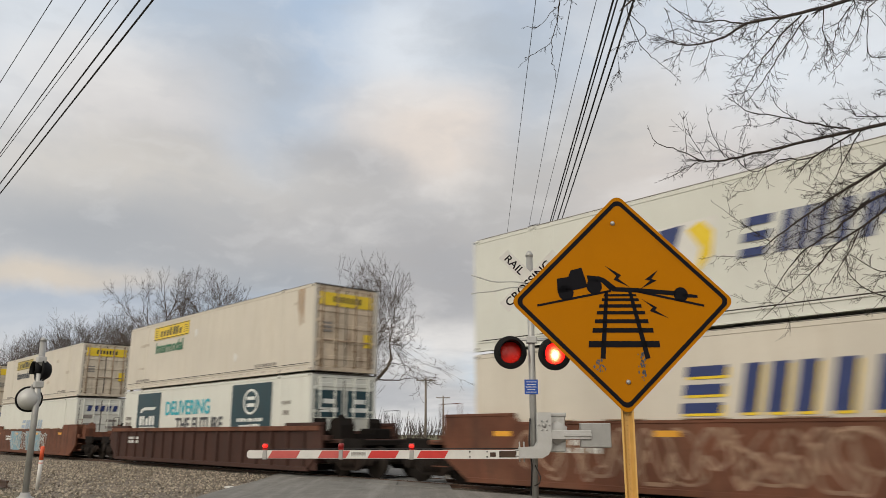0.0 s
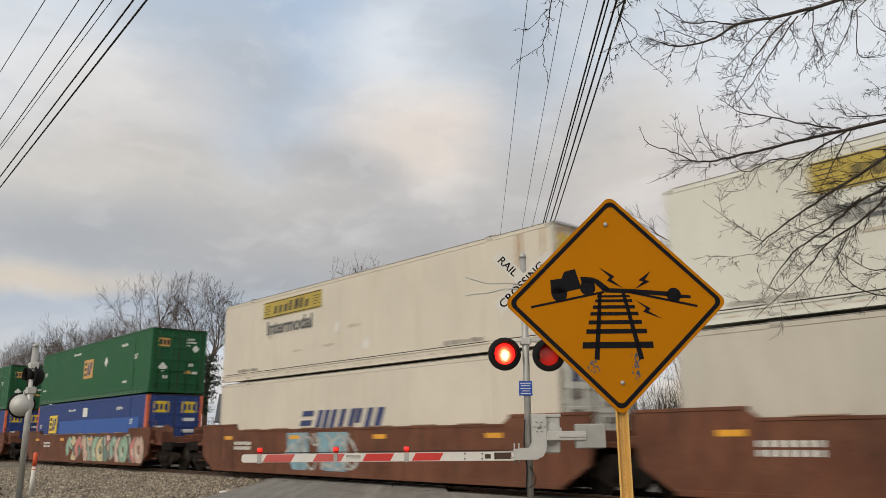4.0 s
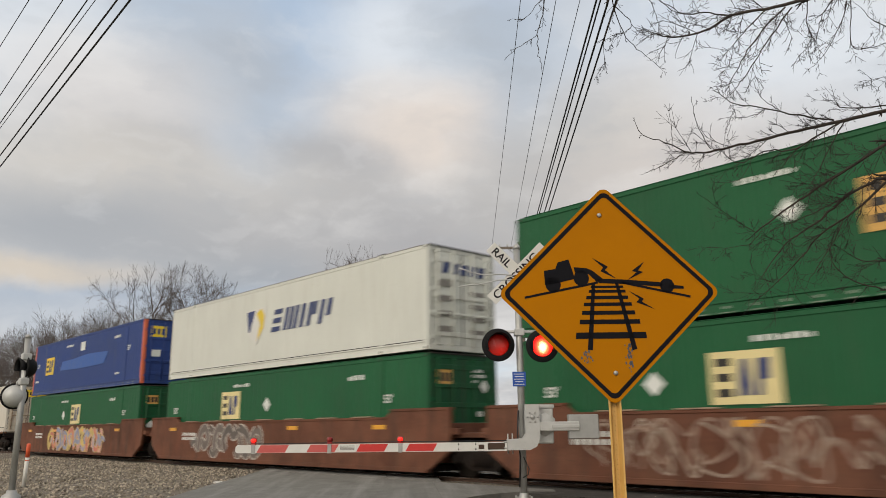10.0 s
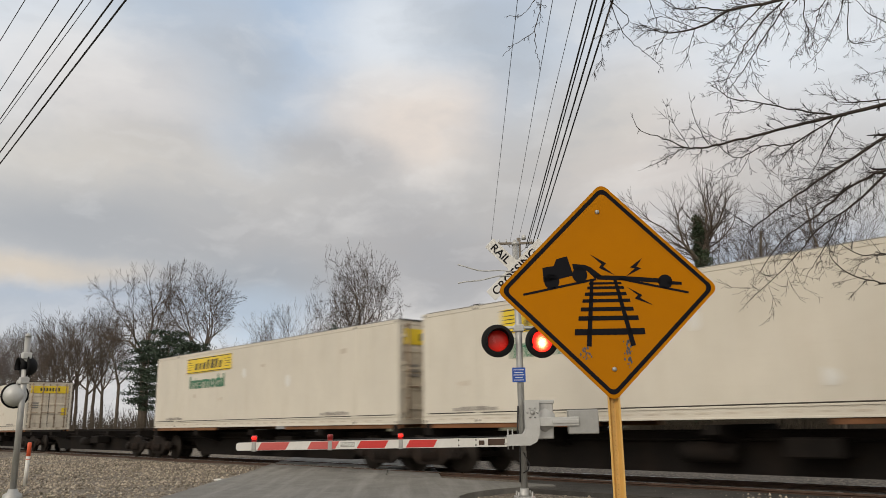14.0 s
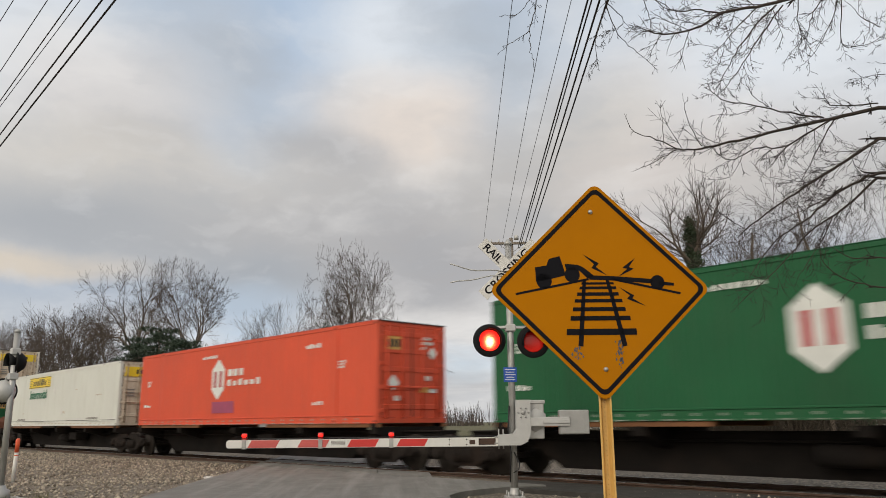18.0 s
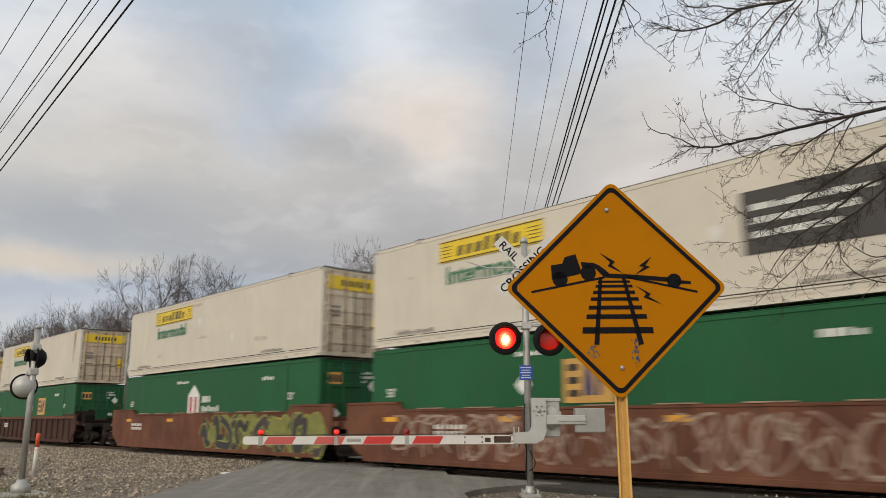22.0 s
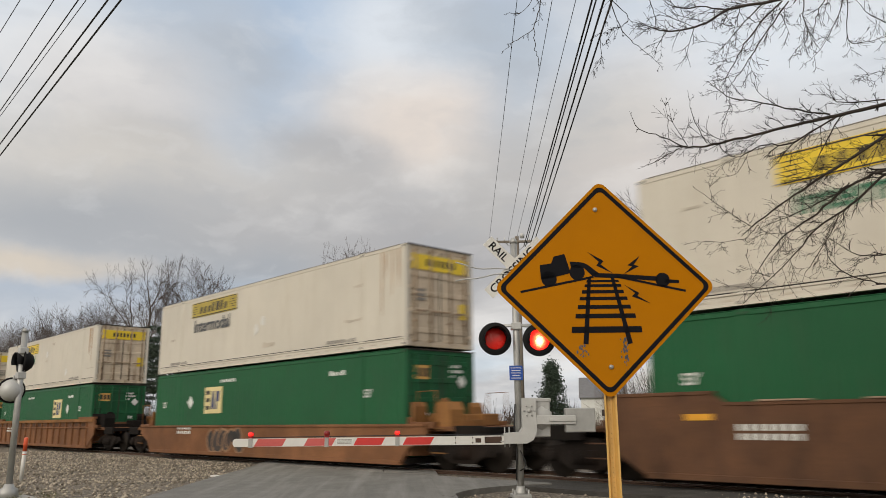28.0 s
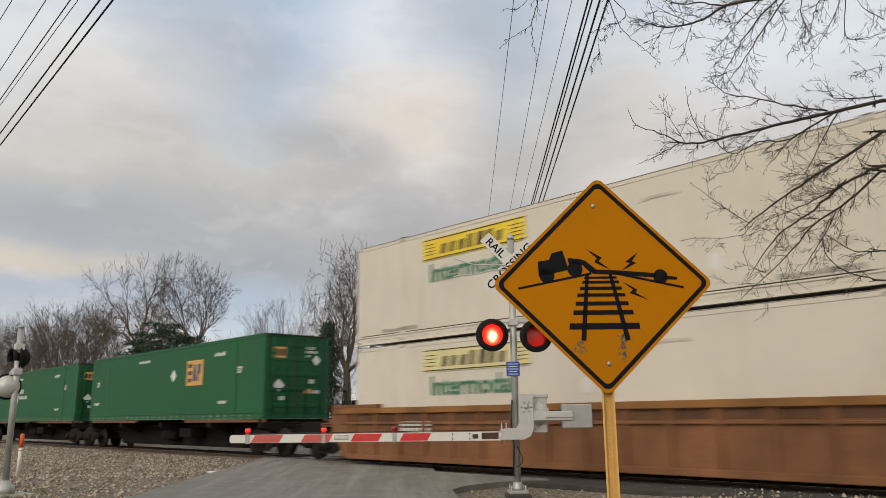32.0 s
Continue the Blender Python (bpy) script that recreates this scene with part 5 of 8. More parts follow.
def smooth_side():
    def make():
        s = Shape()
        s.prism([(-8.15, .14), (8.15, .14), (8.95, .62), (9.05, 1.05), (9.05, 1.70), (6.75, 1.70), (6.45, 1.50), (-6.45, 1.50), (-6.75, 1.70), (-9.05, 1.70), (-9.05, 1.05), (-8.95, .62)], -1.46, -1.36, 1)
        s.box(-8.2, 8.2, -1.485, -1.35, .12, .24, .01)
        s.box(-6.5, 6.5, -1.48, -1.34, 1.455, 1.52, .008)
        s.box(-9.05, -6.7, -1.48, -1.30, 1.66, 1.73, .008)
        s.box(6.7, 9.05, -1.48, -1.30, 1.66, 1.73, .008)
        for i in range(-7, 8):
            s.box(i * 1.1 - 0.006, i * 1.1 + 0.006, -1.466, -1.455, .26, 1.44, .002)
        return s.mesh("side_sill")
    return shared("smooth_side", make)


def plain_side():
    """A lower smooth side with one straight top edge."""
    def make():
        s = Shape()
        s.prism([(-8.0, .14), (8.0, .14), (8.35, .55), (8.9, .80), (9.05, .86), (9.05, 1.14), (-9.05, 1.14), (-9.05, .86), (-8.9, .80), (-8.35, .55)], -1.46, -1.36, 1)
        s.box(-8.05, 8.05, -1.485, -1.35, .12, .24, .01)
        s.box(-9.05, 9.05, -1.50, -1.32, 1.10, 1.17, .008)
        for i in range(-7, 8):
            s.box(i * 1.1 - 0.006, i * 1.1 + 0.006, -1.466, -1.455, .26, 1.09, .002)
        return s.mesh("side_sill")
    return shared("plain_side", make)


def ribbed_side(top=1.50, mid=True):
    def make():
        s = Shape()
        if top > 1.2:
            s.box(-8.7, 8.7, -1.40, -1.36, .16, top, .004)
            s.box(-8.3, 8.3, -1.48, -1.34, .12, .26, .012)
        else:
            s.prism([(-6.6, .16), (6.6, .16), (7.6, .66), (9.05, .76), (9.05, top), (-9.05, top), (-9.05, .76), (-7.6, .66)], -1.40, -1.36, 1)
            s.box(-6.6, 6.6, -1.48, -1.34, .12, .26, .012)
        if top > 1.2:
            if mid:
                s.box(-8.6, 8.6, -1.47, -1.36, 1.06, 1.12, .01)
            s.box(-9.0, -6.9, -1.49, -1.30, top + 0.002, top + .10, .01)
            s.box(6.9, 9.0, -1.49, -1.30, top + 0.002, top + .10, .01)
        if top > 1.2:
            s.prism([(8.2, .16), (9.05, .75), (9.05, top), (8.2, top)], -1.45, -1.37, 1)
            s.prism([(-8.2, .16), (-9.05, .75), (-9.05, top), (-8.2, top)], -1.45, -1.37, 1)
        return s.mesh("side_sill")
    return shared(("ribbed_side", top, mid), make)


def rib_mesh(top):
    return shared(("rib", top), lambda: Shape().box(-0.055, 0.055, -1.475, -1.39, .25, top - .14, .012).mesh("rib"))


def end_gear():
    def make():
        s = Shape().box(8.25, 9.9, -1.25, 1.25, .98, 1.10, .015)
        s.box(8.22, 8.34, -1.36, 1.36, .35, 1.35, .015)
        s.box(9.0, 9.9, -0.32, 0.32, .70, 1.0, .02)
        s.box(8.4, 9.3, -1.40, -1.22, 1.05, 1.22, .015)
        s.box(8.4, 9.3, 1.22, 1.40, 1.05, 1.22, .015)
        return s.mesh("end_platform")
    return shared("end_gear", make)


def end_details():
    def make():
        d = {}
        s = Shape().tube([(8.6, 0, 1.1), (8.6, 0, 2.0), (9.3, 0, 2.0), (9.3, 0, 1.1)], 0.018, 6)
        d["grab_rail"] = s.mesh("grab_rail")
        d["step_rung"] = Shape().tube([(9.1, 0, 0), (9.65, 0, 0)], 0.016, 6).mesh("step_rung")
        s = Shape().tube([(9.0, -0.7, 1.1), (9.0, -0.7, 1.75)], 0.035, 8)
        s.lathe([(8.94, 0.20), (8.97, 0.22), (9.0, 0.20)], 16, 0, Matrix.Translation((0, -0.7, 1.62)))
        d["hand_brake"] = s.mesh("hand_brake")
        d["equipment_box"] = Shape().box(8.7, 9.5, 0.2, 0.9, 1.1, 1.42, .03).mesh("equipment_box")
        d["air_reservoir"] = Shape().lathe([(0, .13), (.05, .17), (.7, .17), (.75, .13)], 14, 0, Matrix.Translation((8.5, -0.75, 1.28))).mesh("air_reservoir")
        d["end_stand"] = Shape().prism([(9.15, 1.09), (9.72, 1.09), (9.72, 1.52), (9.6, 1.72), (9.28, 1.72), (9.15, 1.6)], -1.22, -0.72, 1).box(9.2, 9.66, -0.72, 0.1, 1.09, 1.26, .015).mesh("end_stand")
        d["bulkhead"] = Shape().prism([(8.30, 1.08), (8.42, 1.08), (8.42, 1.62), (8.34, 1.74), (8.30, 1.74)], -1.3, -0.85, 1).prism([(8.30, 1.08), (8.42, 1.08), (8.42, 1.62), (8.34, 1.74), (8.30, 1.74)], 0.85, 1.3, 1).box(8.32, 8.40, -0.9, 0.9, 1.06, 1.2, .01).mesh("bulkhead")
        return d
    return shared("end_details", make)


def coupler_mesh():
    def make():
        s = Shape().box(9.85, 11.35, -0.10, 0.10, .74, .94, .02)
        s.box(11.25, 11.80, -0.17, 0.17, .68, 1.0, .04)
        s.box(9.8, 11.0, -1.2, 1.2, .92, 1.08, .02)
        s.box(9.85, 10.9, -1.25, -1.15, .80, 1.12, .015)
        s.box(9.85, 10.9, 1.15, 1.25, .80, 1.12, .015)
        s.tube([(10.4, 0.25, .75), (11.1, 0.3, .45), (11.75, 0.25, .5)], 0.03, 8)
        for y in (-1.05, 1.05):
            s.tube([(10.28, y, 1.05), (10.28, y, .45), (10.28, y * .7, .45)], 0.018, 6)
        return s.mesh("coupler")
    return shared("coupler", make)


# fill colours, outline, stroke width, waywardness
TAGS = {
    "pale": (((0.34, 0.22, 0.15), (0.27, 0.17, 0.11)), None, 0.07, 0.10),
    "white": (((0.36, 0.28, 0.22), (0.30, 0.20, 0.15)), None, 0.06, 0.12),
    "sky": (((0.46, 0.48, 0.46), (0.40, 0.42, 0.42)), None, 0.07, 0.12),
    "candy": (((0.30, 0.46, 0.35), (0.62, 0.54, 0.32), (0.14, 0.22, 0.20), (0.60, 0.22, 0.20), (0.52, 0.38, 0.30), (0.28, 0.44, 0.36), (0.55, 0.42, 0.34)), (0.09, 0.06, 0.05), 0.42, 0.05),
    "pink": (((0.30, 0.27, 0.36), (0.24, 0.05, 0.09), (0.30, 0.27, 0.36), (0.22, 0.04, 0.085)), (0.62, 0.50, 0.33), 0.38, 0.05),
    "olive": (((0.018, 0.02, 0.022), (0.03, 0.03, 0.035), (0.20, 0.21, 0.05)), (0.26, 0.27, 0.06), 0.30, 0.12),
    "flame": (((0.62, 0.34, 0.28), (0.62, 0.46, 0.14), (0.42, 0.36, 0.44), (0.60, 0.20, 0.14), (0.30, 0.32, 0.46)), (0.60, 0.44, 0.16), 0.20, 0.16),
    "chrome": (((0.12, 0.10, 0.09), (0.16, 0.13, 0.115)), (0.50, 0.45, 0.40), 0.24, 0.03),
    "black": (((0.02, 0.018, 0.017), (0.035, 0.03, 0.027)), (0.30, 0.17, 0.09), 0.34, 0.05),
}
# turns of the spraying arm, in a cell one wide and one high
SWEEPS = (
    ((0.0, 0.1), (0.1, 0.75), (0.5, 1.0), (0.8, 0.6), (0.55, 0.3), (0.3, 0.55)),
    ((0.0, 0.7), (0.25, 1.0), (0.5, 0.45), (0.75, 0.0), (1.0, 0.4)),
    ((0.5, 0.95), (0.1, 0.6), (0.3, 0.1), (0.8, 0.15), (0.9, 0.7), (0.5, 0.95)),
    ((-0.1, 0.3), (0.3, 0.6), (0.6, 0.2), (0.9, 0.6), (1.2, 0.35)),
    ((0.1, 1.0), (0.6, 0.8), (1.0, 0.35), (0.7, 0.0), (0.3, 0.2)),
    ((1.1, 0.9), (0.7, 0.7), (0.3, 0.95), (-0.1, 0.6), (0.2, 0.15)),
)


def ribbon(run, w, y):
    """A flat band of paint of that width along a run of (x, z) points, tapered to its ends."""
    s, n = Shape(), len(run)
    vs = []
    for i, (x, z) in enumerate(run):
        (ax, az), (bx, bz) = run[max(i - 1, 0)], run[min(i + 1, n - 1)]
        l = math.hypot(bx - ax, bz - az) or 1.0
        h = 0.5 * w * (0.72 if i in (0, n - 1) else 1.0)
        nx, nz = -(bz - az) / l * h, (bx - ax) / l * h
        vs += [(x + nx, y, z + nz), (x - nx, y, z - nz), (x + nx, y + 0.003, z + nz), (x - nx, y + 0.003, z - nz)]
    fs = []
    for i in range(n - 1):
        o, e = 4 * i, 4 * i + 4
        fs += [(o, o + 1, e + 1, e), (o, e, e + 2, o + 2), (o + 3, e + 3, e + 1, o + 1)]
    return s.add(vs, fs)


def tag_paint(car, palette, x0, x1, z0, z1, seed):
    """Sprayed swirls in loose cells, with outlines and highlights; no letters."""
    rnd = random.Random(seed)
    cols, edge, width, wild = TAGS[palette]

    def spray(key, c, fade):
        return shared(("tag", palette, key), lambda: material("sprayed_paint", c, 0.6, vary=0.28, scale=3, fine=12, bump=0.02, dirt=(0.14, 0.07, 0.05), dirt_amount=fade))
    fade = 0.9 if edge is None else 0.55
    line = spray("edge", edge, 0.5) if edge else None
    if palette == "sky":
        blue = spray("blue", (0.20, 0.36, 0.44), 0.6)
        k = 0.32 * (z1 - z0)
        for a, b in ((x0, x0 + 0.36 * (x1 - x0)), (x0 + 0.5 * (x1 - x0), x1 - 0.05 * (x1 - x0))):
            pts = [(a + k, z0 + 0.02), (b - 0.1, z0 + 0.02), (b, z0 + 0.5), (b - 0.06, z1), (a - 0.04, z1), (a, z0 + 0.55)]
            part("repaint_patch", Shape().prism(pts, -1.4635, -1.456, 1), blue, car, "pale blue repainted patch")
    x, i = x0, 0
    tall = z1 - z0
    inset = width * 0.45
    while x < x1:
        w = tall * rnd.uniform(0.62, 0.95)
        lean = rnd.uniform(-0.1, 0.2)
        for rep_ in range(2 if edge is None or wild > 0.1 else 1):
            sweep = SWEEPS[rnd.randrange(len(SWEEPS))]
            pts = [Vector((x + inset * 0.5 + (w - inset) * (u + rnd.gauss(0, wild)) + lean * v, z0 + inset + (tall - 2 * inset) * min(max(v + rnd.gauss(0, wild * 0.6), 0), 1), 0)) for u, v in sweep]
            run = [(q.x, min(max(q.y, z0 + 0.05), z1 - 0.05)) for q in smooth_run(pts, rnd, 0.004)]
            y = -1.4650 - 0.0021 * (i % 5)
            c = i % len(cols)
            fill = spray(c, cols[c], fade)
            ww = width * rnd.uniform(0.8, 1.15)
            if line:
                b = part("sprayed_shape", ribbon(run, ww * 1.4, y), line, car)
                part("sprayed_fill", ribbon(run, ww, y - 0.0007), fill, b)
                lo = [(a + 0.1 * ww, z + 0.18 * ww) for a, z in run[len(run) // 4: len(run) // 2]]
                if len(lo) > 2 and palette in ("pink", "candy"):
                    part("sprayed_highlight", ribbon(lo, ww * 0.32, y - 0.0014), line if palette == "pink" else spray("light", (0.62, 0.58, 0.48), 0.4), b)
            else:
                part("sprayed_shape", ribbon(run, ww, y), fill, car)
            i += 1
        x += w * (rnd.uniform(0.42, 0.6) if palette in ("candy", "pink") else rnd.uniform(0.58, 0.8))


def well_car(kind, paint, front, rear, tag=None, reflect=True, seed=0):
    """A well car unit; kind: smooth, ribbed or low; front and rear: coupler or joint."""
    words = {"brown_car": "brown", "dark_car": "dark brown", "tan_car": "tan-brown", "umber_car": "mottled umber", "rust_car": "faded rust-brown", "yellow_car": "ochre"}[paint]
    side = {"smooth": "smooth steel sides", "ribbed": "ribbed steel sides", "low": "low ribbed sides", "plain": "low smooth sides"}[kind]
    car = thing("well_car", f"{words} railway well car with {side}" + (" and sprayed graffiti" if tag else ""), "railway car", "cars of the train")
    p = M[paint]
    me = {"smooth": smooth_side, "plain": plain_side, "ribbed": lambda: ribbed_side(1.50, paint == "tan_car"), "low": lambda: ribbed_side(1.02)}[kind]()
    for m in (Matrix(), MIRROR):
        sd = part("side_sill", with_material(me, p), None, car, m=m)
        if kind in ("ribbed", "low"):
            rm = with_material(rib_mesh(1.50 if kind == "ribbed" else 1.02), p)
            ch = shared(("chord", kind), lambda: Shape().box(-8.9, 8.9, -1.50, -1.345, (1.35 if kind == "ribbed" else 0.87), (1.502 if kind == "ribbed" else 1.022), .012).mesh("top_chord"))
            part("top_chord", with_material(ch, {"tan_car": M["yellow_car"], "dark_car": M["brown_car"]}.get(paint, p)), None, sd)
            for i in range(17) if kind == "ribbed" else range(2, 15):
                part("rib", rm, None, sd, m=Matrix.Translation((-8.0 + i * 1.0, 0, 0)))
            # dark plates between the ribs paint in the shade of the recess below the chord
            if paint == "tan_car":
                sl = with_material(shared("chord_slot", lambda: Shape().box(-0.38, 0.38, -1.406, -1.39, 1.15, 1.325, .004).mesh("chord_slot")), M["umber_car"])
                for i in range(16):
                    part("chord_slot", sl, None, sd, m=Matrix.Translation((-7.5 + i * 1.0, 0, 0)))
    part("well_floor", shared("well_floor", lambda: Shape().box(-8.2, 8.2, -1.36, -0.9, .14, .305, .01).box(-8.2, 8.2, .9, 1.36, .14, .305, .01)
         .box(-8.2, -7.6, -0.9, 0.9, .14, .305, .01).box(7.6, 8.2, -0.9, 0.9, .14, .305, .01).box(-0.4, 0.4, -0.9, 0.9, .14, .305, .01).mesh("well_floor")).copy(), M["black_steel"], car)
    for m, end in ((Matrix(), front), (MIRROR, rear)):
        part("end_platform", with_material(end_gear(), p), None, car, m=m)
        if end == "coupler":
            part("coupler", with_material(coupler_mesh(), M["black_steel"]), None, car, m=m)
            dt = end_details()
            q = M["black_steel"] if kind == "ribbed" else M["yellow_car"] if kind == "plain" else M["umber_car"] if kind == "low" else p
            for y in (-1.32, 1.32):
                part("grab_rail", with_material(dt["grab_rail"], q), None, car, m=m @ Matrix.Translation((0, y, 0)))
                for z in (0.45, 0.75, 1.05):
                    part("step_rung", with_material(dt["step_rung"], q), None, car, m=m @ Matrix.Translation((0, y, z)))
            for nm in ("hand_brake", "equipment_box", "air_reservoir", "bulkhead", "end_stand"):
                part(nm, with_material(dt[nm], q), None, car, m=m)
            truck(car, 9.95 if m == Matrix() else -9.95)
    if rear == "joint":
        truck(car, -9.6)
    if reflect and kind == "smooth":
        rm = shared("reflector", lambda: Shape().box(-0.28, 0.28, -1.468, -1.455, 1.20, 1.32, .003).mesh("reflector"))
        for i in range(4):
            part("reflector", with_material(rm, M["amber_tape"]), None, car, "amber reflector strip", m=Matrix.Translation((-7.0 + i * 4.4, 0, 0)))
    if kind == "smooth":
        lp = with_material(shared("ledge_plate", lambda: Shape().box(-0.45, 0.45, -1.50, -1.36, 1.522, 1.552, .006).mesh("ledge_plate")), M["ledge"])
        for i in range(7):
            part("ledge_plate", lp, None, car, m=Matrix.Translation((-5.4 + i * 1.8, 0, 0)))
    rnd = random.Random(seed)
    s = Shape()
    x = rnd.uniform(-7, -5)
    for dz in (1.02, 0.86):
        for k in range(7):
            s.box(x + k * 0.17, x + k * 0.17 + 0.1, -1.468, -1.455, dz, dz + 0.11, .002)
    tagged(part("stencil_marking", s, M["ink_white"], car), kind="stuff")
    if tag:
        tag_paint(car, tag[0], tag[1], tag[2], *((0.28, 1.02) if kind == "plain" else (0.17, 1.44) if tag[0] in ("candy", "pink", "olive") else (0.26, 1.40)), seed + 7)
    return car


def flat_car(length, loaded=True):
    """A skeletal spine car unit: a centre sill with cross bearers, trucks under its ends."""
    car = thing("spine_car", "dark skeletal spine car with brown bearers" + ("" if loaded else ", empty"), "railway car", "cars of the train")
    h = length / 2
    s = Shape().prism([(-h + .1, .70), (-h + 2.3, .66), (-h + 3.0, .20), (h - 4.1, .20), (h - 3.4, .66), (h - .1, .70), (h - .1, 1.02), (-h + .1, 1.02)], -0.30, 0.30, 1)
    s.box(-h + .1, h - .1, -0.36, 0.36, .98, 1.03, .01)
    part("centre_sill", s, M["black_steel"], car)
    cb = shared("cross_bearer", lambda: Shape().prism([(-1.28, .95), (-1.28, 1.13), (1.28, 1.13), (1.28, .95), (.3, .68), (-.3, .68)], -.15, .15, 0).mesh("cross_bearer"))
    for x in (-7.9, -4.2, 0.0, 4.2, 7.9):
        part("cross_bearer", with_material(cb, M["black_steel"]), None, car, m=Matrix.Translation((x, 0, 0)))
    for a, b in ((-8.1, -2.6), (2.2, 8.1)):
        for y in (-1.27, 1.17):
            part("side_ledge", Shape().box(a, b, y, y + .10, 1.12, 1.225, .01), M["tan_car"] if loaded else M["black_steel"], car)
    pd = shared("pedestal", lambda: Shape().box(-.14, .14, -.08, .08, 1.12, 1.228, .01).mesh("pedestal"))
    for x in (-7.9, 7.9):
        for y in (-1.2, 1.2):
            part("pedestal", with_material(pd, M["black_steel"]), None, car, m=Matrix.Translation((x, y, 0)))
    for i, x in enumerate((-h + .55, h - 1.6)):
        truck(car, x)
    part("air_reservoir", Shape().lathe([(0, .16), (.06, .2), (1.1, .2), (1.16, .16)], 14, 0, Matrix.Translation((-1.0, -0.62, .62))), M["black_steel"], car)
    part("equipment_box", Shape().box(1.2, 2.2, -1.0, -0.4, .55, .9, .03), M["black_steel"], car)
    part("brake_pipe", Shape().tube([(-h + .4, -0.45, .85), (h - .4, -0.45, .85)], 0.025, 6), M["black_steel"], car)
    return car


# ---- the train: each unit's distance behind the reference point ----
G = "green"
Y = "logo_yellow"
# offset, car (kind, paint, front, rear, tag), lower box, upper box
FRONT_CARS = (
    (-2.07, ("smooth", "brown_car", "coupler", "coupler", ("pale", -6.5, 2.5)), ("shield_low", (5.7, "big")), ("shield", (5.4,))),
    (21.63, ("ribbed", "dark_car", "coupler", "coupler", None), ("slogan", None), ("cream_rusty", None)),
    (44.82, ("smooth", "brown_car", "coupler", "joint", ("sky", -4.0, 3.0)), ("shield_rib", (5.6,)), ("cream", (None, "logo_gold"))),
    (64.21, ("smooth", "brown_car", "joint", "joint", ("sky", 0.8, 3.6)), ("shield_grey", (5.4,)), ("cream_cool", (None, "logo_gold"))),
    (83.35, ("smooth", "brown_car", "joint", "coupler", ("sky", -3.0, 0.5)), ("shield_low", (5.4, "low")), ("cream_rusty", (None, "logo_gold"))),
    (106.52, ("smooth", "brown_car", "coupler", "coupler", ("candy", -1.7, 7.6)), ("blue", (2.4, Y, 1.15, "low")), (G, (7.4, "logo_orange", 1.15))),
    (130.02, ("smooth", "brown_car", "coupler", "coupler", ("pink", 3.4, 7.6)), ("blue", (2.4, Y, 1.15, "short")), (G, (4.7, "logo_orange", 1.15))),
    (153.62, ("low", "yellow_car", "coupler", "coupler", None), (G, (3.9, "logo_cream", 1.0)), ("ribbed", (11.2, "logo_orange", 1.2))),
    (176.96, ("smooth", "brown_car", "coupler", "joint", ("white", -6.0, 0.0)), (G, (4.7, "logo_cream", 1.05)), (G, (7.7, "logo_orange", 1.0))),
    (196.35, ("smooth", "brown_car", "joint", "joint", ("chrome", -5.3, -0.6)), (G, (4.75, "logo_cream", 1.0)), ("shield", (6.3,))),
    (215.46, ("smooth", "brown_car", "joint", "coupler", ("flame", -3.7, 4.0)), (G, (7.3, "logo_cream", 0.95)), ("blue", (2.3, Y, 1.3, "high"))),
)
MIDDLE_CARS = (
    (236.74, ("flat", 17.3), ("cream", None), None),
    (254.04, ("flat", 17.3), ("cream", None), None),
    (271.18, ("flat", 17.3), ("cream", None), None),
    (288.78, ("flat", 17.6), None, None),
    (306.38, ("flat", 18.2), ("cream", None), None),
    (325.27, ("flat", 19.8), ("green_hex", (6.95,)), None),
    (345.82, ("flat", 19.4), ("orange", (6.3,)), None),
    (364.42, ("flat", 19.6), ("cream_cool", None), None),
    (385.52, ("smooth", "brown_car", "coupler", "joint", ("white", 2.0, 4.0)), (G, (3.5, "logo_orange", 1.1)), ("cream_rusty", None)),
    (405.14, ("smooth", "brown_car", "joint", "joint", ("white", -7.0, 6.6)), (G, (7.0, "logo_orange", 1.0)), ("cream", ("poster", Y))),
)
REAR_CARS = (
    (424.04, ("smooth", "brown_car", "joint", "coupler", ("olive", 0.5, 8.0)), ("green_hex", (6.6,)), ("cream", None)),
    (447.44, ("ribbed", "dark_car", "coupler", "coupler", None), (G, (9.6, "logo_orange", 1.1)), ("cream_rusty", None)),
    (470.92, ("smooth", "rust_car", "coupler", "joint", None), (G, (4.0, "logo_orange", 1.1)), ("cream_rusty", None)),
    (490.20, ("smooth", "rust_car", "joint", "joint", None), (G, (3.6, "logo_orange", 1.1)), ("cream_rusty", None)),
    (509.23, ("smooth", "umber_car", "joint", "coupler", None), (G, (10.4, "logo_orange", 1.1)), ("cream", None)),
    (532.91, ("plain", "tan_car", "coupler", "coupler", ("black", -2.9, -0.7)), (G, (4.4, "logo_cream", 1.05)), ("cream_rusty", (None, "logo_gold"))),
    (556.65, ("ribbed", "tan_car", "coupler", "joint", None), (G, (10.3, "logo_cream", 1.05)), ("cream_rusty", None)),
    (575.91, ("ribbed", "tan_car", "joint", "joint", None), (G, (4.0, "logo_orange", 1.05)), ("cream", None)),
    (594.94, ("ribbed", "tan_car", "joint", "coupler", ("black", 6.2, 6.9)), ("cream", (None, "logo_pale")), ("cream", None)),
    (616.28, ("flat", 18.4), (G, (10.3, "logo_orange", 1.15)), None),
    (634.6, ("flat", 18.4), ("green_hex", (5.0,)), None),
)
TRAIN = FRONT_CARS + MIDDLE_CARS + REAR_CARS
WELL_Z, FLAT_Z = 0.315, 1.232
MOVING = []      # (thing, distance behind the reference point, height)
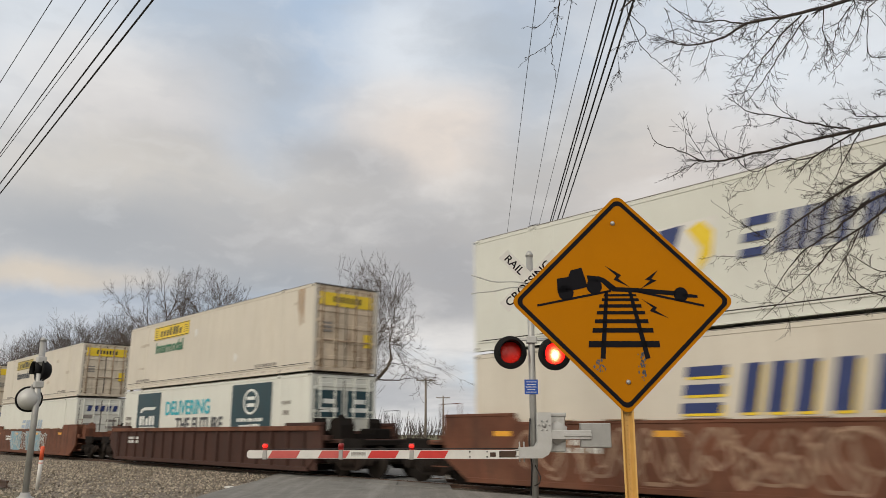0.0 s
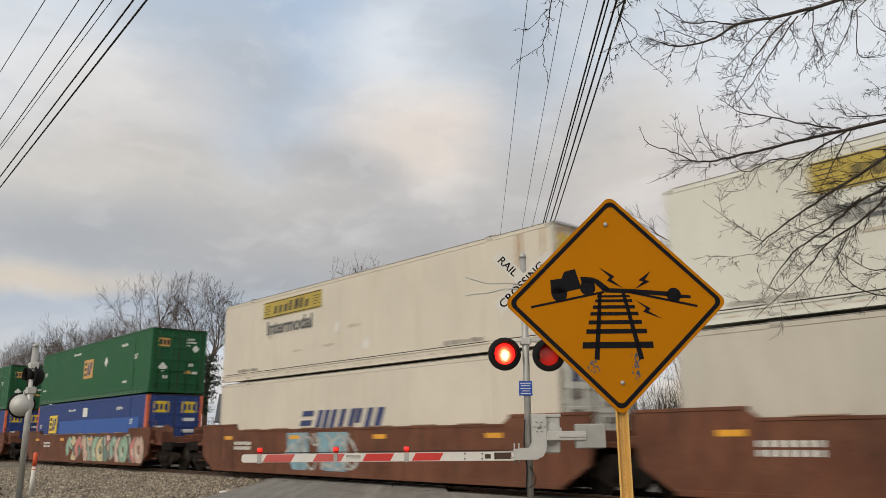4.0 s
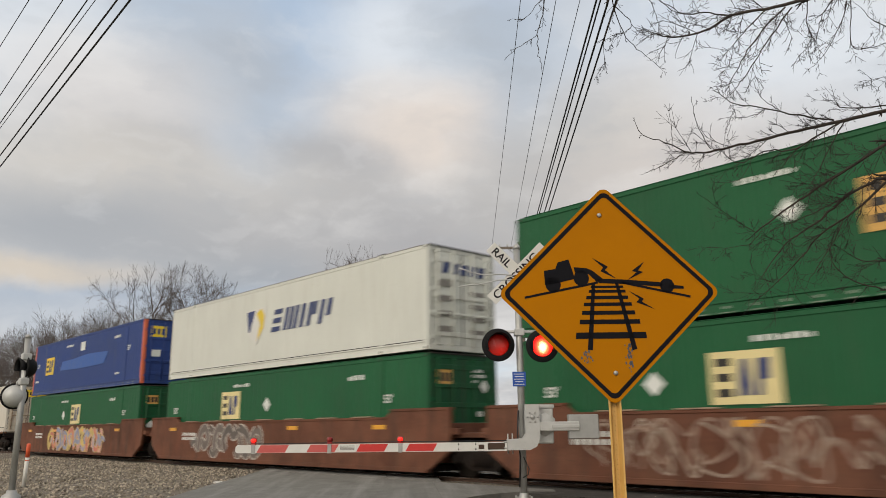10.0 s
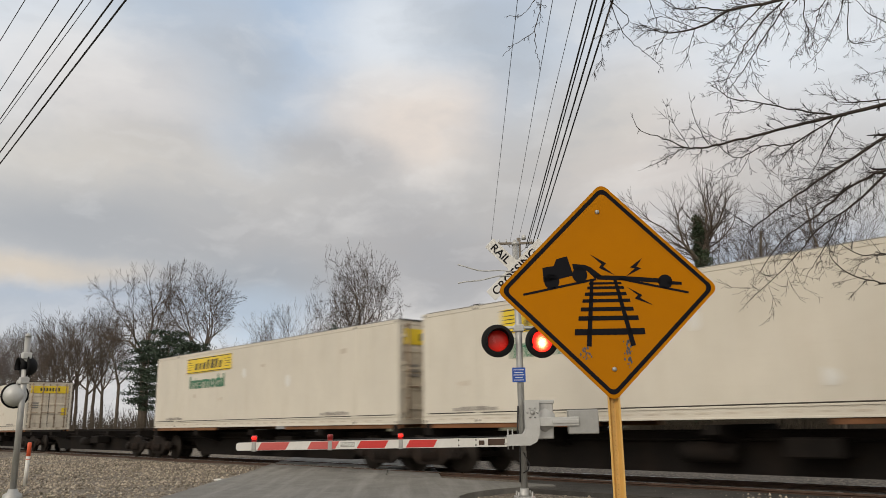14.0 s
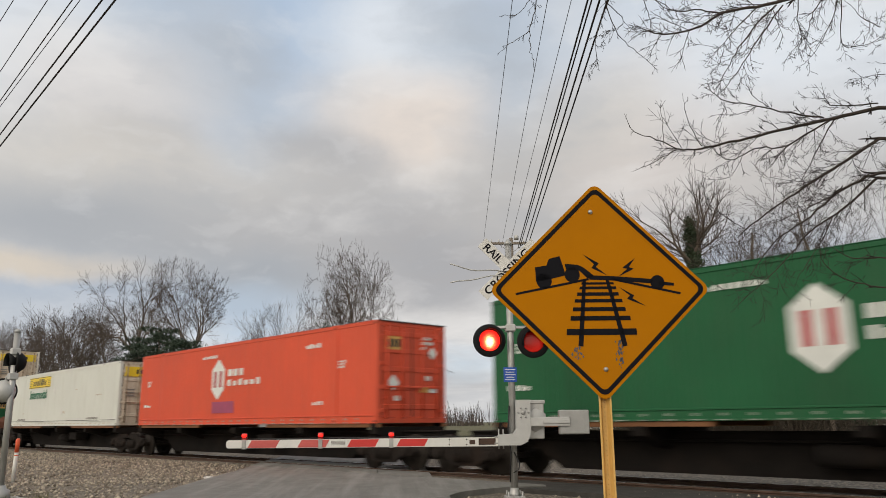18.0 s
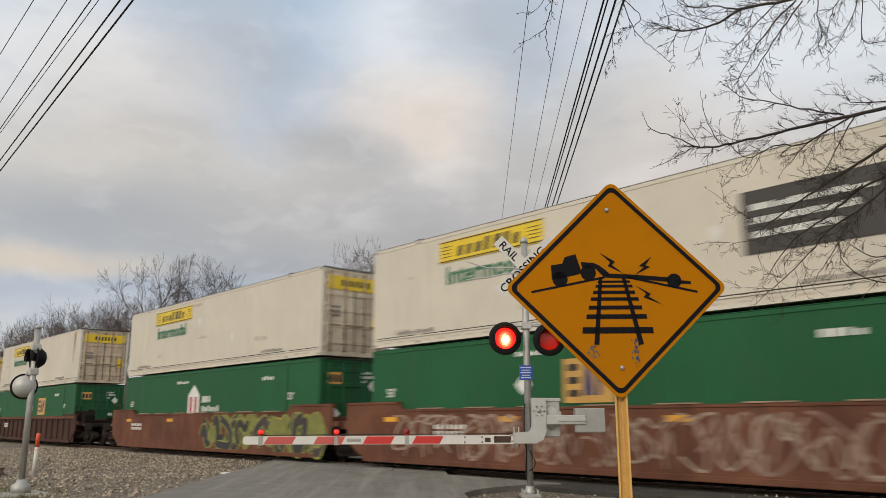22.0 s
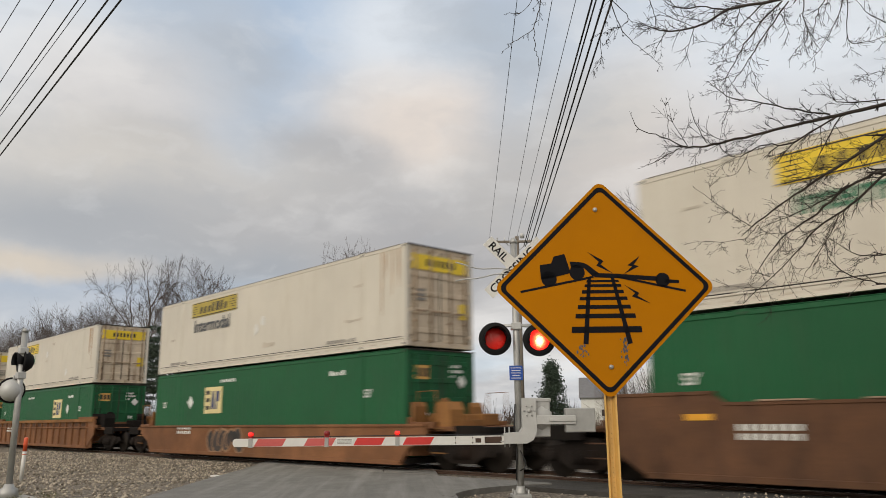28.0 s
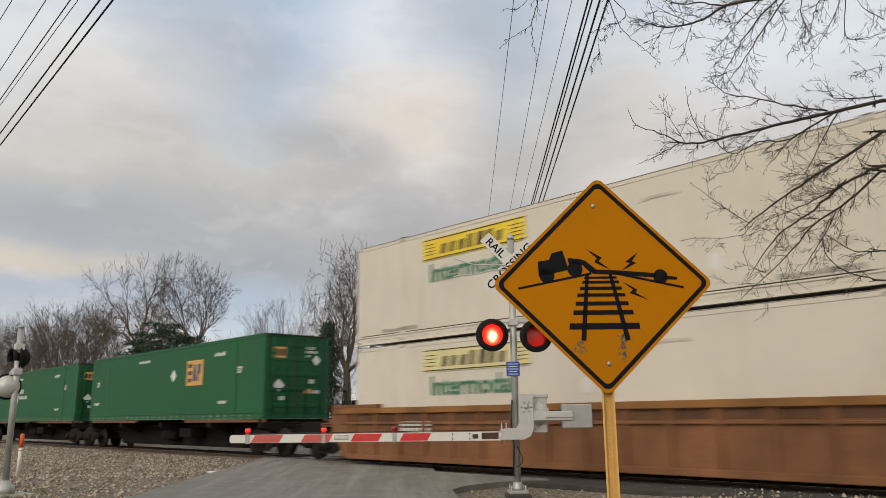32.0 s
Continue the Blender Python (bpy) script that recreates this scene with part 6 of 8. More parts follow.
for n, (off, car, low, high) in enumerate(TRAIN):
    mid = off + CL / 2
    if car[0] == "flat":
        unit, z = flat_car(car[1], low is not None), FLAT_Z
    else:
        unit, z = well_car(*car, reflect=True, seed=n), WELL_Z
    MOVING.append((unit, mid, 0.0))
    for spec in (low, high):
        if spec:
            b = container(spec[0])
            dress(b, spec[0], spec[1], n, spec is high)
            MOVING.append((b, mid, z))
            z += CH + 0.09


# ---- crossing signals and signs ----
FLASHERS = []
PERIOD, FIRST = 1.402, 0.10


def flash_rows(inverse, half):
    """Times at which a lamp is lit: dark for `half` seconds either side of each beat, or lit there if inverse."""
    rows = [(0.0, inverse)]
    t = FIRST
    while t < 32.6:
        for a, on in ((t - half - 0.03, not inverse), (t - half + 0.03, inverse), (t + half - 0.03, inverse), (t + half + 0.03, not inverse)):
            if 0.04 < a < 31.95:
                rows.append((round(a, 2), on))
        t += PERIOD
    rows.append((32.0, rows[-1][1]))
    return rows


def road_frame(x, y, z=0.0):
    """A pose whose -Y faces back along the road."""
    m = Matrix.Identity(4)
    m.col[0][:3], m.col[1][:3] = R, U
    m.col[3][:3] = (x, y, z)
    return m


def hood_shell(r, deep, cut, n):
    """A visor round the upper side of a lens, in one shell."""
    s = Shape()
    vs, fs = [], []
    for i in range(n + 1):
        a = math.radians(-25 + 230 * i / n)
        d = -deep + cut * abs(i / n - 0.5) * 2
        for q in (1.0, 0.96):
            vs += [(r * q * math.cos(a), 0.0, r * q * math.sin(a)), (r * q * math.cos(a), d, r * q * math.sin(a))]
    for i in range(n):
        o, e = 4 * i, 4 * i + 4
        fs += [(o, e, e + 1, o + 1), (o + 3, e + 3, e + 2, o + 2), (o + 1, e + 1, e + 3, o + 3), (o + 2, e + 2, e, o)]
    return s.add(vs, fs, True)


def flasher(parent, x, z, inverse, half, y=-0.12, scale=1.0):
    """A round crossing light with a black background disc, hood, lens and a lit element that comes and goes."""
    head = part("lamp_head", Shape().lathe([(0.20, 0.10), (0.16, 0.16), (0.02, 0.185), (0.0, 0.185)], 22, 1), M["black"], parent, "black lamp head", m=pose(x, y, z) @ Matrix.Scale(scale, 4))
    part("background_disc", Shape().lathe([(-0.004, 0.01), (-0.004, 0.19), (-0.012, 0.285), (0.0, 0.298), (0.012, 0.298), (0.014, 0.285), (0.008, 0.01)], 36, 1), M["black"], head)
    s = hood_shell(0.21, 0.30, 0.13, 18)
    part("hood", s, M["black"], head)
    part("lens", Shape().lathe([(-0.018, 0.02), (-0.016, 0.17), (-0.006, 0.195), (-0.002, 0.195)], 28, 1), M["led_off"], head, "dark red lens")
    lit = part("lit_element", Shape().lathe([(-0.034, 0.01), (-0.032, 0.13), (-0.024, 0.190), (-0.020, 0.190)], 28, 1), M["led_on"], head, "glowing red lens")
    FLASHERS.append((lit, Matrix(), flash_rows(inverse, half)))
    return head


def crossbuck(parent, z, length=1.42):
    cb = part("crossbuck", Shape().box(-0.06, 0.06, -0.10, -0.05, z - 0.2, z + 0.2), M["galv"], parent, "white crossbuck with black lettering")
    for ang, words, y in ((-45, (("RAIL", -0.63), ("ROAD", 0.16)), -0.105), (45, (("CROSSING", -0.635),), -0.112)):
        m = Matrix.Translation((0, y, z)) @ Matrix.Rotation(radians(-ang), 4, "Y")
        b = part("blade", Shape().box(-length / 2, length / 2, -0.002, 0.004, -0.115, 0.115, 0.002), M["white"], cb, m=m)
        for text, x in words:
            part("lettering", with_material(letters(text, 0.205, 0.001, 0.003), M["sign_black"]), None, b, m=pose(x, -0.004, -0.07) @ Matrix.Diagonal((1.15 if len(words) == 1 else 1.02, 1, 1, 1)))
    return cb


def crossing_signal():
    sig = thing("crossing_signal", "grey crossing signal mast with flashing red lamps and a crossbuck", "railway signal", m=road_frame(-9.5, 10.62, -0.08))
    part("mast", Shape().tube([(0, 0, 0.1), (0, 0, 4.55)], 0.062, 16).lathe([(4.55, 0.07), (4.6, 0.07), (4.66, 0.03)], 14, 2), M["galv"], sig)
    s = Shape().box(-0.17, 0.17, -0.17, 0.17, 0.0, 0.06, 0.01)
    s.lathe([(0.06, 0.11), (0.10, 0.10), (0.15, 0.08), (0.19, 0.075)], 16, 2)
    for x in (-0.12, 0.12):
        for y in (-0.12, 0.12):
            s.tube([(x, y, 0.0), (x, y, 0.14)], 0.016, 6)
    part("base_casting", s, M["galv"], sig)
    part("footing", Shape().box(-0.21, 0.21, -0.21, 0.21, -0.25, -0.002, 0.02), M["dark_tone"], sig)
    crossbuck(sig, 4.08)
    s = Shape().tube([(-0.42, -0.02, 2.98), (-0.1, -0.04, 3.0), (0.1, -0.04, 3.0), (0.42, -0.02, 2.98)], 0.022, 10)
    s.tube([(-0.40, -0.02, 2.98), (-0.40, 0.0, 2.78)], 0.022, 8)
    s.tube([(0.40, -0.02, 2.98), (0.40, 0.0, 2.78)], 0.022, 8)
    s.tube([(-0.42, 0.03, 3.03), (0.42, 0.03, 3.03)], 0.012, 8)
    s.box(-0.09, 0.09, -0.09, 0.09, 2.93, 3.06, 0.015)
    part("lamp_arm", s, M["alu"], sig)
    flasher(sig, -0.40, 2.76, False, 0.25, -0.10)
    flasher(sig, 0.40, 2.74, True, 0.29, -0.10)
    blue = part("notice_plate", Shape().box(-0.155, 0.085, -0.085, -0.078, 2.02, 2.28, 0.002), M["blue_sign"], sig, "small blue notice plate with white bars")
    s = Shape()
    for i in range(5):
        w = (0.19, 0.16, 0.19, 0.14, 0.18)[i]
        s.box(-0.035 - w / 2, -0.035 + w / 2, -0.088, -0.084, 2.232 - i * 0.045, 2.244 - i * 0.045, 0.001)
    tagged(part("notice_line", s, M["ink_white"], blue), kind="stuff")
    # two bent straps below the crossbuck
    for dz, sp in ((0.05, 0.12), (-0.04, -0.14)):
        pts = [(-0.1 - 1.0 * i / 8, -0.12, 3.98 + dz + sp * (i / 8) ** 2 + 0.02 * math.sin(i)) for i in range(9)]
        part("strap", Shape().tube(pts, 0.012, 6), M["alu"], sig, "thin bent metal strap")
    s = Shape()
    s.tube([(-0.07, -0.08, 1.6), (-0.10, -0.10, 1.2), (-0.06, -0.09, 0.8), (-0.08, -0.07, 0.3)], 0.014, 6)
    s.tube([(0.0, -0.075, 0.8), (0.09, -0.10, 0.6), (0.07, -0.08, 0.5), (-0.02, -0.08, 0.45)], 0.010, 6)
    part("cable", s, M["wire"], sig)
    return sig


def crossing_gate():
    g = thing("crossing_gate", "lowered red and white striped crossing gate with red lamps", "railway gate", m=road_frame(-9.5, 10.62, -0.08))
    # mechanism box behind the bracket
    mech = part("mechanism_box", Shape().box(0.22, 0.56, -0.06, 0.34, 1.02, 1.66, 0.02).box(0.20, 0.58, -0.08, 0.36, 1.63, 1.70, 0.015), M["alu"], g, "grey mechanism box")
    part("side_plate", Shape().lathe([(-0.075, 0.20), (-0.06, 0.21), (-0.04, 0.21)], 6, 1, pose(0.4, -0.02, 1.35)), M["alu"], mech)
    # bent bracket that holds the arm
    out = [(-0.30, 0.92), (-0.30, 1.10), (-0.02, 1.12), (0.03, 1.20), (0.03, 1.70), (0.28, 1.70), (0.28, 1.12), (0.22, 0.98), (0.10, 0.92)]
    br = part("arm_bracket", Shape().prism(out, -0.24, -0.10, 1), M["alu"], g, "curved grey arm bracket")
    for k in range(7):
        a = k * math.pi / 3
        q = 0.09 if k < 6 else 0.0
        part("bolt", Shape().lathe([(-0.262, 0.016 if k < 6 else 0.035), (-0.24, 0.018 if k < 6 else 0.045)], 10, 1, pose(0.155 + q * math.cos(a), 0, 1.48 + q * math.sin(a))), M["galv"], br)
    for z in (0.96, 1.06):
        part("clamp_rod", Shape().tube([(-0.36, -0.2, z), (-0.2, -0.2, z)], 0.014, 6), M["galv"], br)
    for x in (-0.28, -0.2):
        part("clamp_rod", Shape().tube([(x, -0.17, 0.86), (x, -0.17, 1.2)], 0.012, 6), M["galv"], br)
    # counterweight on the other side of the pivot
    cw = part("counterweight", Shape().box(0.80, 1.34, -0.20, -0.06, 1.10, 1.52, 0.015), M["galv"], g, "grey-green counterweight plate")
    part("counterweight_arm", Shape().box(0.28, 0.98, -0.24, -0.20, 1.24, 1.40, 0.01).box(0.5, 0.98, -0.26, -0.235, 1.29, 1.35, 0.005), M["alu"], g)
    # the arm, thinner to its tip
    x0, x1 = -0.30, -4.98

    def z_at(x):
        k = (x - x0) / (x1 - x0)
        return 0.985 + 0.0 * k, 0.077 - 0.010 * k
    (c0, h0), (c1, h1) = z_at(x0), z_at(x1)
    arm = part("gate_arm", Shape().prism([(x0, c0 - h0), (x0, c0 + h0), (x1 + 0.03, c1 + h1), (x1, c1 + h1 - 0.03), (x1, c1 - h1 + 0.03), (x1 + 0.03, c1 - h1)], -0.20, -0.14, 1), M["white"], g, "white arm with red bands")
    for k in range(4):
        a = -4.62 + 0.85 * k
        w = 0.48
        lo, hi = c1 - h1 + 0.004, c1 + h1 - 0.004
        part("red_band", Shape().prism([(a, lo), (a + w, lo), (a + w + 0.07, hi), (a + 0.07, hi)], -0.204, -0.19, 1), M["red" if k > 1 else "red_tape"], arm)
    part("maker_plate", Shape().box(-3.22, -2.92, -0.203, -0.19, 0.945, 1.035, 0.001), M["ink_white"], arm)
    s = Shape()
    for i in range(4):
        s.box(-3.20, -2.95, -0.206, -0.2, 0.955 + i * 0.02, 0.965 + i * 0.02, 0.0005)
    tagged(part("notice_line", s, M["ink_grey"], arm), kind="stuff")
    for x in (-1.15, -0.85, -0.62):
        for z in (0.945, 1.03):
            part("bolt", Shape().lathe([(-0.212, 0.012), (-0.2, 0.014)], 8, 1, pose(x, 0, z)), M["black"], arm)
    part("arm_splice", Shape().box(-0.64, -0.34, -0.209, -0.13, 0.935, 1.045, 0.006), M["rail"], arm, "rusty clamp plate on the arm")
    part("arm_splice", Shape().box(-0.80, -0.70, -0.207, -0.13, 0.945, 1.02, 0.006), M["rail"], arm)
    s = Shape().tube([(-0.3, -0.17, 1.085), (-1.5, -0.17, 1.083), (-3.0, -0.17, 1.078), (-4.7, -0.17, 1.07)], 0.008, 6)
    part("lamp_cable", s, M["wire"], arm)
    for x, steady, inverse, half in ((-4.68, True, False, 0), (-3.38, False, False, 0.28), (-2.16, False, True, 0.40)):
        lamp = part("gate_lamp", Shape().box(x - 0.045, x + 0.045, -0.19, -0.12, 1.05, 1.09, 0.008).lathe([(1.09, 0.04), (1.10, 0.052), (1.15, 0.052), (1.17, 0.035)], 14, 2, Matrix.Translation((x, -0.15, 0))), M["gate_red"], g, "small red gate lamp")
        part("clamp", Shape().box(x - 0.035, x + 0.035, -0.212, -0.13, 0.9, 1.06, 0.005), M["galv"], lamp)
        lit = part("lit_element", Shape().lathe([(1.095, 0.02), (1.11, 0.045), (1.14, 0.045), (1.155, 0.02)], 14, 2, Matrix.Translation((x, -0.19, 0))), M["led_on"], lamp, "glowing red lens")
        if not steady:
            FLASHERS.append((lit, Matrix(), flash_rows(inverse, half)))
    return g


def side_signal():
    """The second mast, seen from behind and from the side."""
    sig = thing("crossing_signal", "weathered steel signal mast with two lamp heads, seen from behind", "railway signal", m=pose(-16.75, 4.33, -0.10))
    part("mast", Shape().tube([(0, 0, 0.2), (0.0, 0.0, 3.12)], 0.058, 14).lathe([(3.12, 0.066), (3.17, 0.06), (3.2, 0.02)], 14, 2), M["galv"], sig)
    s = Shape().lathe([(0.0, 0.19), (0.16, 0.17), (0.20, 0.10), (0.26, 0.085)], 12, 2)
    part("base_casting", s, M["galv"], sig)
    part("footing", Shape().box(-0.42, 0.42, -0.42, 0.42, -0.3, 0.02, 0.03), M["concrete"], sig)
    part("lamp_arm", Shape().tube([(0, 0, 2.28), (-0.10, -0.08, 2.28), (-0.12, -0.09, 2.12)], 0.025, 8).box(-0.08, 0.08, -0.08, 0.08, 2.22, 2.34, 0.01), M["alu"], sig)
    part("lamp_arm", Shape().tube([(0, 0, 2.76), (-0.07, 0.01, 2.76), (-0.08, 0.02, 2.66)], 0.025, 8).box(-0.08, 0.08, -0.08, 0.08, 2.70, 2.82, 0.01), M["alu"], sig)
    for x, y, z, turn, label in ((-0.09, 0.01, 2.56, 4, "black lamp head turned towards the road"), (-0.14, -0.10, 2.0, 268, "lamp head showing its grey back")):
        m = pose(x, y, z, 0, 0, turn)
        h = part("lamp_head", Shape().lathe([(0.22, 0.06), (0.19, 0.13), (0.10, 0.20), (0.02, 0.215), (0.0, 0.215)], 22, 1), M["alu" if turn > 90 else "black"], sig, label, m=m)
        part("background_disc", Shape().lathe([(-0.012, 0.12), (-0.014, 0.245), (0.0, 0.25), (0.012, 0.245), (0.01, 0.12)], 30, 1), M["black"], h)
        s = hood_shell(0.17, 0.24 if turn > 90 else 0.13, 0.0, 14)
        part("hood", s, M["alu" if turn > 90 else "black"], h)
        part("lens", Shape().lathe([(-0.012, 0.02), (-0.01, 0.15), (0.0, 0.16)], 20, 1), M["led_off"], h)
    return sig


def far_signal():
    """The signal beyond the track, seen between the cars."""
    sig = thing("crossing_signal", "far crossing signal mast with red lamps beyond the track", "railway signal", m=road_frame(-31.3, 20.2, -0.1))
    part("mast", Shape().tube([(0, 0, 0.0), (0, 0, 4.2)], 0.06, 12), M["galv"], sig)
    part("footing", Shape().box(-0.3, 0.3, -0.3, 0.3, -0.25, 0.02, 0.02), M["concrete"], sig)
    part("lamp_arm", Shape().tube([(-0.42, 0, 2.5), (0.42, 0, 2.5)], 0.03, 8).tube([(-.4, 0, 2.5), (-.4, 0, 2.3)], .02, 6).tube([(.4, 0, 2.5), (.4, 0, 2.3)], .02, 6), M["alu"], sig)
    flasher(sig, -0.40, 2.25, True, 0.36)
    flasher(sig, 0.40, 2.25, False, 0.25)
    for ang, y in ((-45, 0.08), (45, 0.095)):
        part("blade", Shape().box(-0.6, 0.6, -0.004, 0.004, -0.11, 0.11, 0.002), M["galv"], sig, m=Matrix.Translation((0, y, 3.6)) @ Matrix.Rotation(radians(-ang), 4, "Y"))
    return sig


def warning_sign():
    """The diamond sign close to the camera."""
    m = Matrix.Identity(4)
    rs = Vector((0.683, 0.730, 0)).normalized()
    m.col[0][:3], m.col[1][:3] = rs, Vector((-rs.y, rs.x, 0))
    m.col[3][:3] = (-2.59, 3.67, -0.12)
    sg = thing("warning_sign", "amber diamond road sign with black crossing symbol on yellow post", "road sign", m=m)
    zc = 2.10

    def diamond(half, corner, y0, y1):
        pts = []
        for k in range(4):
            a = k * math.pi / 2
            for j in range(7):
                b = a - math.pi / 4 + (math.pi / 2) * j / 6
                cx, cz = (half - corner * math.sqrt(2)) * math.cos(a), (half - corner * math.sqrt(2)) * math.sin(a)
                pts.append((cx + corner * math.cos(b), zc + cz + corner * math.sin(b)))
        return Shape().prism(pts, y0, y1, 1)
    K, KX, zs = 0.00324, 0.00313, zc - 0.017

    def P(*pts):
        return [((x - 1102) * KX - 0.010, zs + (543 - y) * K) for x, y in pts]
    panel = part("panel", diamond(0.636, 0.045, -0.003, 0.003), M["sign_yellow"], sg, "amber reflective diamond panel")
    # black border band
    s = Shape()

    def loop(half, corner):
        out = []
        for k in range(4):
            a = k * math.pi / 2
            for j in range(7):
                b = a - math.pi / 4 + (math.pi / 2) * j / 6
                c = half - corner * math.sqrt(2)
                out.append((c * math.cos(a) + corner * math.cos(b), zc + c * math.sin(a) + corner * math.sin(b)))
        return out
    o, i_ = loop(0.611, 0.040), loop(0.578, 0.030)
    n = len(o)
    s.add([(x, -0.0045, z) for x, z in o] + [(x, -0.0045, z) for x, z in i_] + [(x, -0.0032, z) for x, z in o] + [(x, -0.0032, z) for x, z in i_],
          [(k, (k + 1) % n, n + (k + 1) % n, n + k) for k in range(n)] + [(2 * n + k, 2 * n + (k + 1) % n, (k + 1) % n, k) for k in range(n)])
    part("border", s, M["sign_black"], panel)

    def ink(name, *polys):
        s = Shape()
        for p in polys:
            s.prism(p, -0.0048, -0.0031, 1)
        part(name, s, M["sign_black"], panel)

    def disc(x, y, r):
        return P(*[(x + r * math.cos(a * math.pi / 12), y + r * math.sin(a * math.pi / 12)) for a in range(24)])

    def line(x0, y0, x1, y1, w0, w1=None):
        w1 = w1 or w0
        d = Vector((x1 - x0, y1 - y0)).normalized()
        q = Vector((-d.y, d.x))
        return P((x0 + q.x * w0 / 2, y0 + q.y * w0 / 2), (x1 + q.x * w1 / 2, y1 + q.y * w1 / 2), (x1 - q.x * w1 / 2, y1 - q.y * w1 / 2), (x0 - q.x * w0 / 2, y0 - q.y * w0 / 2))
    ink("tractor_symbol", P((988, 497), (1009, 494), (1014, 482), (1034, 477), (1041, 500), (1044, 512), (1000, 522), (989, 523)), disc(1004, 522, 14), disc(1056, 511, 14),
        P((1043, 491), (1066, 493), (1076, 497), (1096, 513), (1084, 518), (1070, 504), (1045, 501)))
    ink("trailer_symbol", P((1083, 512), (1130, 514), (1205, 520), (1205, 528), (1130, 522), (1088, 520)), disc(1212, 526, 13), P((1215, 524), (1242, 527), (1242, 532), (1215, 531)))
    ink("slope_symbol", line(951, 545, 1086, 519, 4), line(1128, 519, 1253, 546, 4))
    ink("rail_symbol", line(1078, 520, 1066, 638, 6, 9), line(1120, 520, 1146, 638, 6, 9))
    for y, a, b, w in ((527, 1073, 1131, 4), (535, 1069, 1135, 5), (546, 1064, 1139, 6), (558, 1059, 1145, 6), (573, 1055, 1150, 7), (589, 1050, 1158, 8), (613, 1042, 1168, 11)):
        ink("tie_symbol", P((a, y - w / 2), (b, y - w / 2), (b + 1, y + w / 2), (a - 1, y + w / 2)))
    ink("spark_symbol", P((1077, 474), (1106, 491), (1100, 497), (1121, 513), (1092, 499), (1097, 492)), )
    ink("spark_symbol", P((1173, 482), (1149, 499), (1158, 501), (1141, 515), (1170, 501), (1161, 498)))
    ink("spark_symbol", P((1141, 534), (1168, 549), (1164, 554), (1188, 568), (1154, 555), (1160, 549)))
    for z, x in ((zs + (543 - 396) * K, -0.032), (zs + (543 - 678) * K, 0.012)):
        part("bolt", Shape().lathe([(-0.014, 0.006), (-0.010, 0.012), (-0.003, 0.014)], 12, 1, pose(x, 0, z)), M["galv"], panel)
    # scuffs below the symbol
    rnd = random.Random(9)
    s = Shape()
    for k in range(64):
        x, y = (1138 + rnd.gauss(0, 4), rnd.uniform(628, 684)) if k < 44 else (1062 + rnd.gauss(0, 5), rnd.uniform(640, 662))
        r = rnd.uniform(0.6, 2.2)
        s.prism(P((x - r, y), (x, y - r * 1.8), (x + r, y), (x, y + r * 1.8)), -0.0044, -0.0031, 1)
    tagged(part("scuff", s, M["ink_grey_dark"], panel), kind="stuff")
    # channel post with punched holes
    s = Shape().prism([(-0.035, 0.006), (-0.026, 0.006), (-0.012, 0.036), (0.012, 0.036), (0.026, 0.006), (0.035, 0.006), (0.035, 0.012), (0.029, 0.012), (0.015, 0.043), (-0.015, 0.043), (-0.029, 0.012), (-0.035, 0.012)], 0.0, zc + 0.45, 2)
    post = part("post", s, M["post_yellow"], sg, "yellow painted channel post")
    s = Shape()
    for k in range(40):
        s.lathe([(0.030, 0.0022), (0.0362, 0.0022)], 6, 1, pose(0, 0, 0.45 + k * 0.026))
    tagged(part("post_hole", s, M["post_hole"], post), kind="stuff")


def marker_post():
    mk = thing("marker_post", "slim white marker post with an orange-red top", "marker post", m=pose(-22.0, 5.95, -0.12, 0, 4, 0))
    part("post", Shape().lathe([(0, 0.05), (0.72, 0.05)], 12, 2), M["white"], mk)
    part("cap", Shape().lathe([(0.722, 0.051), (1.04, 0.051), (1.06, 0.03)], 12, 2), M["marker_red"], mk, "orange-red top")
    part("band", Shape().lathe([(0.64, 0.052), (0.66, 0.052)], 12, 2), M["marker_red"], mk)


M["post_hole"] = material("brown_post_hole", (0.38, 0.21, 0.06), 0.7, vary=0.2)
crossing_signal()
crossing_gate()
side_signal()
far_signal()
warning_sign()
marker_post()
tagged(part("paper_scrap", Shape().prism([(-0.16, -0.06), (0.05, -0.10), (0.18, 0.02), (0.02, 0.09), (-0.12, 0.05)], 0, 0.035, 2), M["white"], m=pose(-19.06, 9.73, -0.10, 6, 4, 20)), "scrap of white litter on the gravel", "litter")


def grass_tufts():
    """Thin dry grass round the foot of the mast beside the gravel."""
    rnd = random.Random(31)
    s = Shape()
    for _ in range(240):
        c = Vector((-17.3 + rnd.gauss(0, 1.1), 3.6 + rnd.gauss(0, 0.55), -0.14))
        for k in range(9):
            a, l = rnd.uniform(0, 6.283), rnd.uniform(0.05, 0.16)
            p = c + Vector((rnd.gauss(0, 0.05), rnd.gauss(0, 0.05), 0))
            q = p + Vector((math.cos(a) * l * 0.6, math.sin(a) * l * 0.6, l))
            w = Vector((-math.sin(a), math.cos(a), 0)) * 0.005
            s.add([p - w, p + w, q], [(0, 1, 2)])
    tagged(part("grass", s, M["grass"]), "thin yellow-green grass round the mast foot", "grass", kind="stuff")


M["grass"] = material("yellow_green_grass", (0.16, 0.16, 0.055), 0.8, vary=0.4, scale=2, bump=0.0)
grass_tufts()


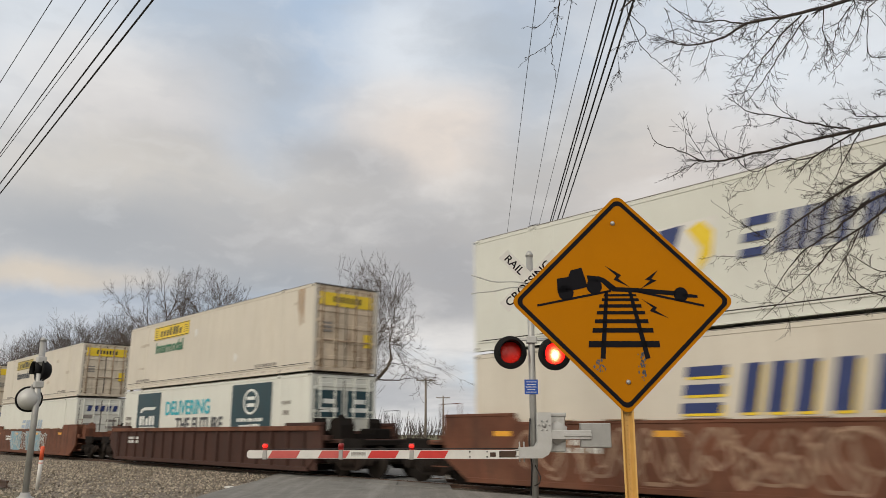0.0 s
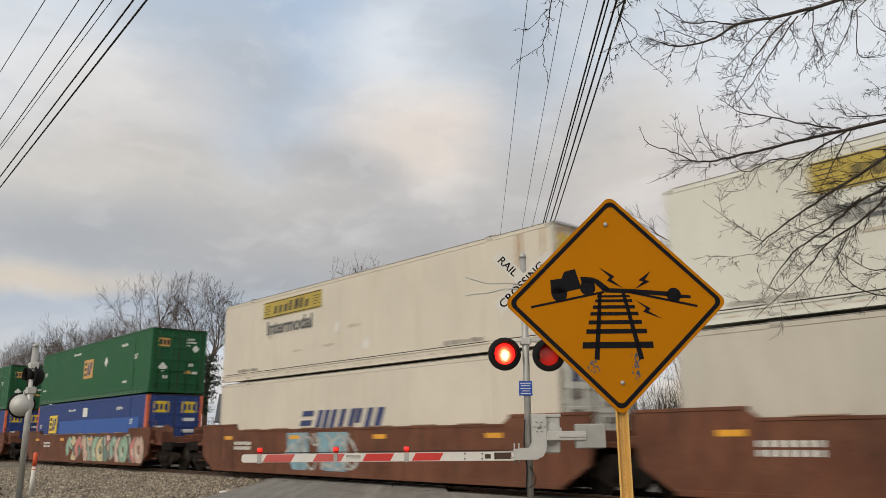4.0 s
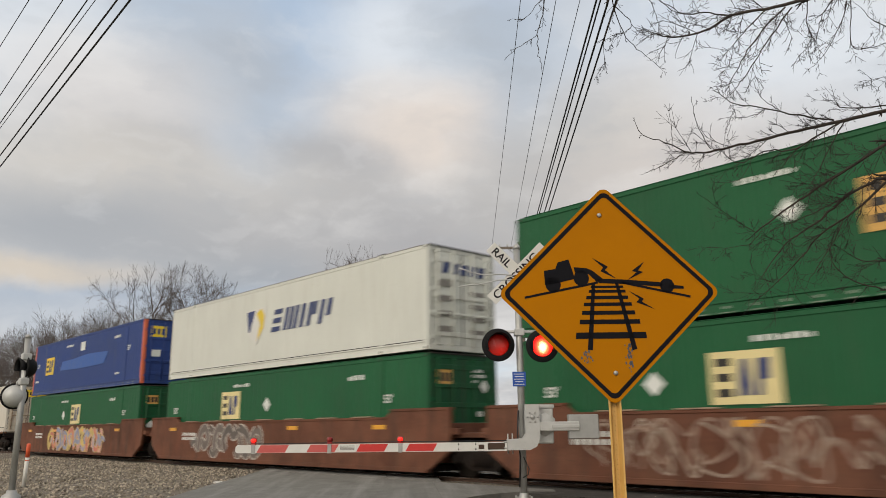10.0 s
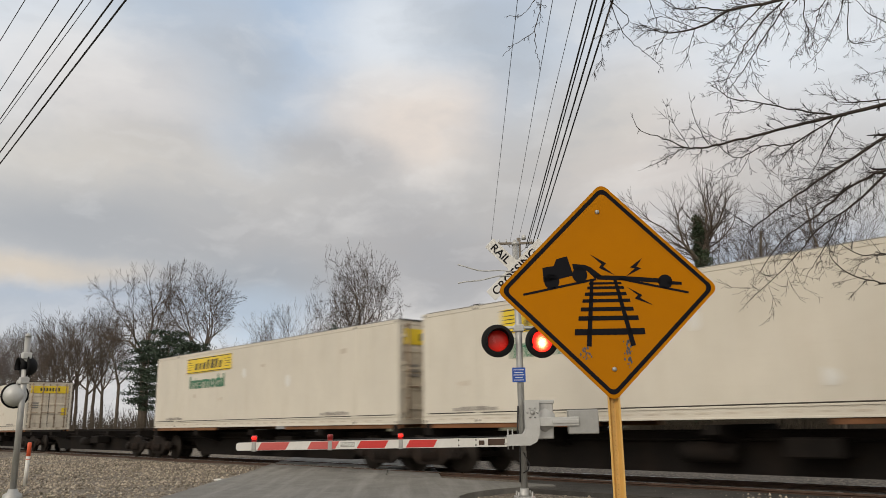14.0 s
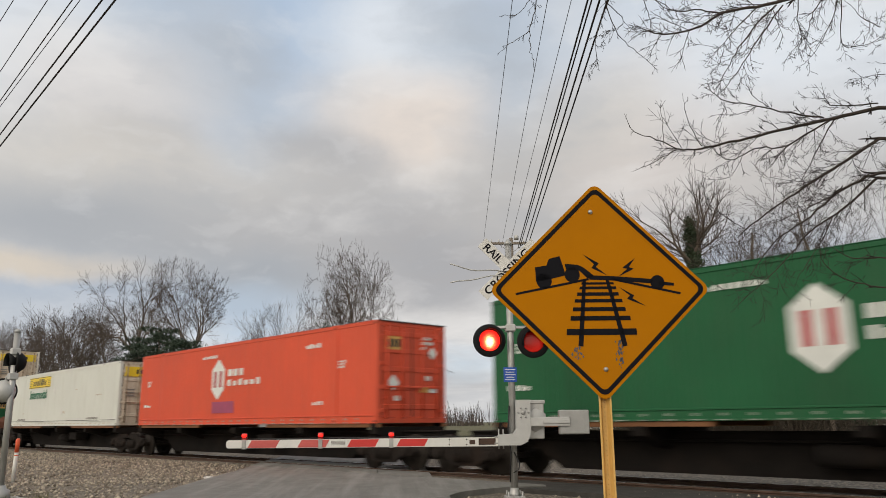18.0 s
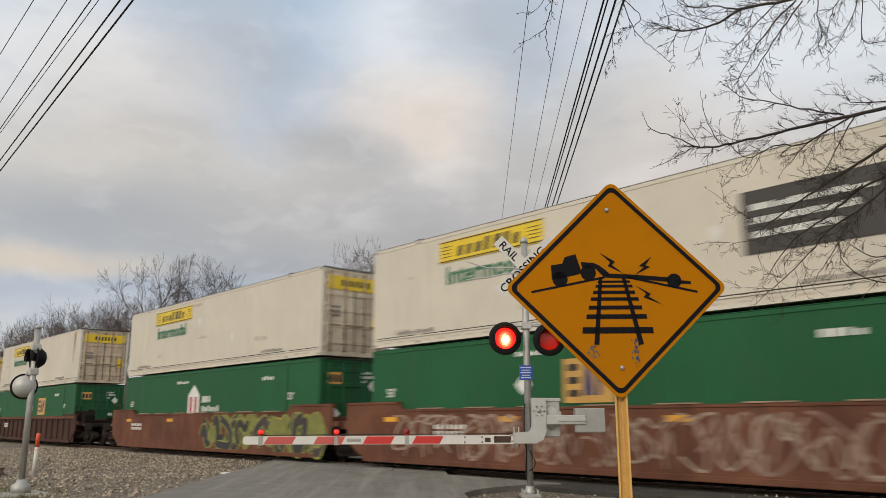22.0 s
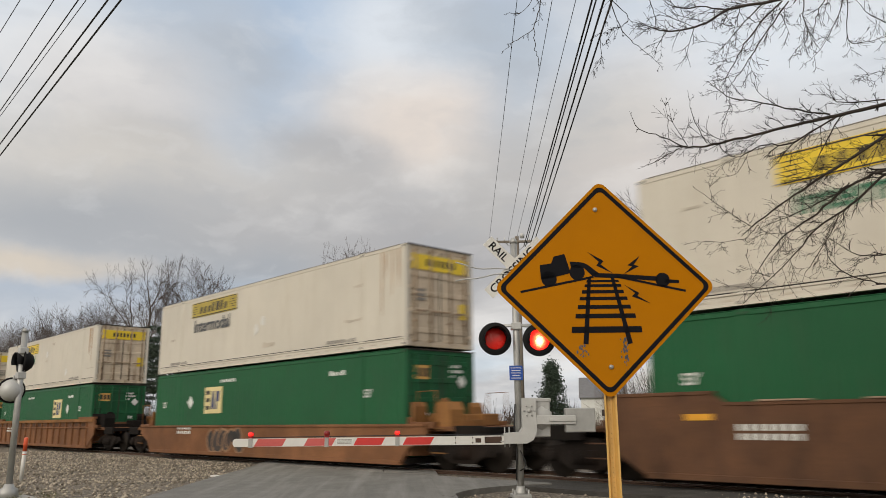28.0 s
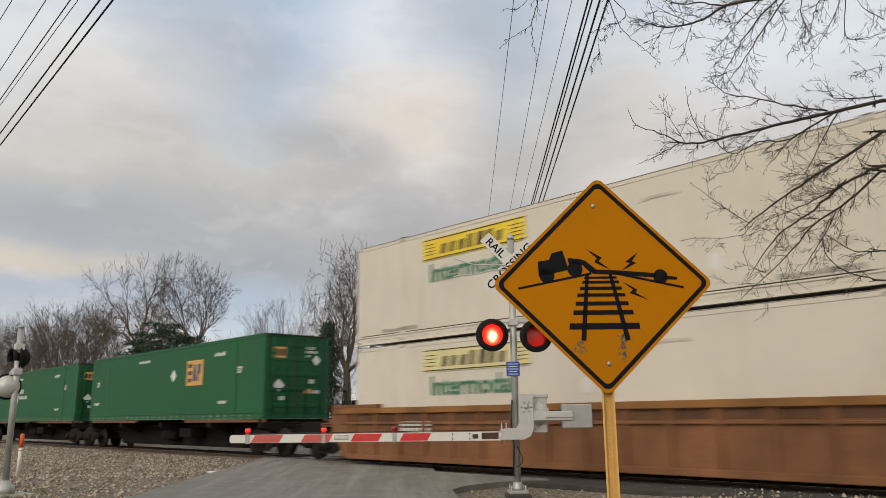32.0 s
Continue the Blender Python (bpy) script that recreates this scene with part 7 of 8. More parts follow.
# ---- poles and cables ----
def utility_pole(x, y, h, turn, arm=2.7, label="weathered utility pole with a crossarm", light=False):
    p = thing("utility_pole", label, "utility pole", m=pose(x, y, -0.2, 0, 0, turn))
    part("pole", Shape().tube([(0, 0, 0), (0.02, 0, h * 0.5), (0, 0, h)], [0.17, 0.145, 0.12], 12), M["pole_wood"], p)
    part("crossarm", Shape().box(-arm / 2, arm / 2, -0.16, -0.06, h - 0.42, h - 0.28, 0.01), M["pole_wood"], p)
    s = Shape().tube([(-arm * 0.3, -0.06, h - 0.36), (0, -0.02, h - 0.95)], 0.02, 6).tube([(arm * 0.3, -0.06, h - 0.36), (0, -0.02, h - 0.95)], 0.02, 6)
    part("brace", s, M["galv"], p)
    for k in (-0.48, -0.3, 0.3, 0.48):
        part("insulator", Shape().lathe([(h - 0.28, 0.03), (h - 0.22, 0.055), (h - 0.18, 0.03), (h - 0.12, 0.05), (h - 0.08, 0.02)], 10, 2, Matrix.Translation((arm * k, -0.11, 0))), M["alu"], p)
    if light:
        part("transformer", Shape().lathe([(h - 1.9, 0.2), (h - 1.85, 0.24), (h - 1.1, 0.24), (h - 1.02, 0.16)], 14, 2, Matrix.Translation((0.38, 0, 0))), M["alu"], p)
        part("cap_can", Shape().lathe([(h - 0.1, 0.14), (h + 0.14, 0.14), (h + 0.2, 0.06)], 12, 2, Matrix.Translation((0.32, 0, 0))), M["alu"], p)
    return p


utility_pole(-30.5, 34.4, 12.3, 45.7, 2.5, "grey utility pole with crossarm and insulators beyond the track", True)
utility_pole(-74.0, 63.1, 8.3, 50, 2.4, "distant utility pole with a crossarm")
utility_pole(-102.6, 91.5, 8.0, 50, 2.4, "small distant utility pole")


def cable(points, r, name="overhead_cable", label="thin black overhead cable"):
    tagged(part(name, Shape().tube(points, r, 5), M["wire"]), label, "cable", "overhead cables")


def span(a, b, sag, n=14):
    a, b = Vector(a), Vector(b)
    return [a.lerp(b, i / n) - Vector((0, 0, 4 * sag * (i / n) * (1 - i / n))) for i in range(n + 1)]


# cables over the road, from the pole beyond the track to one behind the camera
for top, far_end, r in (((-11.54, 13.32), (-16.69, 18.39), 0.009), ((-10.96, 13.98), (-16.08, 19.11), 0.009), ((-10.57, 14.43), (-15.72, 19.54), 0.009),
                        ((-10.3, 14.74), (-15.43, 19.88), 0.026), ((-10.23, 14.81), (-15.36, 19.95), 0.022), ((-10.11, 14.97), (-15.23, 20.12), 0.028), ((-9.98, 15.12), (-15.1, 20.27), 0.026)):
    d = Vector((top[0] - far_end[0], top[1] - far_end[1], 0))
    cable(span(Vector((*far_end, 11.5)) - d * 2.9, Vector((*top, 11.5)) + d * 5.4, 0.0), r)
# cables along the near side of the track
for y, k, r in ((4.54, 0.0582, 0.02), (4.35, 0.0577, 0.018), (4.05, 0.044, 0.008), (3.93, 0.0494, 0.012), (3.58, 0.0478, 0.009), (3.12, 0.0339, 0.008)):
    cable([(-60, y + k * 46.9, 9.0), (-13.1, y, 9.0), (22, y - k * 35.1, 9.0)], r, "trackside_cable", "thin black cable along the track")


# ---- buildings ----
def gable_house(x, y, w, d, h, roof, turn, wall, label, windows=2):
    hs = thing("house", label, "house", m=pose(x, y, -0.15, 0, 0, turn))
    part("wall", Shape().box(-w / 2, w / 2, -d / 2, d / 2, 0, h, 0.02), wall, hs)
    part("gable", Shape().prism([(-d / 2, h), (d / 2, h), (0, h + roof)], -w / 2, w / 2, 0), wall, hs)
    for s_ in (-1, 1):
        part("roof", Shape().prism([(0, h + roof + 0.12), (s_ * (d / 2 + 0.4), h - 0.28), (s_ * (d / 2 + 0.4), h - 0.12), (0, h + roof + 0.28)], -w / 2 - 0.35, w / 2 + 0.35, 0), M["roof_grey"], hs)
    for i in range(windows):
        xx = -w / 2 + (i + 0.5) * w / windows
        f = part("window", Shape().box(xx - 0.5, xx + 0.5, -d / 2 - 0.05, -d / 2 - 0.002, h * 0.35, h * 0.35 + 1.3, 0.02), M["white"], hs)
        part("pane", Shape().box(xx - 0.42, xx + 0.42, -d / 2 - 0.06, -d / 2 - 0.045, h * 0.35 + 0.08, h * 0.35 + 1.22, 0.005), M["glass_dark"], f)
    return hs


def seam_shed(x, y, w, d, h, roof, turn):
    sh = thing("shed", "grey metal shed with a seamed sloping roof", "shed", m=pose(x, y, -0.15, 0, 0, turn))
    part("wall", Shape().box(-w / 2, w / 2, -d / 2, d / 2, 0, h, 0.02), M["grey_metal_wall"], sh)
    s = Shape().prism([(-d / 2 - .3, h - .1), (d / 2 + .3, h + roof), (d / 2 + .3, h + roof + .1), (-d / 2 - .3, h)], -w / 2 - .3, w / 2 + .3, 0)
    rf = part("roof", s, M["slate_metal"], sh)
    n = int(w / 0.45)
    for i in range(n + 1):
        xx = -w / 2 + i * w / n
        part("seam", Shape().prism([(-d / 2 - .3, h + 0.004), (d / 2 + .3, h + roof + .104), (d / 2 + .3, h + roof + .15), (-d / 2 - .3, h + .05)], xx - .025, xx + .025, 0), M["slate_metal"], rf)


seam_shed(-55.6, 32.4, 8.5, 7, 2.6, 2.3, 62)
gable_house(-88, 122, 8, 9, 5.4, 3.4, 36, M["plain_white"], "white house with a grey shingled roof in the distance", 3)
gable_house(-24, 62, 11, 6, 2.6, 1.3, 22, M["barn_wood"], "low weathered brown outbuilding behind the trees", 3)
gable_house(-13.5, 58, 5, 6, 3.0, 1.2, 18, M["plain_white"], "small white outbuilding behind the trees", 1)


# ---- trees ----
def turned(d, rnd, lo, hi):
    """A direction at lo to hi degrees from d."""
    a = d.orthogonal().normalized()
    a = Matrix.Rotation(rnd.uniform(0, 6.283), 3, d) @ a
    return Matrix.Rotation(radians(rnd.uniform(lo, hi)), 3, a) @ d


def ramify(wood, fine, p, d, length, r, level, rnd, sp):
    """A limb that forks at its end and throws side branches on the way; sp holds the habit of the tree."""
    steps = 5 if level < 2 else 3
    pts, radii, dirs = [p.copy()], [r], []
    q = p.copy()
    end = max(r * 0.74, sp["thin"])
    for i in range(steps):
        b = sp["bend"] * (0.5 if level == 0 else 1.0)
        d = (d + Vector((rnd.gauss(0, b), rnd.gauss(0, b), rnd.gauss(0, b) + sp["up"]))).normalized()
        q = q + d * (length / steps)
        pts.append(q.copy())
        dirs.append(d.copy())
        radii.append(r + (end - r) * (i + 1) / steps)
    if level >= sp["levels"]:
        radii[-1] = sp["thin"] * 0.5
    big = r > sp["thin"] * 4
    (wood if big else fine).tube(pts, radii, 7 if big else (4 if r > sp["thin"] * 2 else 3), False)
    if level >= sp["levels"]:
        return
    for k in range(3 if rnd.random() < sp["triple"] else 2):
        ramify(wood, fine, q, turned(d, rnd, *sp["fork"]), length * rnd.uniform(*sp["ratio"]), max(end * rnd.uniform(0.66, 0.84), sp["thin"]), level + 1, rnd, sp)
    for k in range(sp["side"] if level else sp["low"]):
        f = rnd.uniform(0.25, 0.92)
        i = min(int(f * steps), steps - 1)
        a = pts[i].lerp(pts[i + 1], f * steps - i)
        ramify(wood, fine, a, turned(dirs[i], rnd, 30, 58), length * rnd.uniform(0.4, 0.66), max(radii[i] * rnd.uniform(0.36, 0.52), sp["thin"]), min(level + 2, sp["levels"]), rnd, sp)


def habit_tree(h, bole, limbs, spread, seed, thick, sp, lean=(0.0, 0.0), wide=4.0):
    """Wood and twigs of a bare tree of height h and half-width wide: a bole, then main limbs that fork and fork again."""
    rnd = random.Random(seed)
    a, b = Shape(), Shape()
    fork = Vector((lean[0] * 0.3, lean[1] * 0.3, bole))
    n = 7
    run = [Vector((fork.x * (i / n) ** 2 + rnd.gauss(0, 0.03) * (i > 0), fork.y * (i / n) ** 2, -0.3 + (bole + 0.3) * i / n)) for i in range(n)] + [fork]
    a.tube(run, [thick * (1.25 - 0.4 * i / n) for i in range(n + 1)], 9, False)
    first = (h - bole) * sp["first"]
    turn = rnd.uniform(0, 6.283)
    for k in range(limbs):
        az = turn + 6.283 * k / limbs + rnd.uniform(-0.4, 0.4)
        tilt = radians(rnd.uniform(*spread) if k else spread[0] * 0.8)
        d = Vector((math.sin(tilt) * math.cos(az) + lean[0] * 0.03, math.sin(tilt) * math.sin(az) + lean[1] * 0.03, math.cos(tilt)))
        at = run[-1] if k < 3 else run[-2].lerp(run[-1], rnd.random())
        ramify(a, b, at.copy(), d.normalized(), first * rnd.uniform(0.8, 1.1), thick * (0.72 if k == 0 else rnd.uniform(0.45, 0.62)), 0, rnd, sp)
    top = max(v[2] for v in b.v)
    tall = (h - bole) / (top - bole)
    reach = sorted(math.hypot(v[0] - lean[0] * 0.6, v[1] - lean[1] * 0.6) for v in b.v)[int(len(b.v) * 0.93)]
    for sh in (a, b):
        out = []
        for x, y, z in sh.v:
            f = max(0.0, min(1.0, (z - bole) / (0.25 * (h - bole))))
            q = 1 + (wide / reach - 1) * f
            out.append((x * q, y * q, z if z < bole else bole + (z - bole) * tall))
        sh.v = out
    return a, b


BROAD = dict(levels=6, bend=0.10, up=0.03, fork=(14, 40), ratio=(0.64, 0.88), triple=0.14, side=2, low=3, thin=0.0132, first=0.34)
UPRIGHT = dict(BROAD, levels=5, bend=0.09, up=0.05, fork=(14, 36), side=2, low=4, thin=0.0125, first=0.36)
CROOKED = dict(BROAD, levels=7, bend=0.17, up=0.01, fork=(18, 46), thin=0.0135, side=1, low=3, first=0.32)
FAN = dict(BROAD, levels=5, bend=0.08, up=0.05, fork=(12, 32), ratio=(0.66, 0.9), side=2, low=3, thin=0.0075, first=0.36)
WHIP = dict(BROAD, levels=5, bend=0.08, up=0.07, fork=(10, 28), ratio=(0.6, 0.9), side=2, low=5, thin=0.009, first=0.42)
# height, bole, main limbs, their tilt, seed, girth, habit, lean, half-width
HABITS = {
    "left_a": (21.6, 9.6, 5, (30, 58), 42, 0.30, BROAD, (-1.0, 0.0), 6.6),
    "left_b": (20.6, 9.6, 5, (28, 54), 23, 0.26, BROAD, (0.9, 0.0), 5.4),
    "gnarl": (19.6, 6.4, 7, (24, 62), 8, 0.34, CROOKED, (0.4, 0.6), 5.0),
    "line": (14.2, 5.0, 4, (22, 46), 7, 0.17, UPRIGHT, (0.2, 0.0), 3.9),
    "line_b": (14.2, 5.6, 4, (24, 50), 12, 0.16, UPRIGHT, (-0.3, 0.2), 4.2),
    "sapling": (11.5, 2.4, 3, (8, 26), 5, 0.08, WHIP, (0.2, 0.2), 2.4),
    "thick_a": (14.2, 3.6, 5, (18, 44), 14, 0.15, FAN, (0.5, -0.2), 4.4),
    "thick_b": (13.6, 2.8, 5, (16, 40), 19, 0.13, FAN, (-0.6, 0.2), 3.8),
}


def tree(key, x, y, turn=0.0, size=1.0, label="tall bare deciduous tree with fine twigs"):
    def make():
        a, b = habit_tree(*HABITS[key])
        c, d = a.mesh("trunk"), b.mesh("crown")
        c.materials.append(M["bark"])
        d.materials.append(M["twig_far"])
        return c, d
    a, b = shared(("tree", key), make)
    t = thing("tree", label, "tree", "bare trees", m=pose(x, y, -0.15, 0, 0, turn) @ Matrix.Scale(size, 4))
    part("trunk", a, None, t)
    part("crown", b, None, t)
    return t


tree("left_a", -97.0, 38.6, 0, 1.06, "broad bare tree with a rounded crown of fine twigs")
tree("left_b", -86.4, 41.0, 0, 1.02, "broad bare tree beside its taller neighbour")
tree("gnarl", -61.6, 45.0, 200, 1.0, "gnarled bare tree with crooked dark limbs")
for i, (x, y, s) in enumerate(((-144.6, 31.1, 1.2), (-148, 33.1, 1.3), (-159.3, 36.5, 1.4), (-167.1, 39.7, 1.5), (-137, 34, 1.25), (-145.3, 36.8, 1.3), (-149.8, 39.3, 1.42), (-109.7, 30.5, 1.1), (-145.7, 41.8, 1.46),
                               (-155.2, 45.9, 1.68), (-129.1, 39.4, 1.38), (-110.5, 34.6, 1.28), (-154.6, 49.3, 1.7), (-119.1, 39.3, 1.38), (-121, 40.9, 1.4), (-148.5, 51.8, 1.65), (-104.3, 38.3, 1.25), (-118, 31.5, 1.08), (-128, 33, 1.15))):
    tree("line" if i % 2 else "line_b", x, y, i * 67, s, "tall bare tree in the line of woods along the track")
for i, (x, y, s) in enumerate(((-71.8, 39.5, 1.06), (-67.7, 38.3, 0.98), (-65.5, 38.5, 1.14), (-63.6, 39.0, 1.16), (-61.4, 40.0, 1.2), (-70.0, 40.6, 0.92), (-64.4, 46.4, 1.3), (-75.5, 41.0, 0.85))):
    tree("sapling", x, y, i * 80, s, "slender bare sapling with upright twigs")
# the wooded strip beyond the track on the other side of the road
for i, (x, y, s, k) in enumerate(((-23.4, 40.6, 0.92, "b"), (-18.9, 39.6, 1.0, "a"), (-20.6, 43.0, 0.95, "b"), (-16.8, 43.6, 1.02, "a"), (-17.6, 46.5, 1.05, "b"),
                                  (-9.6, 42.0, 1.0, "b"), (-5.5, 44.0, 1.0, "a"))):
    tree("thick_" + k, x, y, i * 53, s, "many-branched bare tree in the roadside thicket")


def leaning_tree(x, y, bends, r0, r1, seed, label):
    """A bare tree whose trunk bows or leans through the given bends."""
    rnd = random.Random(seed)
    t = thing("tree", label, "tree", "bare trees", m=pose(x, y, -0.15))
    run = smooth_run([Vector(p) for p in bends], rnd, 0.02)
    n = len(run)
    a, b = Shape(), Shape()
    radii = [r0 + (r1 - r0) * i / (n - 1) for i in range(n)]
    a.tube(run, radii, 9, False)
    for k in range(16):
        i = rnd.randrange(n // 4, n - 1)
        d = (run[i + 1] - run[i]).normalized()
        ramify(a, b, run[i].copy(), (turned(d, rnd, 25, 65) + Vector((0, 0, 0.5))).normalized(), rnd.uniform(0.6, 1.5), radii[i] * 0.3, 2, rnd, dict(FAN, bend=0.16, levels=5))
    part("trunk", a, M["bark"], t)
    part("crown", b, M["twig_far"], t)


leaning_tree(-11.6, 37.0, ((0.2, 0, -0.3), (0.0, 0, 3.2), (-1.1, 0, 5.6), (-1.8, 0, 7.4), (-2.8, 0.3, 9.6), (-3.1, 0.5, 11.4)), 0.15, 0.035, 3, "bare tree with a trunk bowed in a long arch")
leaning_tree(-11.2, 36.8, ((0.6, 0, -0.3), (0.0, 0, 2.2), (-1.9, 0, 3.05), (-4.0, 0, 4.2), (-5.6, 0.2, 5.3), (-6.4, 0.3, 6.6)), 0.16, 0.04, 6, "bare tree leaning far over, its trunk almost level")
leaning_tree(-17.3, 37.2, ((0, 0, -0.3), (0.05, 0, 2.0), (0.1, 0, 4.4), (0.2, 0, 7.6), (0.4, 0, 10.5)), 0.20, 0.05, 9, "straight grey trunk with fine side branches")
leaning_tree(-14.2, 37.4, ((0.1, 0, -0.3), (0.0, 0, 1.4), (-0.3, 0, 3.4), (-0.2, 0, 6.0), (-0.5, 0, 8.2)), 0.13, 0.04, 11, "slim forked bare tree among the brush")


def leaf_tuft(s, c, r, n, rnd, size):
    """Many small leaves in a ragged clump."""
    for _ in range(n):
        p = c + Vector((rnd.gauss(0, r), rnd.gauss(0, r), rnd.gauss(0, r)))
        a = Vector((rnd.uniform(-1, 1), rnd.uniform(-1, 1), rnd.uniform(-1, 1))).normalized() * size * rnd.uniform(0.6, 1.3)
        b = a.orthogonal().normalized() * size * rnd.uniform(0.5, 1.0)
        s.add([p - a, p + b * 0.6, p + a, p - b * 0.6], [(0, 1, 2, 3)])


def ivy_tree(x, y, h, top, seed):
    rnd = random.Random(seed)
    t = thing("tree", "bare tree whose trunk is wrapped in dark ivy", "tree", "bare trees", m=pose(x, y, -0.15))
    a, b = habit_tree(h, top * 0.8, 5, (20, 46), seed, 0.2, FAN, (0.0, 0.0), 3.0)
    c = Shape()
    part("trunk", a, M["bark"], t)
    part("crown", b, M["twig_far"], t)
    z = 0.3
    while z < top:
        k = z / top
        wide = 0.95 - 0.45 * k if k < 0.5 else 0.36 + 0.16 * math.sin((k - 0.5) * 11)
        if k > 0.93:
            wide = 0.2
        leaf_tuft(c, Vector((rnd.gauss(0, 0.12), rnd.gauss(0, 0.12), z)), wide * 0.55, 260, rnd, 0.085)
        z += 0.17
    part("ivy", c, M["ivy"], t, "dark evergreen ivy")


ivy_tree(-20.45, 37.6, 14.6, 11.9, 5)
ivy_tree(-9.4, 44.0, 12.5, 8.2, 8)


def conifer(x, y, h, w, seed):
    rnd = random.Random(seed)
    t = thing("conifer", "dark green ragged evergreen tree", "tree", m=pose(x, y, -0.15))
    part("trunk", Shape().tube([(0, 0, 0), (0, 0, h * 0.97)], [0.18, 0.03], 8), M["bark"], t)
    s, br = Shape(), Shape()
    for i in range(70):
        k = (i / 70) ** 0.9
        z = h * (0.1 + 0.88 * k)
        l = w * (1 - k) * rnd.uniform(0.55, 1.1) + 0.2
        a = rnd.uniform(0, 6.283)
        tip = Vector((math.cos(a) * l, math.sin(a) * l, z - 0.15 * l))
        br.tube([(0, 0, z), tip], [0.03, 0.01], 4)
        for j in range(4):
            leaf_tuft(s, Vector((0, 0, z)).lerp(tip, 0.35 + 0.2 * j), 0.16 * w / 2 + 0.1, 34, rnd, 0.11)
    part("branches", br, M["bark"], t)
    part("needles", s, M["conifer"], t)


def pine(x, y, h, clear, w, seed):
    """A pine with a bare lower trunk and ragged level tiers of needles."""
    rnd = random.Random(seed)
    t = thing("conifer", "dark pine with a bare trunk and ragged flat tiers", "tree", m=pose(x, y, -0.15))
    wood, leaf = Shape(), Shape()
    wood.tube([(0, 0, -0.3), (0.1, 0, h * 0.5), (0.0, 0, h * 0.96)], [0.26, 0.19, 0.05], 8)
    for i in range(34):
        k = i / 33
        z = clear + (h - clear) * k
        l = w * (0.25 + 0.75 * math.sin(math.pi * min(0.1 + 0.78 * k, 1.0)) ** 1.3) * rnd.uniform(0.45, 1.15)
        a = i * 2.4 + rnd.uniform(-0.3, 0.3)
        tip = Vector((math.cos(a) * l, math.sin(a) * l, z + rnd.uniform(-0.1, 0.35)))
        wood.tube([(0, 0, z - 0.2), tip], [0.05, 0.015], 4)
        for j in range(5):
            c = Vector((0, 0, z)).lerp(tip, 0.35 + 0.17 * j)
            for _ in range(34):
                p = c + Vector((rnd.gauss(0, 0.46), rnd.gauss(0, 0.46), rnd.gauss(0, 0.13)))
                e = Vector((rnd.gauss(0, 1), rnd.gauss(0, 1), rnd.gauss(0.3, 0.6))).normalized() * 0.2
                f = e.orthogonal().normalized() * 0.045
                leaf.add([p - e, p + f, p + e, p - f], [(0, 1, 2, 3)])
    part("trunk", wood, M["bark"], t)
    part("needles", leaf, M["conifer"], t)


pine(-78.6, 33.7, 11.0, 4.0, 3.2, 2)
pine(-82.9, 33.4, 10.2, 3.4, 2.8, 22)
pine(-74.6, 34.4, 9.6, 3.8, 2.4, 12)
conifer(-58.5, 40.5, 10.0, 2.4, 3)
conifer(-61.0, 39.0, 7.0, 2.0, 13)
conifer(-46.0, 56.0, 6.5, 2.2, 6)


def thicket():
    """Dry brush under the trees beyond the track."""
    rnd = random.Random(17)
    s = Shape()
    for i in range(8400):
        if i % 4 == 1:
            x, y, h = rnd.uniform(-30, 4), rnd.uniform(35, 44), rnd.uniform(0.6, 2.2)
        elif i % 4:
            x, y, h = rnd.uniform(-24.5, -15.0), rnd.uniform(36, 45), rnd.uniform(0.9, 5.2)
        else:
            x, y, h = rnd.uniform(-180, -62), rnd.uniform(27, 40), rnd.uniform(0.8, 4.6)
        p = Vector((x, y, -0.2))
        d = Vector((rnd.gauss(0, 0.35), rnd.gauss(0, 0.35), 1)).normalized()
        for k in range(3):
            e = turned(d, rnd, 5, 35)
            q = p + e * h * rnd.uniform(0.6, 1)
            s.tube([p, p.lerp(q, 0.5) + Vector((rnd.gauss(0, .1), rnd.gauss(0, .1), 0)), q], [0.022, 0.015, 0.007], 3, False)
    tagged(part("brush", s, M["brush"]), "dry grey-brown brush under the bare trees", "brush", kind="stuff")
    s = Shape()
    for i in range(150):
        c = Vector((rnd.uniform(-25, -15.5) if i % 3 else rnd.uniform(-29, -3), rnd.uniform(38, 44), rnd.uniform(0.1, 1.4)))
        leaf_tuft(s, c, 0.42, 90, rnd, 0.08)
    tagged(part("evergreen_undergrowth", s, M["ivy"]), "dark evergreen leaves in the undergrowth", "shrub", kind="stuff")
    # far woods round the horizon
    s = Shape()
    for i in range(900):
        a = rnd.uniform(-2.6, 2.6) + radians(-45)
        r_ = rnd.uniform(260, 420)
        x, y = math.sin(a) * r_, math.cos(a) * r_
        if abs(y - TRACK_Y) < 16:
            continue
        h = rnd.uniform(5, 11)
        for k in range(16):
            b = Vector((x + rnd.gauss(0, 2), y + rnd.gauss(0, 2), -0.3))
            q = b + Vector((rnd.gauss(0, 1.6), rnd.gauss(0, 1.6), h * rnd.uniform(0.5, 1)))
            s.tube([b, q], [0.16, 0.05], 3, False)
    tagged(part("far_woods", s, M["twig_far"]), "distant bare woods along the horizon", "woods", kind="stuff")


thicket()


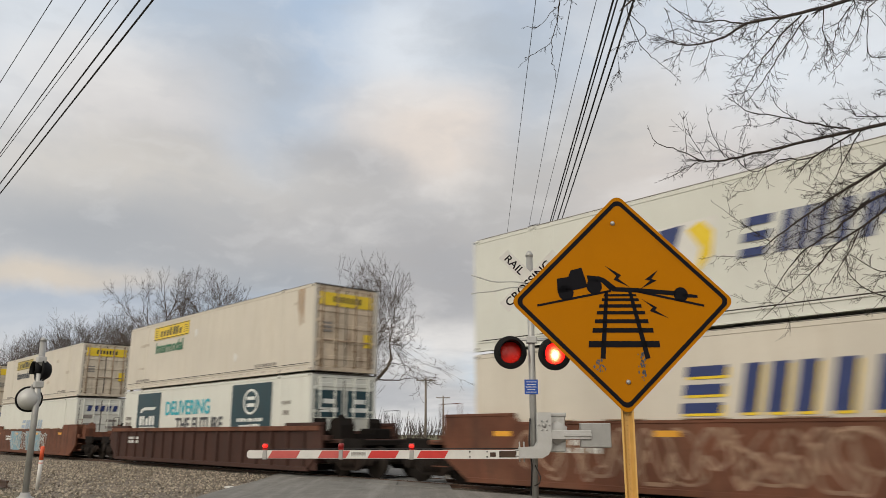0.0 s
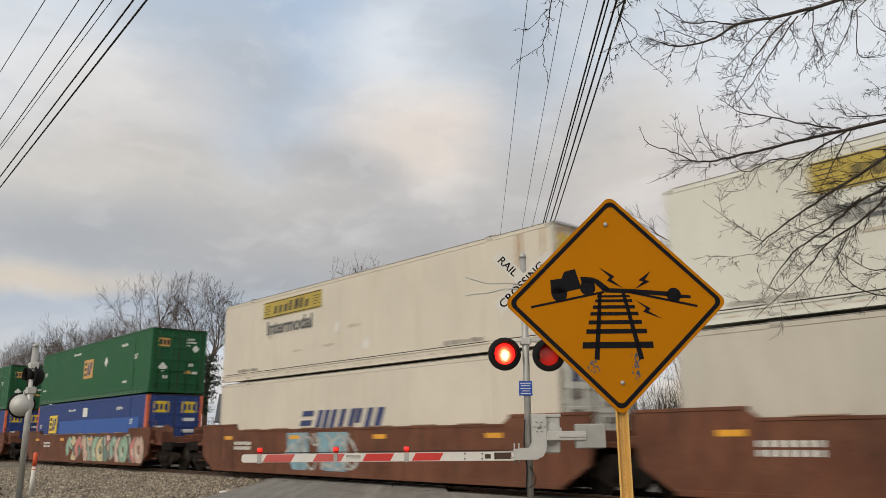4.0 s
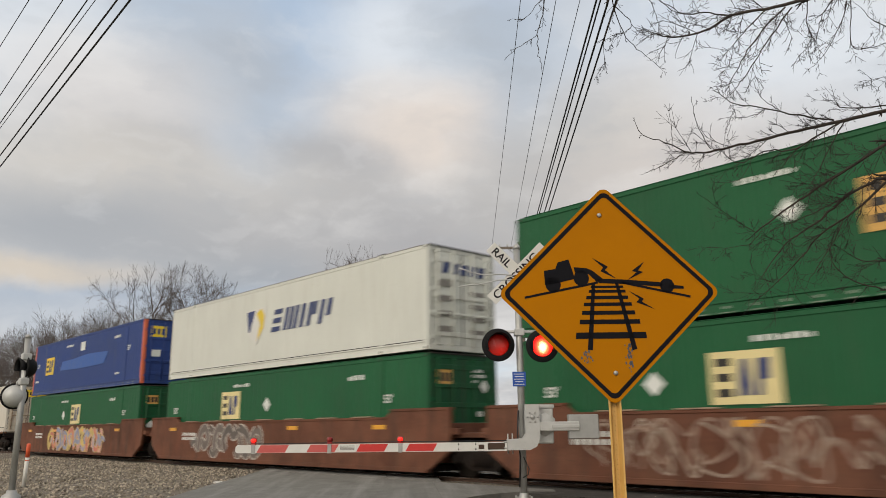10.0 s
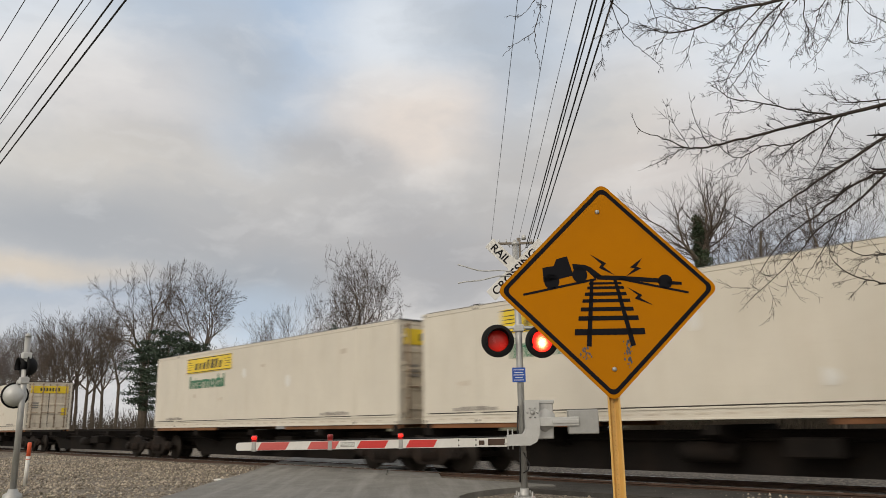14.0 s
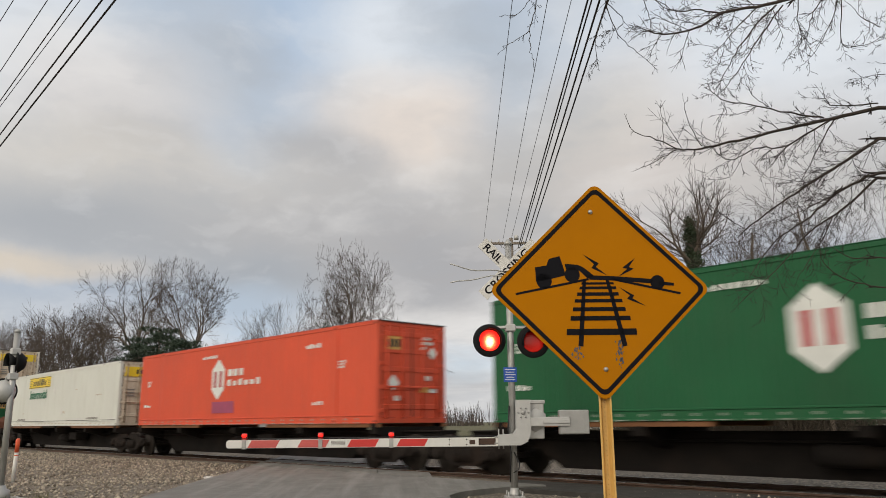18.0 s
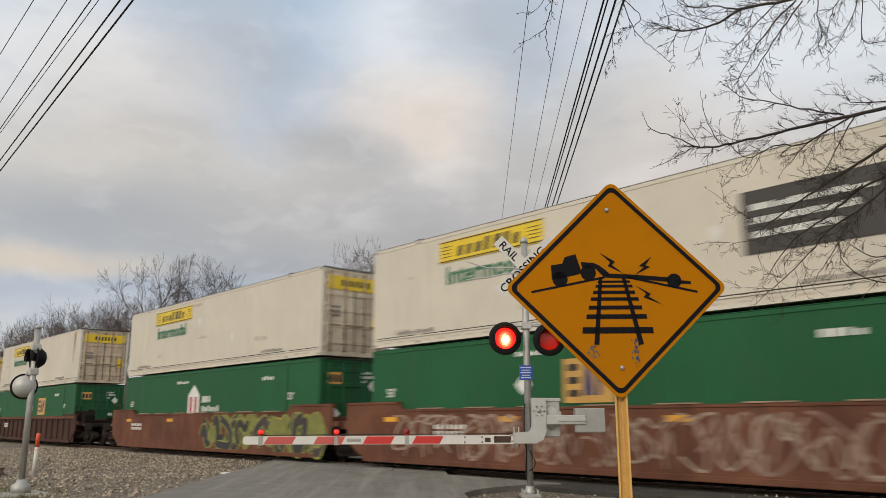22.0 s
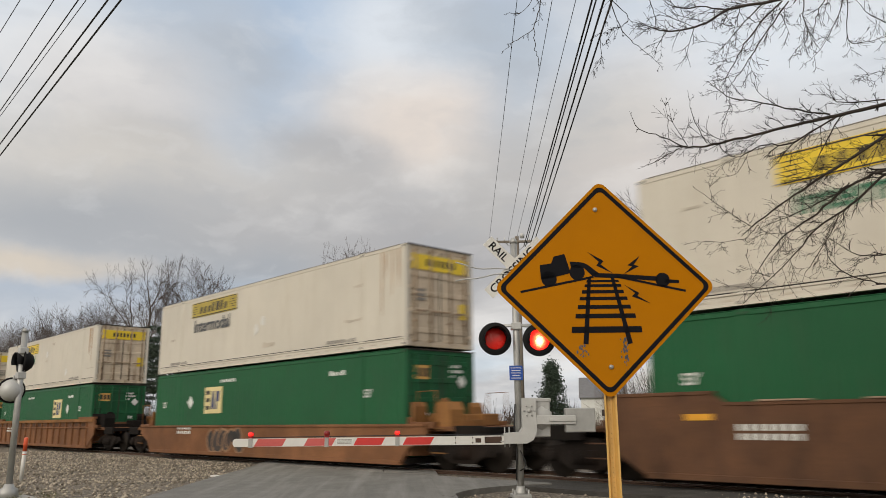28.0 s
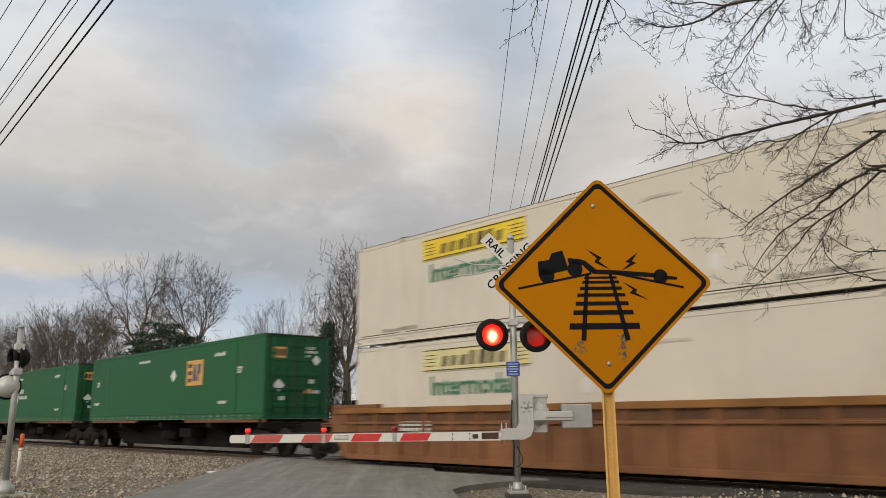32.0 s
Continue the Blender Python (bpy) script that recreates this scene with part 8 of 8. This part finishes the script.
# the tree beside the road, whose limbs hang into view
def spur(fine, p, d, length, r, rnd, depth):
    """A stiff twig with shorter ones set along it."""
    steps = 3
    pts, q, dirs = [p.copy()], p.copy(), []
    for i in range(steps):
        d = (d + Vector((rnd.gauss(0, 0.08), rnd.gauss(0, 0.08), rnd.gauss(0, 0.08)))).normalized()
        q = q + d * (length / steps)
        pts.append(q.copy())
        dirs.append(d)
    fine.tube(pts, [max(r * (1 - 0.55 * i / steps), 0.0017) for i in range(steps + 1)], 3, False)
    if depth <= 0:
        return
    for k in range(2 + int(length * 10)):
        i = rnd.randrange(1, steps + 1)
        f = rnd.random()
        spur(fine, pts[i - 1].lerp(pts[i], f), turned(dirs[i - 1], rnd, 26, 58), length * rnd.uniform(0.25, 0.6), max(r * 0.66, 0.002), rnd, depth - 1)


def bough(wood, fine, r0, r1, dens, reach, *bends):
    """A limb through its bends, r0 thick at the root and r1 at the tip, with dens twigs a metre of that reach."""
    rnd = random.Random(int(1000 * abs(bends[-1][0]) + 77 * r0 * 1000))
    run = smooth_run([Vector(p) for p in bends], rnd, 0.005)
    n = len(run)
    radii = [0.86 * (r0 + (r1 - r0) * i / (n - 1)) for i in range(n)]
    wood.tube(run, radii, 7, False)
    total = sum((run[i + 1] - run[i]).length for i in range(n - 1))
    for k in range(max(int(total * dens * 1.3), 3)):
        i = rnd.randrange(1, n - 1)
        d = (run[i + 1] - run[i - 1]).normalized()
        spur(fine, run[i], turned(d, rnd, 26, 58), 1.45 * reach * rnd.uniform(0.3, 1.0), min(max(radii[i] * 0.5, 0.0026), 0.0046), rnd, 2)
    spur(fine, run[-1], (run[-1] - run[-2]).normalized(), reach * 0.5, 0.8 * r1, rnd, 1)


def level_boughs(a, b):
    """The long level limb and what grows from it."""
    bough(a, b, 0.026, 0.009, 7, 0.30, (-2.58, 9.15, 4.64), (-2.91, 8.72, 4.50), (-3.23, 8.27, 4.36), (-3.56, 7.74, 4.18), (-3.80, 7.33, 4.04), (-3.92, 7.06, 4.01))
    bough(a, b, 0.008, 0.003, 5, 0.16, (-3.92, 7.06, 4.01), (-3.98, 6.85, 4.06), (-4.08, 6.53, 4.11), (-4.08, 6.41, 4.20))
    bough(a, b, 0.006, 0.003, 7, 0.14, (-3.92, 7.06, 4.01), (-4.03, 6.89, 3.89), (-4.14, 6.67, 3.76))
    bough(a, b, 0.006, 0.002, 1, 0.06, (-3.79, 7.33, 4.06), (-3.80, 7.11, 4.31), (-3.76, 6.98, 4.53))
    bough(a, b, 0.004, 0.002, 2, 0.08, (-3.97, 6.90, 4.04), (-3.94, 6.84, 4.19), (-3.89, 6.75, 4.41))
    bough(a, b, 0.012, 0.004, 6, 0.18, (-2.98, 8.60, 4.50), (-3.16, 8.29, 4.51), (-3.38, 7.83, 4.54), (-3.55, 7.47, 4.55), (-3.60, 7.28, 4.63))
    bough(a, b, 0.005, 0.002, 4, 0.12, (-3.30, 7.98, 4.55), (-3.38, 7.76, 4.64), (-3.38, 7.63, 4.77))
    bough(a, b, 0.005, 0.002, 7, 0.14, (-3.38, 7.83, 4.54), (-3.48, 7.70, 4.45), (-3.65, 7.39, 4.39))
    bough(a, b, 0.012, 0.003, 9, 0.24, (-2.95, 8.67, 4.47), (-3.29, 8.28, 4.18), (-3.49, 7.95, 4.11), (-3.66, 7.70, 3.97), (-3.74, 7.44, 4.07))
    bough(a, b, 0.004, 0.002, 3, 0.14, (-3.56, 7.84, 4.05), (-3.68, 7.76, 3.83), (-3.80, 7.56, 3.73))
    bough(a, b, 0.009, 0.003, 9, 0.28, (-2.91, 8.72, 4.49), (-3.10, 8.63, 4.16), (-3.28, 8.53, 3.80))
    bough(a, b, 0.007, 0.002, 9, 0.24, (-3.13, 8.47, 4.31), (-3.32, 8.27, 4.12), (-3.48, 8.12, 3.89))
    bough(a, b, 0.010, 0.003, 9, 0.30, (-2.57, 9.13, 4.69), (-2.88, 8.68, 4.62), (-2.92, 8.53, 4.73))
    bough(a, b, 0.03, 0.026, 4, 0.3, (-0.95, 11.75, 3.6), (-1.75, 10.4, 4.6), (-2.58, 9.15, 4.64))


def drooping_boughs(a, b):
    """Limbs that slope down and outwards below the level one."""
    bough(a, b, 0.022, 0.008, 8, 0.34, (-2.65, 9.24, 4.32), (-2.94, 8.96, 4.06), (-3.21, 8.65, 3.81), (-3.43, 8.39, 3.59), (-3.71, 8.03, 3.27))
    bough(a, b, 0.006, 0.002, 11, 0.18, (-3.71, 8.03, 3.27), (-3.79, 7.83, 3.36), (-3.94, 7.36, 3.59))
    bough(a, b, 0.005, 0.002, 9, 0.18, (-3.68, 8.10, 3.29), (-3.79, 7.96, 3.13), (-3.98, 7.58, 3.08))
    bough(a, b, 0.020, 0.004, 8, 0.32, (-2.73, 9.33, 3.95), (-3.00, 9.03, 3.77), (-3.28, 8.72, 3.45), (-3.57, 8.37, 3.15), (-3.76, 8.16, 2.79))
    bough(a, b, 0.010, 0.003, 8, 0.26, (-3.01, 8.99, 3.79), (-3.14, 8.86, 3.65), (-3.43, 8.48, 3.43), (-3.63, 8.19, 3.29))
    bough(a, b, 0.018, 0.003, 8, 0.30, (-2.74, 9.34, 3.90), (-3.04, 9.07, 3.56), (-3.31, 8.75, 3.29), (-3.54, 8.51, 2.94), (-3.89, 8.06, 2.46))
    bough(a, b, 0.008, 0.003, 9, 0.20, (-3.13, 8.97, 3.46), (-3.32, 8.83, 3.07), (-3.48, 8.68, 2.77))
    bough(a, b, 0.010, 0.003, 9, 0.26, (-2.91, 9.50, 3.03), (-3.09, 9.22, 3.02), (-3.24, 8.93, 3.17))
    bough(a, b, 0.010, 0.003, 9, 0.24, (-2.96, 9.53, 2.70), (-3.18, 9.18, 2.79), (-3.29, 8.93, 2.97), (-3.27, 8.87, 3.17))
    bough(a, b, 0.03, 0.024, 4, 0.3, (-1.0, 11.8, 3.2), (-1.85, 10.4, 4.3), (-2.65, 9.24, 4.32))
    bough(a, b, 0.03, 0.022, 4, 0.3, (-1.0, 11.8, 3.0), (-1.9, 10.5, 3.9), (-2.73, 9.33, 3.95))
    bough(a, b, 0.03, 0.020, 4, 0.3, (-1.05, 11.85, 2.8), (-1.9, 10.5, 3.8), (-2.74, 9.34, 3.90))
    bough(a, b, 0.018, 0.010, 5, 0.3, (-1.1, 11.9, 2.3), (-2.0, 10.7, 2.9), (-2.91, 9.50, 3.03))
    bough(a, b, 0.018, 0.010, 5, 0.3, (-1.1, 11.9, 2.1), (-2.05, 10.75, 2.6), (-2.96, 9.53, 2.70))


def high_boughs(a, b):
    """Limbs that arch over and hang down into view."""
    bough(a, b, 0.021, 0.005, 10, 0.26, (-2.64, 7.43, 5.36), (-2.91, 7.00, 5.20), (-3.10, 6.66, 5.08), (-3.27, 6.41, 4.89), (-3.42, 6.09, 4.77), (-3.49, 5.85, 4.77))
    bough(a, b, 0.009, 0.003, 9, 0.20, (-3.10, 6.66, 5.08), (-3.22, 6.35, 5.04), (-3.31, 6.14, 4.99), (-3.38, 5.82, 5.04))
    bough(a, b, 0.004, 0.002, 8, 0.14, (-3.44, 6.06, 4.76), (-3.49, 6.03, 4.67), (-3.54, 5.98, 4.58))
    bough(a, b, 0.010, 0.003, 11, 0.24, (-2.80, 7.19, 5.25), (-3.00, 7.02, 4.98), (-3.17, 6.92, 4.71), (-3.31, 6.85, 4.44))
    bough(a, b, 0.009, 0.003, 11, 0.24, (-2.77, 7.26, 5.25), (-3.00, 7.12, 4.90), (-3.16, 7.03, 4.63), (-3.30, 6.91, 4.41))
    bough(a, b, 0.008, 0.002, 11, 0.22, (-2.91, 7.00, 5.19), (-3.09, 6.84, 4.95), (-3.26, 6.69, 4.70))
    bough(a, b, 0.007, 0.002, 12, 0.24, (-2.66, 7.40, 5.35), (-2.72, 7.47, 5.15), (-2.74, 7.58, 5.01), (-2.87, 7.50, 4.81))
    bough(a, b, 0.007, 0.003, 12, 0.24, (-2.51, 7.65, 5.39), (-2.63, 7.62, 5.20), (-2.71, 7.64, 5.01))
    bough(a, b, 0.006, 0.002, 9, 0.16, (-2.44, 7.80, 5.39), (-2.51, 7.83, 5.22), (-2.69, 7.77, 4.90), (-2.83, 7.65, 4.73))
    bough(a, b, 0.006, 0.003, 9, 0.16, (-2.41, 7.84, 5.40), (-2.51, 8.02, 5.01), (-2.42, 8.18, 5.00), (-2.26, 8.40, 5.08))
    bough(a, b, 0.006, 0.002, 9, 0.20, (-2.23, 8.35, 5.20), (-2.32, 8.14, 5.26), (-2.40, 7.86, 5.40))
    bough(a, b, 0.005, 0.002, 12, 0.20, (-2.20, 8.75, 4.80), (-2.33, 8.54, 4.76), (-2.49, 8.30, 4.70))
    bough(a, b, 0.032, 0.021, 5, 0.3, (-0.8, 11.6, 5.2), (-1.7, 9.6, 6.1), (-2.2, 8.4, 5.8), (-2.64, 7.43, 5.36))
    bough(a, b, 0.014, 0.006, 6, 0.3, (-1.7, 9.6, 6.1), (-2.1, 8.6, 6.0), (-2.41, 7.84, 5.40))


def hanging_twigs(a, b):
    """Thin ends of a limb overhead, nearer the camera."""
    bough(a, b, 0.006, 0.003, 5, 0.12, (-4.09, 5.07, 5.10), (-4.16, 5.11, 4.94), (-4.24, 5.12, 4.78), (-4.29, 5.19, 4.62), (-4.32, 5.26, 4.52))
    bough(a, b, 0.004, 0.002, 4, 0.07, (-4.24, 5.12, 4.78), (-4.34, 4.99, 4.66), (-4.42, 4.89, 4.55))
    bough(a, b, 0.004, 0.002, 6, 0.10, (-4.12, 5.05, 5.06), (-4.23, 4.95, 4.89), (-4.29, 4.82, 4.85))
    bough(a, b, 0.006, 0.002, 4, 0.10, (-3.80, 5.71, 5.21), (-3.85, 5.93, 4.95), (-3.81, 6.17, 4.80), (-3.75, 6.41, 4.69))
    bough(a, b, 0.005, 0.002, 10, 0.14, (-3.81, 5.78, 5.14), (-3.78, 5.98, 5.04), (-3.84, 5.96, 4.95), (-3.93, 5.83, 4.89))
    bough(a, b, 0.005, 0.002, 12, 0.14, (-3.77, 5.78, 5.22), (-3.92, 5.78, 4.95), (-3.99, 5.80, 4.78), (-4.03, 5.88, 4.62))
    bough(a, b, 0.005, 0.002, 9, 0.14, (-3.62, 6.07, 5.25), (-3.63, 6.20, 5.13), (-3.65, 6.26, 5.03))
    bough(a, b, 0.005, 0.003, 9, 0.16, (-3.57, 6.16, 5.26), (-3.53, 6.32, 5.19), (-3.45, 6.49, 5.17))
    bough(a, b, 0.028, 0.010, 3, 0.2, (-0.75, 11.5, 6.0), (-2.0, 9.0, 7.2), (-3.0, 7.3, 6.6), (-3.60, 6.1, 5.6), (-3.80, 5.71, 5.21))
    bough(a, b, 0.012, 0.006, 4, 0.16, (-3.0, 7.3, 6.6), (-3.6, 6.0, 6.0), (-4.0, 5.2, 5.4), (-4.09, 5.07, 5.10))


def overhanging_tree():
    t = thing("tree", "bare roadside tree whose twiggy limbs hang over the road", "tree", "bare trees")
    a, b = Shape(), Shape()
    a.tube([(-1.2, 12.0, -0.3), (-1.1, 11.9, 1.5), (-0.9, 11.7, 4.0), (-0.7, 11.5, 6.5), (-0.3, 11.3, 9.5)], [0.30, 0.25, 0.2, 0.14, 0.05], 12)
    level_boughs(a, b)
    drooping_boughs(a, b)
    high_boughs(a, b)
    hanging_twigs(a, b)
    part("trunk", a, M["bark_dark"], t)
    part("crown", b, M["twig"], t)


M["bark_dark"] = material("dark_wet_bark", (0.05, 0.038, 0.03), 0.9, vary=0.3, scale=4, fine=40, bump=0.5)
overhanging_tree()


# ---- what moves ----
RUN = ((0, 0.0), (2, 36.01), (4, 72.11), (6, 108.23), (8, 144.66), (10, 180.96), (12, 217.67), (14, 254.58), (16, 291.43), (18, 328.66),
       (20, 365.89), (22, 403.18), (24, 440.80), (26, 478.66), (28, 516.72), (30, 554.77), (32, 592.85))


def run_at(t):
    """How far the train has run by t seconds."""
    return float(np.interp(t, [a for a, b in RUN], [b for a, b in RUN]))


def time_at(s):
    return float(np.interp(s, [b for a, b in RUN], [a for a, b in RUN]))


def motions():
    for ob, behind, z in MOVING:
        walk(ob, [(t, pose(s - behind, TRACK_Y, z)) for t, s in RUN])
    # wheels roll while their car is near the crossing
    for ob, dx, x, car in WHEELS:
        behind = next(b for c, b, z in MOVING if c is car) - x
        t0, t1 = max(0.0, time_at(behind - 62)), min(32.0, time_at(behind + 6))
        rows, k0, k1 = [], round(t0 * FPS), round(t1 * FPS)
        if k1 <= k0:
            continue
        if k0 > 0:
            rows.append((0.0, pose(dx, 0, 0.457, 0, math.degrees((run_at(k0 / FPS) - behind) / 0.457), 0)))
        rows += [(k / FPS, pose(dx, 0, 0.457, 0, math.degrees((run_at(k / FPS) - behind) / 0.457), 0)) for k in range(k0, k1 + 1)]
        if k1 < 32 * FPS:
            rows.append((32.0, rows[-1][1]))
        walk(ob, rows)
    for ob, home, onoff in FLASHERS:
        walk(ob, [(t, home @ Matrix.Translation((0, 0.0 if on else 0.075, 0))) for t, on in onoff])


motions()
